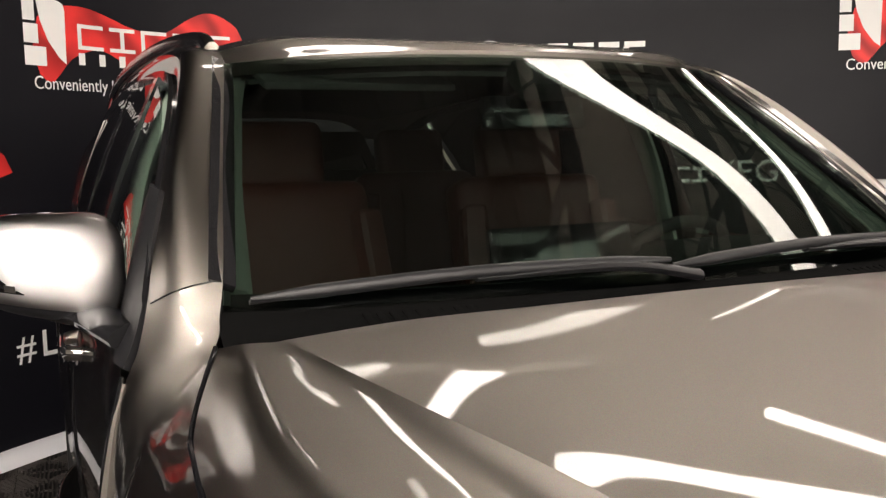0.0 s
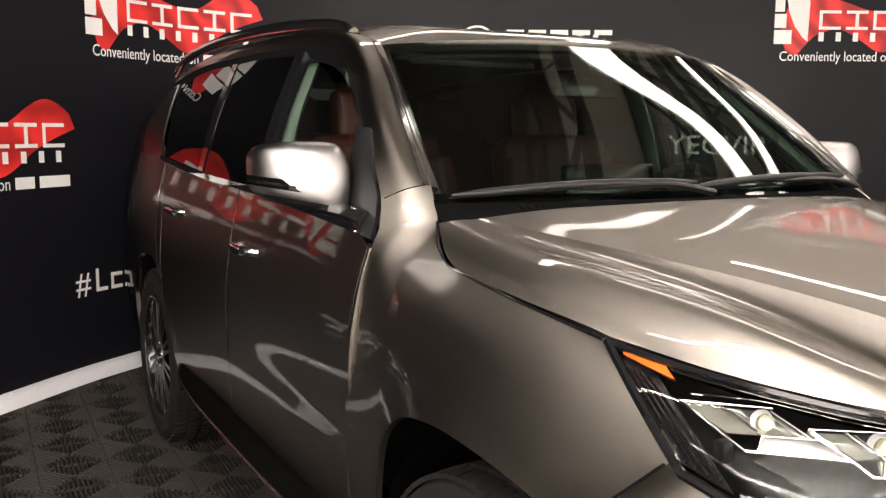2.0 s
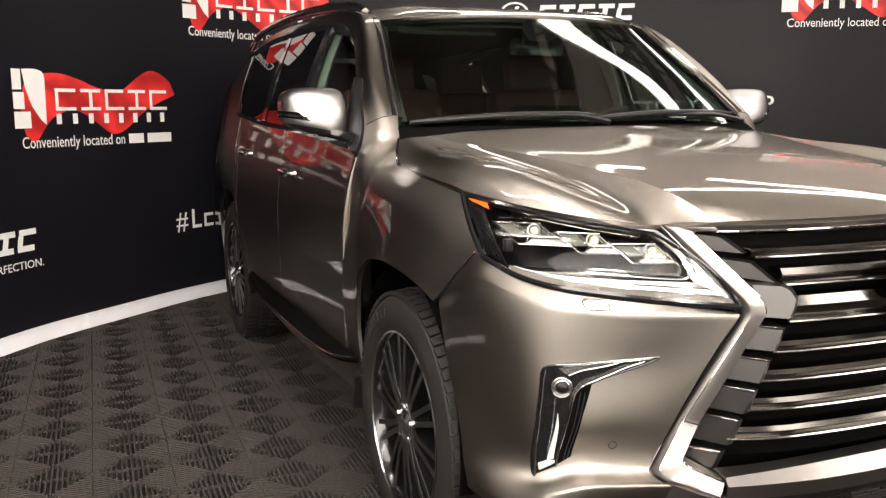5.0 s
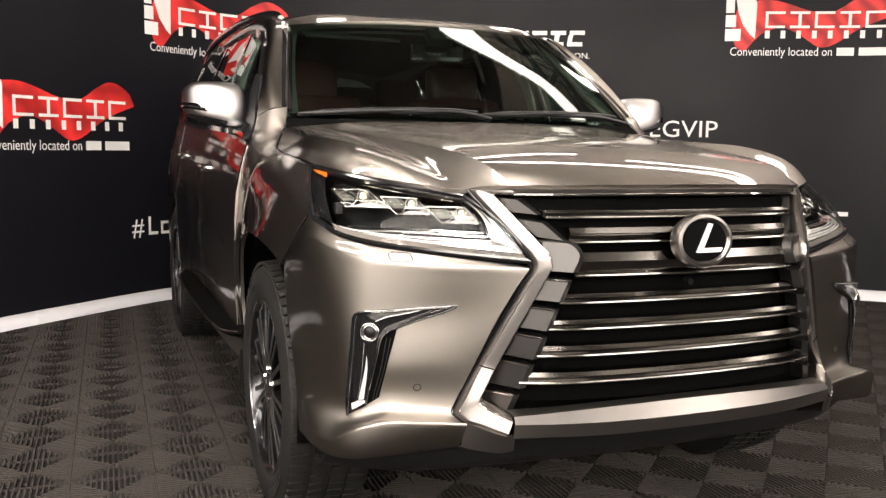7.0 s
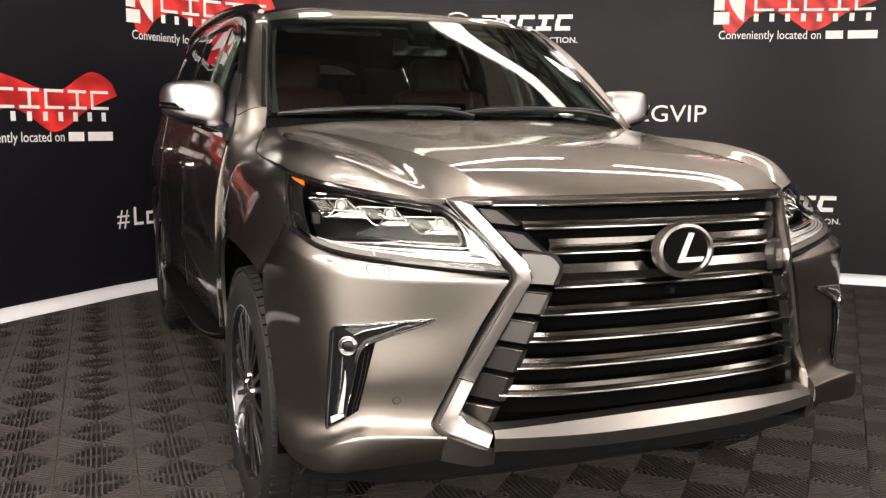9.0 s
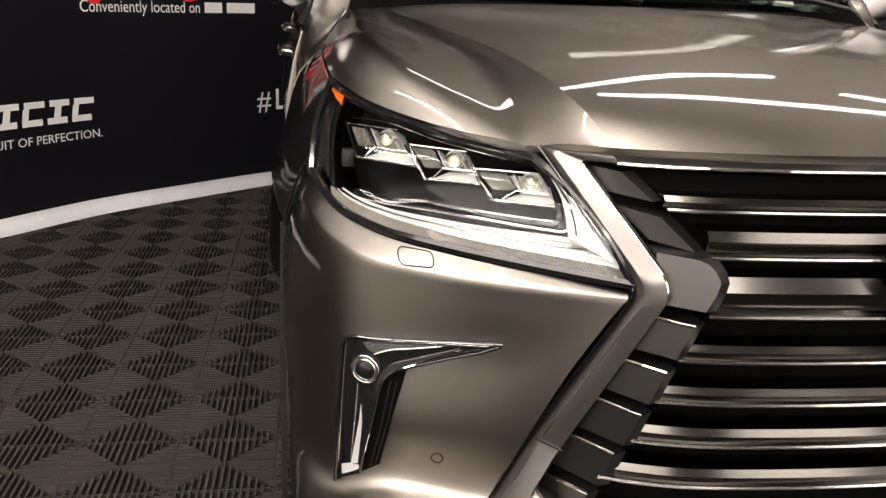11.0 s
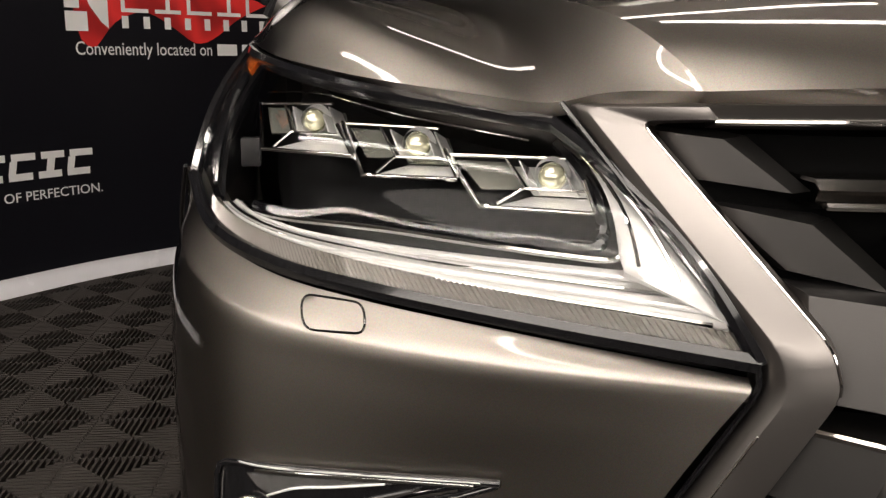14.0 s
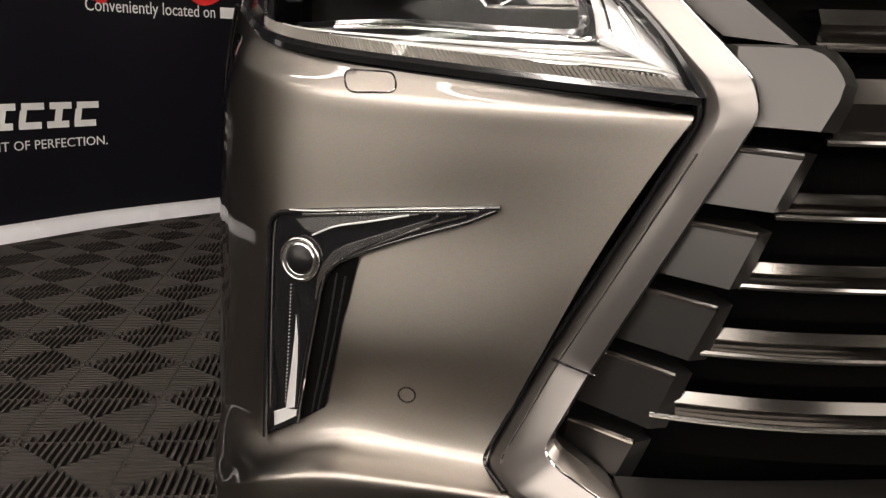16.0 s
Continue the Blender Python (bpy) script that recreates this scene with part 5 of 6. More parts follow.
for sd in (-1, 1):
    fog = tagged(new("fog_lamp"), "", "")
    fog.parent = car
    bezel = [(0.6125, 0.7862), (0.640, 0.7841), (0.7135, 0.7773), (0.770, 0.7713), (0.822, 0.7640), (0.834, 0.7608), (0.8415, 0.755), (0.845, 0.744), (0.8475, 0.69), (0.8505, 0.635), (0.8555, 0.491),
             (0.8165, 0.520), (0.806, 0.597), (0.796, 0.653), (0.789, 0.689), (0.782, 0.7035), (0.770, 0.7165), (0.741, 0.7310), (0.713, 0.7430), (0.685, 0.7535), (0.642, 0.7693), (0.615, 0.7835)]
    face_plate("bezel", bezel, 0.005, 0.02, sd, GLOSSBLACK, fog)
    tube("bezel_rim", on_face(bezel[:11], 0.006, sd), 0.0032, GLOSSBLACK, fog, 8, up=(0, 1, 0.1))
    tube("bezel_rim", on_face(bezel[11:], 0.006, sd), 0.0026, GLOSSBLACK, fog, 8, up=(0, 1, 0.1))
    # air slot beside the upright: a flat plate, its recess shade painted near-black
    slot = [(0.7484, 0.724), (0.758, 0.684), (0.767, 0.648), (0.785, 0.545), (0.8165, 0.520), (0.804, 0.6125), (0.788, 0.680), (0.7788, 0.702), (0.770, 0.7150)]
    face_plate("air_slot", slot, 0.0025, 0.02, sd, ARCHLINER, fog)
    for a, b in (((0.772, 0.702), (0.800, 0.535)), ((0.763, 0.700), (0.793, 0.540))):
        tube("slot_fin", on_face([a, ((a[0] + b[0]) / 2 - 0.001, (a[1] + b[1]) / 2), b], 0.003, sd, 8), 0.0012, PLASTIC, fog, 6, up=(1, 0, 0))
    # silver band that sweeps from the tip round the lens and into the upright
    band = [(0.6733, 0.7745), (0.6775, 0.7701), (0.7131, 0.7559), (0.7411, 0.7442), (0.7641, 0.7343), (0.7759, 0.7268), (0.7870, 0.7129), (0.7927, 0.6978), (0.7960, 0.672),
            (0.7925, 0.672), (0.7879, 0.689), (0.7818, 0.7050), (0.770, 0.7195), (0.7411, 0.737), (0.7129, 0.7499), (0.6855, 0.7641), (0.6721, 0.7717)]
    face_plate("silver_band", band, 0.0085, 0.006, sd, RIMFACE, fog, "silver band under the lens", step=0.008)
    tube("guide_edge", on_face([(0.6438, 0.7762), (0.6854, 0.7608), (0.7129, 0.7473), (0.741, 0.7337), (0.770, 0.7177), (0.7818, 0.7043), (0.7873, 0.6891), (0.7941, 0.6528), (0.8039, 0.5974), (0.8135, 0.5358)], 0.0085, sd, 50), 0.0011, CHROME, fog, 6, up=(0, 1, 0.1), label="thin bright edge")
    tube("top_edge", on_face([(0.808, 0.7625), (0.7135, 0.7744), (0.675, 0.7779), (0.632, 0.7815)], 0.008, sd, 20), 0.0017, CHROME, fog, 6, up=(0, 1, 0.1))
    tube("top_edge", on_face([(0.822, 0.7665), (0.7994, 0.7680), (0.7135, 0.7779), (0.6274, 0.7855)], 0.0085, sd, 20), 0.0009, LAMPCLEAR, fog, 6, up=(0, 1, 0.1))
    # clear wing between the lines
    wing = [(0.690, 0.7735), (0.7135, 0.7718), (0.80, 0.7605), (0.816, 0.7570), (0.806, 0.7470), (0.794, 0.7430), (0.770, 0.7545), (0.735, 0.7640)]
    face_plate("wing_lens", wing, 0.0075, 0.004, sd, LAMPSMOKE, fog, "smoked clear wing", step=0.008)
    tube("wing_line", on_face([(0.798, 0.7420), (0.775, 0.7535), (0.745, 0.7610), (0.700, 0.7725)], 0.0085, sd, 16), 0.0010, LAMPSILVER, fog, 6, up=(0, 1, 0.1))
    # round lens with two bright rings
    cx, cz = 0.8115, 0.7140
    for nm, r, w, lift, m in (("lens_ring", 0.0225, 0.0022, 0.010, BRIGHTEDGE), ("lens_ring", 0.0168, 0.0015, 0.012, CHROME)):
        base = Vector((sd * cx, bumper_y(cx, cz) - lift, cz))
        tilt = pose(0, 0, 0, 0, 0, sd * 30)
        path = [tuple(base + tilt @ Vector((r * math.cos(a), 0, r * math.sin(a)))) for a in np.linspace(0, 2 * math.pi, 41)]
        tube(nm, path, w, m, fog, 8, up=(0.02, 1, 0.01), label="chrome lens ring")
    bm = bmesh.new()
    bmesh.ops.create_cone(bm, cap_ends=True, segments=32, radius1=0.0222, radius2=0.0222, depth=0.010, matrix=Matrix.Translation(base + Vector((0, 0.006, 0))) @ tilt @ pose(0, 0, 0, 90, 0, 0))
    part("lens_seat", bm, LAMPSMOKE, fog)
    bm = bmesh.new()
    bmesh.ops.create_uvsphere(bm, u_segments=24, v_segments=14, radius=0.0160, matrix=Matrix.Translation(base) @ tilt @ Matrix.Diagonal((1, 0.55, 1, 1)))
    part("projector", bm, LAMPBLACK, fog, "dark projector lens")
    # upright: a dotted line, one bright sliver and a silver foot
    bm = bmesh.new()
    for q in on_face([(0.8219, 0.6829), (0.8254, 0.6191), (0.8307, 0.5401)], 0.0065, sd, 34):
        bmesh.ops.create_icosphere(bm, subdivisions=1, radius=0.0009, matrix=Matrix.Translation(Vector(q)))
    part("light_dots", bm, LAMPCLEAR, fog, "dotted light line")
    face_plate("bright_sliver", [(0.8165, 0.650), (0.8145, 0.622), (0.8157, 0.594), (0.8197, 0.537), (0.8302, 0.532), (0.8222, 0.593), (0.8185, 0.625)], 0.0072, 0.004, sd, LAMPSILVER, fog, step=0.006)
    face_plate("silver_foot", [(0.8448, 0.521), (0.832, 0.531), (0.8175, 0.534), (0.8185, 0.5275), (0.8442, 0.506)], 0.0075, 0.004, sd, LAMPSILVER, fog, step=0.006)
    tube("side_line", on_face([(0.838, 0.751), (0.8405, 0.735), (0.8435, 0.68), (0.8470, 0.60), (0.8495, 0.525)], 0.0065, sd, 20), 0.0009, LAMPSMOKE, fog, 6, up=(0, 1, 0.1))

# ---- spindle grille ----
grille = new("grille")
grille.parent = car
FO = [(0.460, 0.196, 1.074), (0.545, 0.266, 1.071), (0.441, 0.106, 0.908), (0.437, 0.100, 0.882), (0.554, 0.174, 0.632), (0.613, 0.190, 0.506), (0.598, 0.142, 0.494), (0.521, 0.068, 0.473)]
FI = [(0.452, 0.190, 1.059), (0.486, 0.222, 1.056), (0.398, 0.082, 0.921), (0.391, 0.075, 0.889), (0.511, 0.145, 0.621), (0.550, 0.138, 0.553), (0.544, 0.130, 0.543), (0.498, 0.078, 0.519)]


def facets(name, rows, nu, material, parent, thick=0.006, inward=(0, 1, 0), label=""):
    """A folded sheet: smooth along its rows, with crisp folds between them."""
    v, f = slab(np.array([spline(r, nu) for r in rows]), thick, inward)
    return link_mesh(name, v, f, material, parent, label, sharp=16)


def both(rows):
    """Rows given from the middle outwards, carried over to the other side."""
    return [[(-x, y, z) for x, y, z in r[:0:-1]] + r for r in rows]


def rounded_path(pts, n=12, r=0.014):
    """A path of straight runs with small round corners, n points on each run."""
    p = [np.array(q, float) for q in pts]
    out = []
    for k in range(len(p) - 1):
        a, b = p[k], p[k + 1]
        ln = np.linalg.norm(b - a)
        ra, rb = (min(r, ln * 0.35) if k else 0.0), (min(r, ln * 0.35) if k < len(p) - 2 else 0.0)
        a2, b2 = a + (b - a) / ln * ra, b - (b - a) / ln * rb
        out += [a2 + (b2 - a2) * w for w in np.linspace(0, 1, n)]
        if k < len(p) - 2:
            c2 = b + (p[k + 2] - b) / np.linalg.norm(p[k + 2] - b) * min(r, np.linalg.norm(p[k + 2] - b) * 0.35)
            for w in (0.25, 0.5, 0.75):
                out.append((1 - w) ** 2 * b2 + 2 * w * (1 - w) * b + w * w * c2)
    return np.array(out)


for sd in (-1, 1):
    po, pi_ = rounded_path(FO), rounded_path(FI)
    ac = pi_ - po
    up_y = np.array([0, 1.0, 0])
    for nm, prof, m in (("spindle_frame", [(0.00, 0.030), (0.00, 0.0), (0.03, -0.004), (0.13, -0.010), (0.16, -0.011), (0.45, -0.012), (0.76, -0.012), (0.79, -0.010)], SATIN),
                        ("inner_bevel", [(0.79, -0.010), (0.81, -0.008), (0.94, 0.004), (1.0, 0.016), (1.0, 0.060)], SATINLIT)):
        g = np.array([(po + ac * a + up_y * d) * (sd, 1, 1) for a, d in prof])
        v, f = slab(g, 0.003, (0, 1, 0))
        if nm == "spindle_frame":
            fr = link_mesh(nm, v, f, m, grille, "satin silver spindle frame", sharp=22)
        else:
            link_mesh(nm, v, f, m, fr, sharp=22)
    # chrome tubes draw the highlight on the frame's folds, its side set per leg
    for a, i, j in ((0.785, 13, 44), (0.145, 46, 74), (0.785, 74, len(po))):
        tube("ridge_highlight", ((po + ac * a + up_y * -0.0114) * (sd, 1, 1))[i:j], 0.0011, CHROME, fr, 6, up=(0, 1, 0.1))
    at_seam = int(np.argmin(np.linalg.norm(po - FO[4], axis=1)))
    seam = [(po + ac * a)[at_seam] + up_y * -0.0125 for a in (0.0, 0.5, 0.9)]
    tube("frame_seam", [q * (sd, 1, 1) for q in seam], 0.0016, GLOSSBLACK, fr, 6, up=(0, 1, 0.1))
    # black tube between frame and bumper, drawn in place of the gap's shade
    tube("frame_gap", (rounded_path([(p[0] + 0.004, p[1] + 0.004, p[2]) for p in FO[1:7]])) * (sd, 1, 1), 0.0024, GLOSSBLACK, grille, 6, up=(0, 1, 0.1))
    # the frame's foot folds back under the bumper
    facets("frame_foot", [side_pts(r, sd) for r in ([(0.598, 0.138, 0.494), (0.565, 0.098, 0.485), (0.521, 0.062, 0.474), (0.497, 0.060, 0.476)], [(0.606, 0.148, 0.430), (0.570, 0.113, 0.426), (0.527, 0.080, 0.426), (0.497, 0.070, 0.432)],
                                                    [(0.612, 0.215, 0.408), (0.575, 0.195, 0.405), (0.530, 0.175, 0.405), (0.497, 0.165, 0.408)])], 14, SATIN, fr)

# top bar under the hood's edge and lower bar
TOP = [[(0, 0.130, 1.080), (0.25, 0.146, 1.078), (0.40, 0.190, 1.076), (0.455, 0.222, 1.075)],
       [(0, 0.100, 1.077), (0.25, 0.116, 1.076), (0.40, 0.160, 1.074), (0.458, 0.192, 1.073)],
       [(0, 0.104, 1.064), (0.25, 0.120, 1.063), (0.40, 0.164, 1.061), (0.450, 0.191, 1.060)],
       [(0, 0.124, 1.058), (0.25, 0.140, 1.057), (0.40, 0.184, 1.055), (0.448, 0.216, 1.054)]]
bar_top = facets("top_bar", both(TOP), 61, SATIN, grille)
tube("bright_edge", spline([(x, y - 0.001, z) for x, y, z in both(TOP)[2]], 61), 0.0022, CHROME, bar_top, 6, label="bright lower edge")
LOW = [[(0, 0.060, 0.538), (0.25, 0.070, 0.534), (0.40, 0.088, 0.529), (0.497, 0.112, 0.525)],
       [(0, 0.024, 0.534), (0.25, 0.033, 0.530), (0.40, 0.050, 0.524), (0.499, 0.067, 0.5195)],
       [(0, 0.004, 0.497), (0.25, 0.013, 0.498), (0.40, 0.034, 0.500), (0.502, 0.053, 0.503)],
       [(0, 0.010, 0.462), (0.25, 0.020, 0.462), (0.40, 0.040, 0.465), (0.504, 0.056, 0.470)],
       [(0, 0.085, 0.446), (0.25, 0.095, 0.444), (0.40, 0.115, 0.440), (0.497, 0.135, 0.438)]]
facets("lower_bar", both(LOW), 61, SATIN, grille, 0.008, label="satin silver lower bar")

# black core behind the slats
CORE = [[(0, 0.150, 1.05), (0.3, 0.165, 1.05), (0.50, 0.24, 1.05)], [(0, 0.105, 0.93), (0.3, 0.130, 0.93), (0.44, 0.16, 0.92)], [(0, 0.095, 0.75), (0.3, 0.125, 0.75), (0.50, 0.175, 0.75)], [(0, 0.095, 0.53), (0.3, 0.12, 0.53), (0.57, 0.20, 0.53)]]
sheet("grille_mesh", [[(-x, y, z) for x, y, z in r[:0:-1]] + r for r in CORE], 40, 20, ARCHLINER, grille, 0.01, (0, 1, 0), "black grille core")


def slat_y(x, z):
    lean = float(np.interp(z, [0.53, 0.75, 0.90, 0.96, 1.06], [0.028, 0.024, 0.030, 0.050, 0.105]))
    return lean + 0.20 * x * x + 0.9 * max(0, abs(x) - 0.30) ** 2


for z1, z0, xe, big in ((1.024, 1.004, 0.425, 0), (0.982, 0.944, 0.372, 0), (0.922, 0.862, 0.335, 1), (0.818, 0.794, 0.372, 0), (0.752, 0.728, 0.402, 0), (0.686, 0.660, 0.432, 0), (0.618, 0.591, 0.462, 0)):
    h = z1 - z0
    xe += 0.006 if z1 < 0.93 else -0.03
    xs = np.linspace(-xe, xe, 41)
    prof = [(0.050, 1.0), (0.012, 0.98), (0.004, 0.62), (0.010, 0.20), (0.004, 0.12), (0.0, 0.02), (0.012, -0.10), (0.05, -0.12)]
    g = np.array([[(x, slat_y(x, z0 + h / 2) + d + 0.010, z0 + h * q) for x in xs] for d, q in prof])
    v, f = slab(g, 0.003, (0, 1, 0))
    s = link_mesh("slat", v, f, SLAT, grille, "dark satin chrome slat", sharp=25)
    bright = [(x, slat_y(x, z0) + 0.009, z0 + 0.0025) for x in np.linspace(-xe, xe, 41)]
    tube("bright_edge", bright, 0.0030, BRIGHTEDGE, s, 6, label="bright lower edge")

# stepped side blocks: x and z of the corners, top inner, bottom inner, bottom outer, top outer
BLOCKS = [
    [(0.425, 1.050), (0.388, 1.012), (0.466, 1.016), (0.496, 1.053)],
    [(0.379, 0.994), (0.337, 0.949), (0.411, 0.956), (0.452, 1.000)],
    [(0.340, 0.949), (0.331, 0.944), (0.324, 0.936), (0.318, 0.926), (0.315, 0.913), (0.321, 0.896), (0.331, 0.873), (0.417, 0.875), (0.412, 0.949)],
    [(0.346, 0.854), (0.367, 0.802), (0.446, 0.803), (0.426, 0.857)],
    [(0.378, 0.782), (0.397, 0.729), (0.474, 0.732), (0.454, 0.785)],
    [(0.405, 0.711), (0.423, 0.655), (0.499, 0.659), (0.480, 0.715)],
    [(0.432, 0.639), (0.449, 0.578), (0.524, 0.582), (0.507, 0.644)],
    [(0.460, 0.562), (0.474, 0.517), (0.500, 0.515), (0.535, 0.530), (0.530, 0.562)],
]
for sd in (-1, 1):
    for k, poly in enumerate(BLOCKS):
        def at(x, z, d):
            y = slat_y(x, z) + 0.25 * max(0, x - 0.42) + (0.03 if k < 2 else 0)
            return (sd * x, y + d, z)
        n = len(poly)
        c = np.mean(poly, 0)
        # a wide chamfer on the inner side, a narrow one round the rest
        inn = n - 2 if k != 7 else 2
        rim_f = [(p[0] + 0.019, p[1] - (0.0025 if i == 0 else 0)) if i < inn else tuple(np.array(p) + (c - p) * 0.05) for i, p in enumerate(poly)]
        if k == 2:
            rim_f = [(0.363, 0.946), (0.350, 0.941), (0.341, 0.932), (0.336, 0.923), (0.334, 0.916), (0.340, 0.901), (0.353, 0.875), (0.413, 0.877), (0.410, 0.947)]
        pf, pe = rim_f, poly
        n = len(pf)
        front = [at(*p, -0.004 if i < inn else 0.018) for i, p in enumerate(pf)]
        edge = [at(*p, 0.012 if i < inn else 0.026) for i, p in enumerate(pe)]
        back = [at(*p, 0.06) for p in pe]
        v = front + edge + back
        f = [tuple(range(n))] + [(i, (i + 1) % n, n + (i + 1) % n, n + i) for i in range(n)] + [(n + i, n + (i + 1) % n, 2 * n + (i + 1) % n, 2 * n + i) for i in range(n)]
        blk = link_mesh("side_block", v, f, GUNMETAL, grille, "satin gunmetal grille block", sharp=20)
        if k >= 3:
            a, b = np.array(at(*pf[0], -0.004)), np.array(at(*pf[-1], 0.018))
            # brighter metal tube in place of the highlight on the block's upper chamfer
            tube("bright_edge", [a + (0, -0.001, 0.001), (a + b) / 2 + (0, -0.001, 0.001), b + (0, -0.001, 0.001)], 0.0030, BRIGHTEDGE, blk, 6, up=(0, 1, 0.1))

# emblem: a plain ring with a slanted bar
EM = pose(0, 0.004, 0.950, -4, 0, 0)
bm = bmesh.new()
n = 48
ringv = []
for k in range(n):
    a = 2 * math.pi * k / n
    row = []
    for rr, d in ((0.076, 0.03), (0.080, 0.006), (0.076, -0.006), (0.068, -0.008), (0.062, -0.002), (0.061, 0.01)):
        row.append(bm.verts.new(EM @ Vector((rr * 1.10 * math.cos(a), d, rr * 0.86 * math.sin(a) * 1.02))))
    ringv.append(row)
for k in range(n):
    for i in range(5):
        bm.faces.new((ringv[k][i], ringv[k][i + 1], ringv[(k + 1) % n][i + 1], ringv[(k + 1) % n][i]))
bmesh.ops.recalc_face_normals(bm, faces=bm.faces)
emblem = part("emblem", bm, SATIN, grille, "chrome oval ring with a slanted bar")
bm = bmesh.new()
bmesh.ops.create_cone(bm, cap_ends=True, segments=40, radius1=1, radius2=0.97, depth=0.012, matrix=EM @ pose(0, 0.003, 0, 90, 0, 0) @ Matrix.Diagonal((0.068, 0.054, 1, 1)))
part("emblem_back", bm, ARCHLINER, emblem)
for poly in ([(-0.028, -0.030), (-0.014, -0.030), (0.020, 0.042), (0.008, 0.044)], [(-0.012, -0.030), (0.044, -0.030), (0.051, -0.019), (-0.008, -0.019)]):
    prism("emblem_bar", [tuple(EM @ Vector((x, -0.010, z))) for x, z in poly], (0, 0.008, 0), LAMPSILVER, emblem)
bm = bmesh.new()
bmesh.ops.create_cone(bm, cap_ends=True, segments=20, radius1=0.011, radius2=0.009, depth=0.02, matrix=pose(0, slat_y(0, 0.84) + 0.032, 0.838, 90, 0, 0))
part("front_camera_lens", bm, GLOSSBLACK, grille, "small black camera")

# lower dark valance
VAL = [[(0, 0.09, 0.445), (0.3, 0.11, 0.440), (0.5, 0.15, 0.435), (0.7, 0.22, 0.40), (0.9, 0.34, 0.385)], [(0, 0.16, 0.36), (0.3, 0.18, 0.355), (0.5, 0.22, 0.345), (0.7, 0.29, 0.33), (0.9, 0.42, 0.33)], [(0, 0.35, 0.30), (0.3, 0.37, 0.30), (0.5, 0.40, 0.30), (0.7, 0.46, 0.30), (0.88, 0.54, 0.30)]]
sheet("valance", [[(-x, y, z) for x, y, z in r[:0:-1]] + r for r in VAL], 40, 14, PLASTIC, car, 0.012, (0, 1, 0), "black lower valance")

# ---- headlights ----
HB = [(0.441, 0.106, 0.898), (0.580, 0.172, 0.910), (0.705, 0.238, 0.923), (0.790, 0.300, 0.934), (0.852, 0.390, 0.950), (0.890, 0.522, 0.983)]
HT = [(0.552, 0.288, 1.054), (0.605, 0.330, 1.063), (0.700, 0.398, 1.078), (0.780, 0.520, 1.096), (0.826, 0.640, 1.110), (0.845, 0.738, 1.119)]
NHB, NHT = spline(HB, 200), spline(HT, 200)


def hpt(u, v, d=0.0):
    """A point of the lamp's cover, u from the inner to the outer end, v from the lower to the upper edge, d metres behind it."""
    k = min(max(u, 0), 1) * 198.999
    i, w = int(k), k - int(k)
    b = NHB[i] * (1 - w) + NHB[i + 1] * w
    t = NHT[i] * (1 - w) + NHT[i + 1] * w
    p = b * (1 - v) + t * v
    p = p + np.array([-0.020, -0.012, 0.0]) * math.sin(math.pi * min(max(v, 0), 1)) * max(0.0, 1 - u / 0.2)
    bul = 0.030 * math.sin(math.pi * min(max(v, 0), 1)) * (1 - min(1, max(0, 1.3 - d / 0.035)) * max(0.6 * u * u, 0.5 * (1 - min(1, max(0, u) / 0.18)) ** 2))
    nrm = np.array([0.45 + 0.45 * u, -0.75 + 0.25 * u, 0.42])
    nrm /= np.linalg.norm(nrm)
    return p + nrm * (bul - d)


def hgrid(u0, u1, v0, v1, d, nu=40, nv=10, d1=None):
    f = lambda q, u: q(u) if callable(q) else q
    g = np.zeros((nv, nu, 3))
    for j in range(nv):
        for i in range(nu):
            u = u0 + (u1 - u0) * i / (nu - 1)
            w = j / (nv - 1)
            a, b = f(v0, u), f(v1, u)
            g[j, i] = hpt(u, a + (b - a) * w, f(d, u) + ((d1 - f(d, u)) * w if d1 is not None else 0))
    return g


def hsheet(name, u0, u1, v0, v1, d, sd, material, parent, label="", nu=40, nv=10, thick=0.004, d1=None):
    g = hgrid(u0, u1, v0, v1, d, nu, nv, d1)
    g[..., 0] *= sd
    v, f = slab(g, thick, (-0.5 * sd, 1, -0.3))
    return link_mesh(name, v, f, material, parent, label, sharp=40)


def hline(name, pts, d, w, sd, material, parent, label="", n=50):
    path = [hpt(u, v, d) * (sd, 1, 1) for u, v in spline([(u, v, 0) for u, v in pts], n)[:, :2]]
    return tube(name, path, w, material, parent, 6, up=(0, 0.3, 1), label=label)


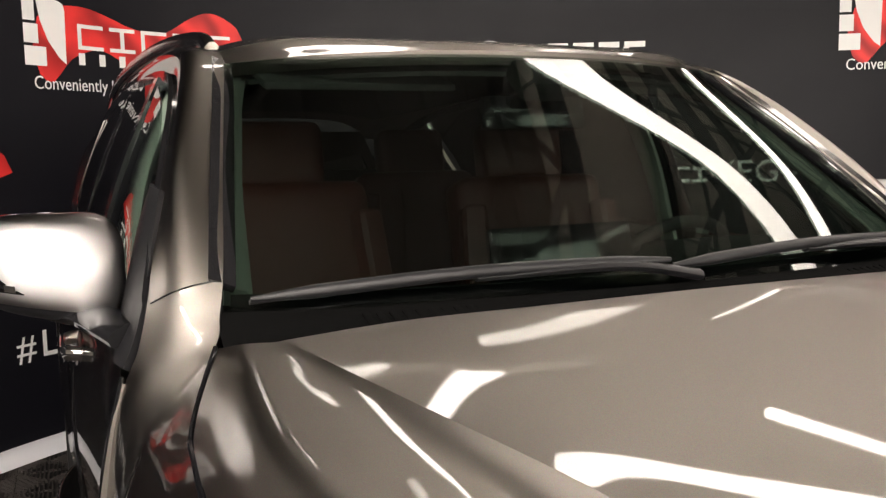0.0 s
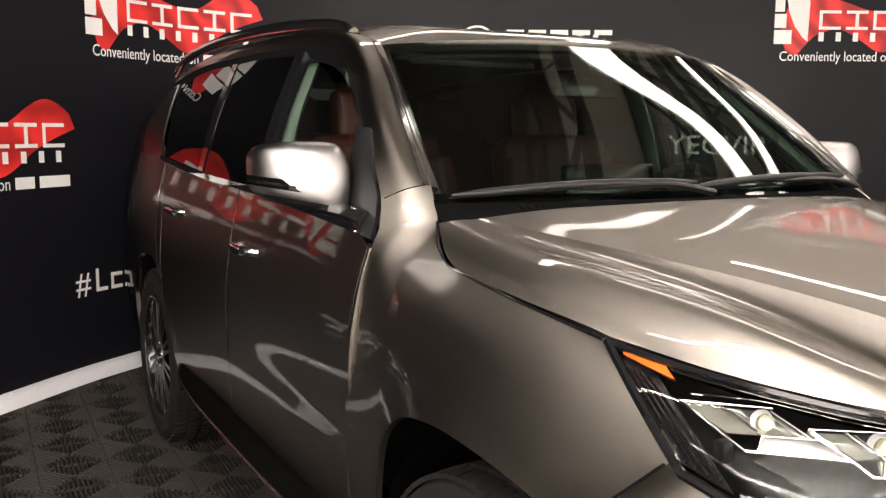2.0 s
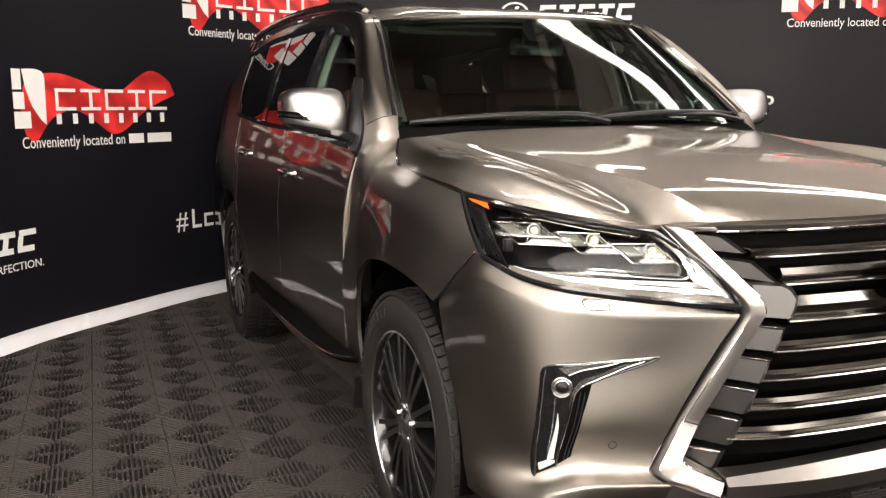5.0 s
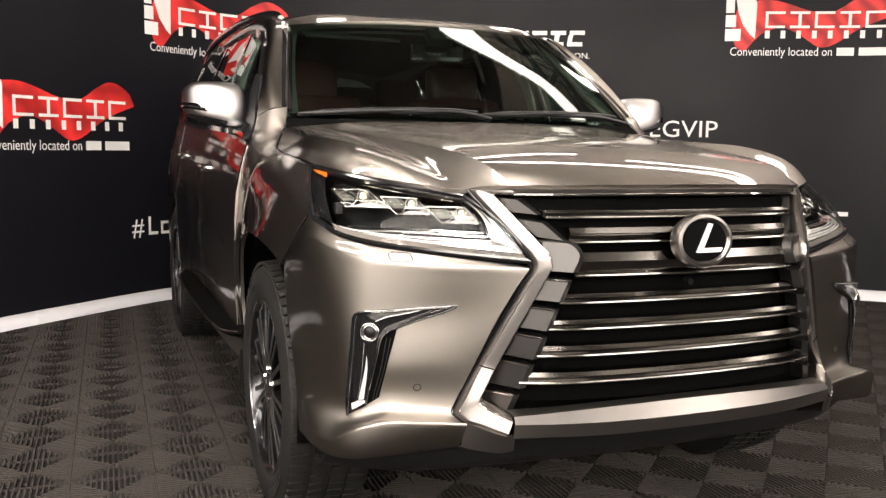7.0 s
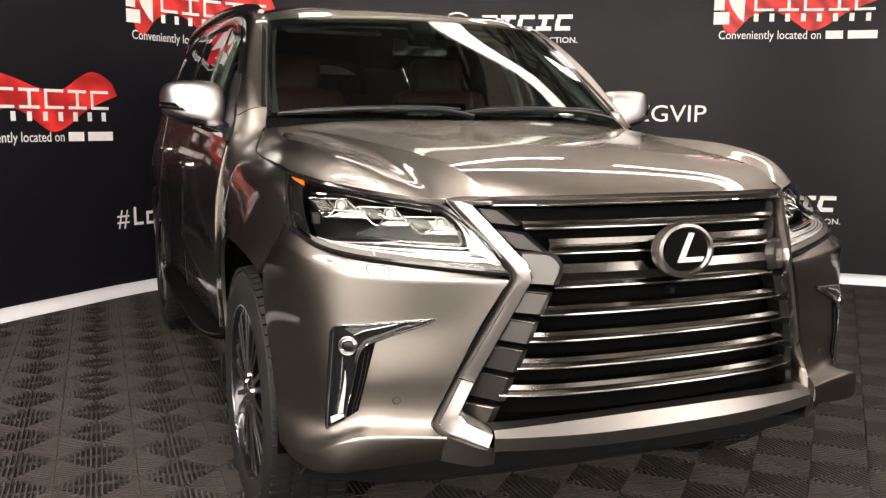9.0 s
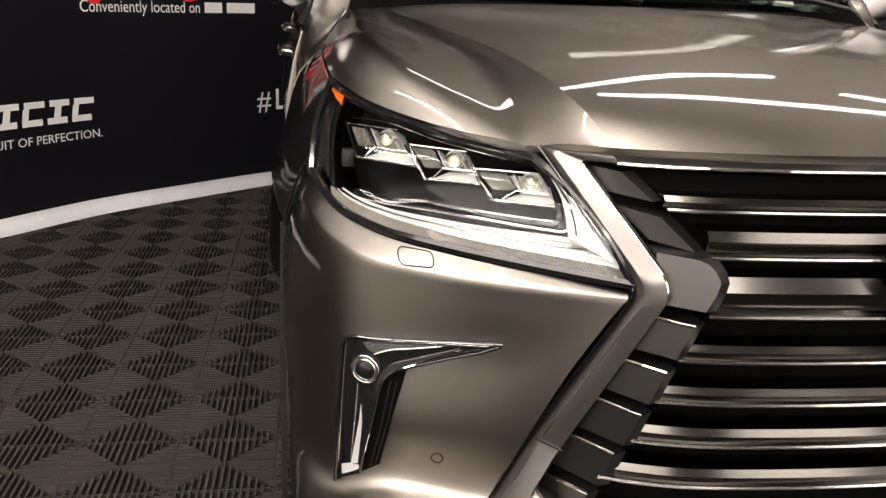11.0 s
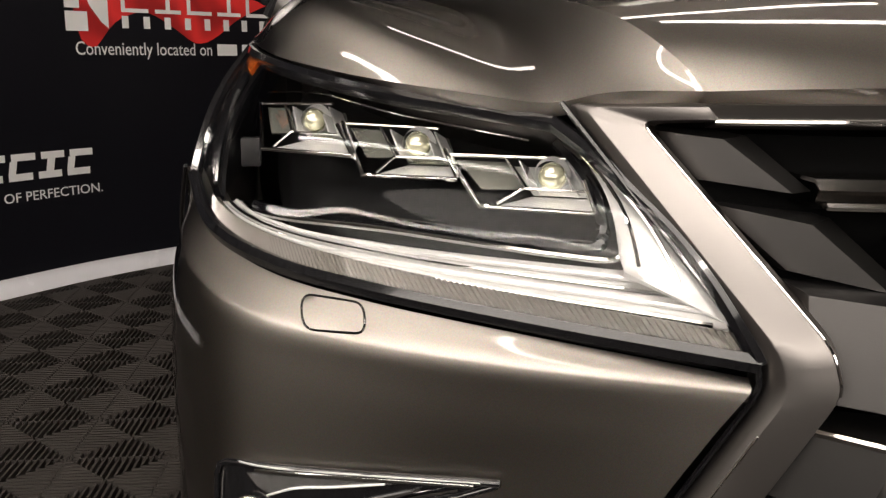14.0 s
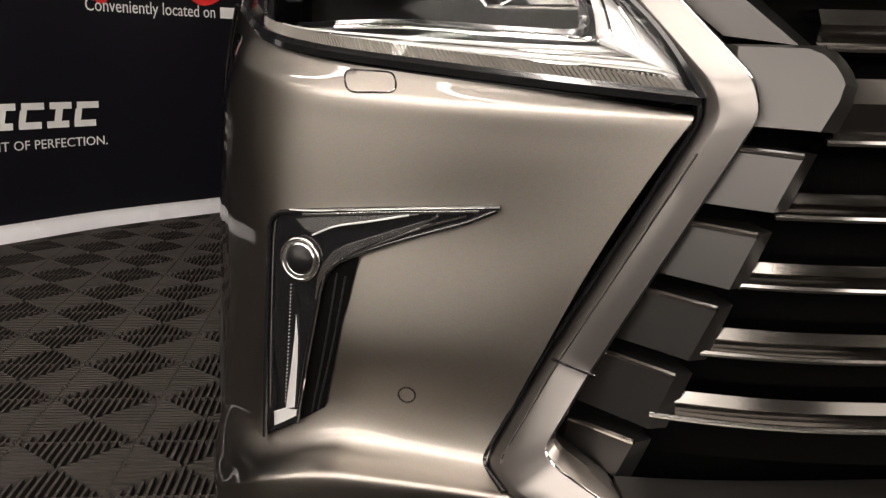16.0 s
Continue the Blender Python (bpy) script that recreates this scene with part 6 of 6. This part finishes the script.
for sd in (-1, 1):
    hl = new("headlight")
    hl.parent = car
    hl["label"] = "LED headlight with three projector modules and a silver light guide"
    hsheet("cover", 0.0, 1.0, 0.015, 0.985, 0.0, sd, LENS, hl, "clear lamp cover", 60, 24, 0.002)
    hsheet("housing", 0.0, 1.0, 0.02, 0.98, 0.11, sd, LAMPBLACK, hl, "black lamp housing", 50, 20)
    # rim: black gasket all round
    for pts in ([(0.0, 0.005), (0.3, 0.005), (0.7, 0.005), (1.0, 0.005)], [(0, 0.99), (0.4, 0.99), (0.7, 0.99), (1.0, 0.99)], [(0.0, 0.0), (0.0, 0.5), (0.0, 1.0)], [(1.0, 0.0), (1.0, 0.5), (1.0, 1.0)]):
        hline("gasket", pts, 0.002, 0.0075, sd, GLOSSBLACK, hl)
    hsheet("upper_mask", 0.05, 1.0, lambda u: 0.955 - 0.03 * u, 0.985, 0.012, sd, GLOSSBLACK, hl, "black upper mask", 40, 4, d1=0.006)
    hsheet("outer_mask", 0.86, 1.0, 0.10, 0.96, 0.02, sd, LAMPBLACK, hl, "", 12, 12)
    for k in range(4):
        hline("outer_rib", [(0.875 + 0.028 * k, 0.14), (0.885 + 0.028 * k, 0.5), (0.90 + 0.025 * k, 0.80)], 0.014, 0.003, sd, GLOSSBLACK, hl)
    # amber reflector near the outer tip
    hsheet("amber_reflector", 0.80, 0.955, lambda u: 0.86 + 0.06 * (u - 0.8) / 0.155, lambda u: 0.955, 0.002, sd, AMBER, hl, "amber reflector", 14, 4)
    # turn strip with ribs
    hsheet("turn_strip", 0.010, 0.83, 0.03, 0.115, 0.010, sd, TURN, hl, "ribbed turn-signal strip", 60, 4)
    bm = bmesh.new()
    for k in range(110):
        u = 0.014 + 0.81 * k / 109
        p, q = hpt(u, 0.035, 0.006) * (sd, 1, 1), hpt(u + 0.004, 0.11, 0.006) * (sd, 1, 1)
        m = Matrix.Translation(Vector((p + q) / 2)) @ Vector(q - p).to_track_quat("Z", "Y").to_matrix().to_4x4()
        box_bm(bm, (0.0030, 0.0030, float(np.linalg.norm(q - p))), m)
    part("turn_ribs", bm, TURN, hl, "clear lens ribs", smooth=False)
    # silver light guide, an arrowhead towards the grille
    hsheet("light_guide", 0.015, 0.84, lambda u: 0.125 - 0.05 * u, lambda u: 0.345 - 0.26 * u, 0.012, sd, LAMPWHITE, hl, "bright silver light guide", 60, 8, d1=0.045)
    hsheet("guide_head", 0.004, 0.094, lambda u: 0.13 + 1.6 * u, lambda u: 1.0 - 6.9 * u, 0.012, sd, LAMPWHITE, hl, "bright silver arrowhead", 16, 30, d1=0.030)
    for v0, v1, w, m in ((0.128, 0.085, 0.0020, CHROME), (0.185, 0.105, 0.0022, LAMPCLEAR), (0.235, 0.120, 0.0018, CHROME), (0.29, 0.135, 0.0022, LAMPCLEAR)):
        d_ = 0.012 + 0.030 * (v0 - 0.125) / 0.2
        hline("guide_line", [(0.03, v0), (0.3, v0 + (v1 - v0) * 0.36), (0.6, v0 + (v1 - v0) * 0.73), (0.82, v1)], d_ - 0.002, w, sd, m, hl)
    for a in (0.012, 0.040, 0.075):
        hline("head_line", [(0.006 + a * 0.1, 0.92), (a * 0.5 + 0.004, 0.6), (a, 0.24 + a)], 0.015, 0.0016, sd, CHROME, hl)
    # bright rim of the dark bowl
    hline("bowl_line", [(0.76, 0.155), (0.41, 0.295), (0.16, 0.335), (0.108, 0.350), (0.088, 0.39), (0.066, 0.52), (0.036, 0.74), (0.014, 0.98)], 0.043, 0.0026, sd, CHROME, hl)
    hline("bowl_lip", [(0.77, 0.18), (0.41, 0.33), (0.18, 0.375), (0.126, 0.392), (0.108, 0.43), (0.086, 0.55), (0.056, 0.76), (0.034, 0.98)], 0.050, 0.0055, sd, GLOSSBLACK, hl)
    hline("bowl_trace", [(0.74, 0.215), (0.41, 0.365), (0.20, 0.41), (0.12, 0.435)], 0.056, 0.0012, sd, CHROME, hl)
    # three stepped modules, corners from the outer top round to the outer bottom
    for k, quad in enumerate((((0.845, 0.70), (0.55, 0.90), (0.46, 0.62), (0.73, 0.48)), ((0.50, 0.80), (0.29, 0.92), (0.27, 0.62), (0.44, 0.53)), ((0.28, 0.76), (0.045, 0.88), (0.09, 0.56), (0.25, 0.50)))):
        mod = new("led_module")
        mod.parent = hl
        qa = [np.array(q) for q in quad]

        def mp(a, b, d):
            """a: from the outer to the inner end, b: from the top down, d behind the cover."""
            u, v = (qa[0] * (1 - a) + qa[1] * a) * (1 - b) + (qa[3] * (1 - a) + qa[2] * a) * b
            return hpt(u, v, d) * (sd, 1, 1)

        def frame_line(nm, pts, w, m, label=""):
            fv, ff = [], []
            for p, q in zip(pts, pts[1:]):
                tv_, tf_ = tube_data([p, (p + q) / 2, q], w, 6, up=(0.1, 1, 0.2))
                base_i = len(fv)
                fv += tv_
                ff += [tuple(i + base_i for i in r) for r in tf_]
            return link_mesh(nm, fv, ff, m, mod, label, sharp=60)

        frame_line("module_frame", [mp(0, 0, 0.048), mp(0, 1, 0.046), mp(1, 1, 0.046), mp(1, 0.45, 0.047)], 0.0024, CHROME, "chrome module frame")
        frame_line("module_brow", [mp(0, 0, 0.050), mp(1, 0, 0.050)], 0.0016, CHROME)
        # outer clear wedge, projector cell, lower mirror shelf, black side
        prism("wedge_lens", [mp(0.04, 0.05, 0.056), mp(0.40, 0.05, 0.058), mp(0.46, 0.58, 0.058), mp(0.10, 0.62, 0.056)], (0, 0.006, -0.002), LAMPCELL, mod, "clear wedge lens")
        prism("cell", [mp(0.42, 0.04, 0.072), mp(0.98, 0.04, 0.072), mp(0.98, 0.60, 0.070), mp(0.48, 0.60, 0.070)], (0, 0.006, 0), LAMPSILVER if k == 2 else LAMPCELL, mod)
        prism("shelf", [mp(0.46, 0.60, 0.074), mp(0.99, 0.60, 0.074), mp(1.0, 0.96, 0.048), mp(0.16, 0.96, 0.048)], (0, 0.003, -0.003), LAMPSILVER, mod, "silver mirror shelf")
        frame_line("cell_edge", [mp(0.42, 0.02, 0.050), mp(0.47, 0.60, 0.050), mp(0.18, 0.93, 0.047)], 0.0013, CHROME)
        frame_line("cell_edge", [mp(0.47, 0.60, 0.052), mp(0.98, 0.60, 0.052)], 0.0012, CHROME)
        for a in (0.52, 0.86, 0.95):
            prism("blade", [mp(a, 0.05, 0.052), mp(a + 0.01, 0.05, 0.070), mp(a + 0.02, 0.56, 0.070), mp(a + 0.01, 0.56, 0.052)], (sd * 0.0015, 0, 0), LAMPCLEAR if a < 0.9 else LAMPSILVER, mod)
        c = mp(0.72, 0.30, 0.058)
        bm = bmesh.new()
        bmesh.ops.create_uvsphere(bm, u_segments=24, v_segments=14, radius=0.0125, matrix=Matrix.Translation(Vector(c)))
        part("projector", bm, BULB, mod, "glass projector")
        bm = bmesh.new()
        bmesh.ops.create_cone(bm, cap_ends=False, segments=24, radius1=0.0165, radius2=0.0135, depth=0.012, matrix=Matrix.Translation(Vector(c) + Vector((0, 0.005, 0))) @ pose(0, 0, 0, 90, 0, sd * 25))
        part("projector_collar", bm, LAMPSILVER, mod)
    hline("mask_line", [(0.78, 0.80), (0.55, 0.93), (0.37, 0.935), (0.11, 0.92)], 0.035, 0.0010, sd, CHROME, hl)
    box("led_board", (0.02, 0.02, 0.03), Matrix.Translation(Vector(hpt(0.80, 0.42, 0.05) * (sd, 1, 1))), PLASTIC, hl, 0.002)


# ---- wheels ----
def wheel(x, y, sd):
    """sd: the side on which the wheel's face looks outwards."""
    w = new("wheel")
    w.parent = car
    w.matrix_local = pose(x, y, 0.402) @ pose(0, 0, 0, 0, 0, 0 if sd > 0 else 180)
    R = 0.402
    prof = [(-0.12, 0.27), (-0.135, 0.30), (-0.138, 0.345), (-0.125, 0.383), (-0.10, 0.397), (-0.05, R), (0.05, R), (0.10, 0.397), (0.125, 0.383), (0.138, 0.345), (0.136, 0.31), (0.128, 0.288), (0.118, 0.278)]
    v, f = lathe(prof, 96)
    tyre = link_mesh("tyre", v, f, RUBBER, w, "black road tyre", sharp=40)
    bm = bmesh.new()
    for k in range(72):
        a = 2 * math.pi * k / 72
        for xx, wid in ((0.098, 0.052), (0.040, 0.040), (-0.018, 0.045), (-0.075, 0.05)):
            m = Matrix.Rotation(a + xx * 0.4, 4, "X") @ pose(xx, 0, R + 0.002 if abs(xx) < 0.09 else R - 0.003, 0, 6 if xx > 0.09 else 0, 8 if xx > 0 else -8)
            box_bm(bm, (wid, 0.0265, 0.010), m)
    part("tread", bm, RUBBER, tyre, smooth=False)
    for k in range(6):
        for off in (0.35, 3.5):
            box("sidewall_mark", (0.003, 0.026, 0.030), Matrix.Rotation(off + 0.11 * k, 4, "X") @ pose(0.1375, 0, 0.342), RUBBER, tyre, 0.0)
    prof = [(0.118, 0.280), (0.126, 0.283), (0.128, 0.276), (0.118, 0.268), (0.09, 0.262), (0.0, 0.250), (-0.10, 0.262), (-0.12, 0.278)]
    v, f = lathe(prof, 72)
    rim = link_mesh("rim", v, f, RIMDARK, w, "dark alloy rim with machined spokes", sharp=30)
    v, f = lathe([(0.1195, 0.2795), (0.1285, 0.2825), (0.1290, 0.2765), (0.1200, 0.2700)], 72)
    link_mesh("rim_lip", v, f, RIMFACE, rim, "machined lip", sharp=30)
    v, f = lathe([(0.0, 0.252), (-0.01, 0.10), (0.0, 0.05)], 40)
    link_mesh("brake_backing", v, f, ARCHLINER, w)
    v, f = lathe([(0.005, 0.175), (0.012, 0.175), (0.012, 0.09), (0.005, 0.09)], 48)
    link_mesh("brake_disc", v, f, RIMFACE, w, "steel brake disc")
    # ten pairs of thin spokes, machined face over dark sides
    for k in range(10):
        a = 2 * math.pi * k / 10 + 0.1
        for s in (-1, 1):
            m = Matrix.Rotation(a, 4, "X")
            r0, r1 = 0.055, 0.272
            t0, t1 = 0.012 * s, 0.030 * s
            for nm, hw, x0, x1, mm in (("spoke", 0.0085, 0.055, 0.112, RIMDARK), ("spoke_face", 0.0078, 0.111, 0.1145, RIMSATIN)):
                pv = []
                for (r, t, dx, q) in ((r0, t0, 0.000, 1.3), (r0 + 0.06, t0 * 1.2, 0.004, 1.0), (r1, t1, -0.002, 1.0)):
                    for xx in (x0, x1):
                        for e in (-1, 1):
                            p = m @ Vector((xx + dx, t + e * hw * q, r))
                            pv.append(tuple(p))
                fc = []
                for b in (0, 4):
                    fc += [(b, b + 1, b + 5, b + 4), (b + 2, b + 6, b + 7, b + 3), (b, b + 4, b + 6, b + 2), (b + 1, b + 3, b + 7, b + 5)]
                fc += [(0, 2, 3, 1), (8, 9, 11, 10)]
                link_mesh(nm, pv, fc, mm, rim, sharp=25)
    v, f = lathe([(0.06, 0.075), (0.108, 0.072), (0.116, 0.060), (0.112, 0.042), (0.118, 0.034), (0.124, 0.020), (0.125, 0.0)], 40)
    link_mesh("hub_cap", v, f, RIMFACE, w, "silver hub cap", sharp=30)
    for k in range(5):
        a = 2 * math.pi * k / 5
        bm = bmesh.new()
        bmesh.ops.create_cone(bm, cap_ends=True, segments=6, radius1=0.010, radius2=0.009, depth=0.02, matrix=Matrix.Rotation(a, 4, "X") @ pose(0.112, 0, 0.053, 0, 90, 0))
        part("wheel_nut", bm, CHROME, w, smooth=False)
    return w


for yy in (0.988, 3.825):
    for sd in (-1, 1):
        wheel(sd * 0.812, yy, sd)

# ---- door mirrors ----
for sd in (-1, 1):
    mir = new("door_mirror")
    mir.parent = car
    mir["label"] = "silver door mirror with a black foot"
    C = np.array([0.982, 1.735, 1.335])

    def on_shell(th, ph, rx, ry, rz):
        """A point of the boxy shell, th round it from the outer end, ph up from its middle."""
        bend = lambda c, e: math.copysign(abs(c) ** e, c)
        cp, sp = bend(math.cos(ph), 0.50), bend(math.sin(ph), 0.56)
        x, y, z = rx * cp * bend(math.cos(th), 0.50), ry * cp * bend(math.sin(th), 0.50), rz * sp
        y *= 1.0 if y < 0 else 0.75
        # lower at the outer end, swept back, the upper edge leaning back
        z *= 1.0 - 0.17 * (x / rx)
        y += 0.055 * (x / rx) ** 2 * (1 if x > 0 else 0.35) + 0.018 * max(0.0, z / rz)
        return (sd * (C[0] + x), C[1] + y, C[2] + z + 0.012 * (x / rx))

    def shell(rx, ry, rz, z_lo, z_hi, nu=60, nv=30):
        return np.array([[on_shell(2 * math.pi * i / nu, z_lo + (z_hi - z_lo) * j / (nv - 1), rx, ry, rz) for i in range(nu + 1)] for j in range(nv)])

    v, f = slab(shell(0.114, 0.080, 0.080, -0.62, math.pi / 2 - 0.01), 0.004, (0, 1, 0))
    cap = link_mesh("mirror_cap", v, f, MIRRORCAP, mir, "silver mirror cap", sharp=60)
    v, f = slab(shell(0.112, 0.078, 0.079, -math.pi / 2 + 0.01, -0.60), 0.004, (0, 1, 0))
    link_mesh("mirror_base", v, f, PLASTIC, mir, "black lower shell", sharp=60)
    box("mirror_glass", (0.15, 0.004, 0.105), pose(sd * C[0], C[1] + 0.056, C[2]), CHROME, mir, 0.002, "mirror glass")
    foot = spline(side_pts([(0.868, 1.600, 1.235), (0.895, 1.640, 1.248), (0.925, 1.690, 1.256), (0.97, 1.72, 1.262)], sd), 10)
    tube("mirror_foot", foot, 0.030, GLOSSBLACK, mir, 10, (1.3, 0.6), taper=np.linspace(1.25, 0.95, 10))
    # signal slot at the outer lower corner, pointed at its inner end
    for nm, lo, hi, end, grow, m, label in (("signal_recess", -0.30, -0.035, -1.48, 0.005, ARCHLINER, "dark signal slot"), ("turn_signal", -0.205, -0.12, -1.36, 0.0065, GLOSSBLACK, "clear turn-signal strip")):
        g = []
        for j in range(6):
            row = []
            for th in np.linspace(0.20, end, 28):
                top = hi + (lo + 0.02 - hi) * max(0.0, (th + 1.15) / (end + 1.15)) ** 1.3 if th < -1.15 else hi
                row.append(on_shell(th, lo + (top - lo) * j / 5, 0.114 + grow, 0.080 + grow, 0.080))
            g.append(row)
        v, f = slab(np.array(g), 0.003, (-sd * 0.5, 1, 0))
        link_mesh(nm, v, f, m, mir, label, sharp=50)
    g = np.array([[on_shell(th, ph, 0.1215, 0.0875, 0.080) for th in np.linspace(-1.30, -1.42, 6)] for ph in np.linspace(-0.27, -0.14, 5)])
    v, f = slab(g, 0.003, (0, 1, 0))
    link_mesh("signal_reflector", v, f, CHROME, mir, "bright reflector", sharp=50)

# ---- cabin ----
def seat(x, y, parent_name="front_seat"):
    s = tagged(new(parent_name), "saddle-brown leather car seat with headrest", "seat", "car seats")
    s.parent = car
    s.matrix_local = pose(x, y, 0)
    bm = bmesh.new()
    box_bm(bm, (0.52, 0.52, 0.16), pose(0, 0, 0.80), 0.06, 4)
    part("cushion", bm, LEATHER, s)
    bm = bmesh.new()
    box_bm(bm, (0.50, 0.16, 0.62), pose(0, 0.30, 1.12, -14, 0, 0), 0.06, 4)
    for e in (-1, 1):
        box_bm(bm, (0.08, 0.14, 0.5), pose(e * 0.23, 0.24, 1.10, -14, 0, e * 18), 0.03, 3)
    part("backrest", bm, LEATHER, s)
    bm = bmesh.new()
    box_bm(bm, (0.28, 0.11, 0.19), pose(0, 0.40, 1.50, -10, 0, 0), 0.045, 4)
    part("headrest", bm, LEATHER, s)
    for e in (-0.06, 0.06):
        tube("headrest_post", [(e, 0.385, 1.36), (e, 0.395, 1.45)], 0.006, CHROME, s, 6, up=(1, 0, 0))
    return s


for x in (-0.39, 0.39):
    seat(x, 2.25)
    seat(x, 3.15, "rear_seat")
DASH = [[(0, 1.40, 1.235), (0.4, 1.43, 1.235), (0.72, 1.50, 1.23)], [(0, 1.62, 1.245), (0.4, 1.63, 1.25), (0.72, 1.66, 1.24)], [(0, 1.78, 1.225), (0.4, 1.78, 1.235), (0.74, 1.78, 1.21)], [(0, 1.84, 1.12), (0.4, 1.84, 1.12), (0.76, 1.82, 1.10)], [(0, 1.80, 0.80), (0.4, 1.80, 0.80), (0.76, 1.80, 0.80)]]
dash = sheet("dashboard", [[(-x, y, z) for x, y, z in r[:0:-1]] + r for r in DASH], 40, 24, CABIN, car, 0.02, (0, 0.4, -1), "dark dashboard")
box("centre_screen", (0.34, 0.03, 0.13), pose(0.0, 1.76, 1.285, -12, 0, 0), GLOSSBLACK, dash, 0.008, "wide dark display")
box("meter_hood", (0.36, 0.18, 0.07), pose(0.40, 1.72, 1.262, 4, 0, 0), CABIN, dash, 0.03)
# steering wheel
sw = new("steering_wheel")
sw.parent = car
sw.matrix_local = pose(0.40, 1.93, 1.17, -62, 0, 0)
ringp = [(0.185 * math.cos(a), 0.185 * math.sin(a), 0) for a in np.linspace(0, 2 * math.pi, 49)]
tube("steering_rim", ringp, 0.016, CABIN, sw, 8, up=(0, 0, 1))
box("steering_hub", (0.16, 0.12, 0.05), pose(0, 0, -0.02), CABIN, sw, 0.02)
for e in (-1, 1):
    box("steering_spoke", (0.12, 0.035, 0.02), pose(e * 0.12, 0, -0.008), SATIN, sw, 0.006)
box("steering_spoke", (0.035, 0.12, 0.02), pose(0, -0.11, -0.01), SATIN, sw, 0.006)
box("cabin_floor", (1.6, 3.2, 0.05), pose(0, 3.2, 0.55), CABIN, car, 0.01)
box("centre_console", (0.30, 0.95, 0.35), pose(0, 2.15, 0.85), CABIN, car, 0.04)
box("cabin_rear_wall", (1.36, 0.05, 0.75), pose(0, 4.45, 1.05), CABIN, car, 0.01)
for sd in (-1, 1):
    box("door_card", (0.04, 2.6, 0.60), pose(sd * 0.84, 2.9, 0.92), CABIN, car, 0.015)
    trim = [(0.728, 1.55, 1.285), (0.683, 1.775, 1.455), (0.634, 1.985, 1.605), (0.595, 2.13, 1.68)]
    tube("pillar_trim", spline(side_pts(trim, sd), 20), 0.026, PILLARTRIM, car, 8, (1.0, 0.7), taper=np.interp(np.arange(20), [0, 6, 13, 19], [1.3, 1.0, 1.0, 1.2]), label="pale A-pillar trim")
    tube("belt_pillar_trim", spline(side_pts([(0.825, 2.44, 1.20), (0.765, 2.46, 1.45), (0.665, 2.48, 1.69)], sd), 12), 0.05, PILLARTRIM, car, 8, (1.0, 0.45), label="pale B-pillar trim")
LINER = [[(0, 1.90, 1.675), (0.3, 1.92, 1.672), (0.58, 2.04, 1.66)], [(0, 2.6, 1.75), (0.3, 2.6, 1.745), (0.57, 2.6, 1.72)], [(0, 4.4, 1.72), (0.3, 4.4, 1.715), (0.56, 4.4, 1.68)]]
sheet("headliner", [[(-x, y, z) for x, y, z in r[:0:-1]] + r for r in LINER], 20, 20, HEADLINER, car, 0.01, (0, 0, -1), "grey headliner")
mirror = box("cabin_mirror", (0.25, 0.03, 0.075), pose(0, 1.88, 1.585, -10, 0, 0), GLOSSBLACK, car, 0.012, "black rear-view mirror")
box("sensor_pod", (0.11, 0.10, 0.05), pose(0, 1.86, 1.655, 38, 0, 0), CABIN, mirror, 0.015)
for sd in (-1, 1):
    box("sun_visor", (0.42, 0.15, 0.018), pose(sd * 0.36, 2.02, 1.665, 18, 0, 0), HEADLINER, car, 0.008)


# ---- shut lines and creases on the car's sides ----
for sd in (-1, 1):
    def on_side(pts, out=0.0):
        return spline([(sd * (side_x(y, z) + out), y, z) for y, z in pts], 40)
    for pts in ([(1.538, 1.185), (1.560, 1.02), (1.578, 0.80), (1.588, 0.43)], [(2.603, 1.25), (2.603, 0.9), (2.603, 0.43)],
                [(3.804, 1.302), (3.80, 1.15), (3.75, 1.0), (3.64, 0.87), (3.553, 0.80)]):
        tube("shut_line", on_side(pts, 0.0005), 0.0026, GLOSSBLACK, car, 6, up=(0, 0.1, 1))
        # satin tube draws the highlight that runs along the painted panel's edge
        tube("edge_highlight", on_side([(y + 0.006, z) for y, z in pts], 0.0), 0.0024, SATIN, car, 8, up=(0, 0.1, 1))
    tube("fuel_flap_line", on_side([(4.35, 0.98), (4.36, 1.12), (4.52, 1.12), (4.53, 0.98), (4.35, 0.98)], 0.0004), 0.0018, GLOSSBLACK, car, 6, up=(0, 0.1, 1)) if sd < 0 else None
    hood_side = spline(side_pts([(0.8475, 0.745, 1.1215), (0.8515, 0.90, 1.1345), (0.8525, 1.05, 1.1475), (0.8440, 1.20, 1.162), (0.8365, 1.270, 1.1675), (0.805, 1.365, 1.203), (0.776, 1.425, 1.2405)], sd), 50)
    tube("hood_gap", hood_side + np.array([0, 0, -0.001]), 0.0036, GLOSSBLACK, car, 6, up=(0, 0.1, 1))
    tube("bumper_gap", spline(side_pts([(0.901, 0.542, 0.991), (0.918, 0.600, 0.935), (0.932, 0.665, 0.875), (0.940, 0.718, 0.833)], sd), 24), 0.0028, GLOSSBLACK, car, 6, up=(0, 0.1, 1))

lay_tiles()
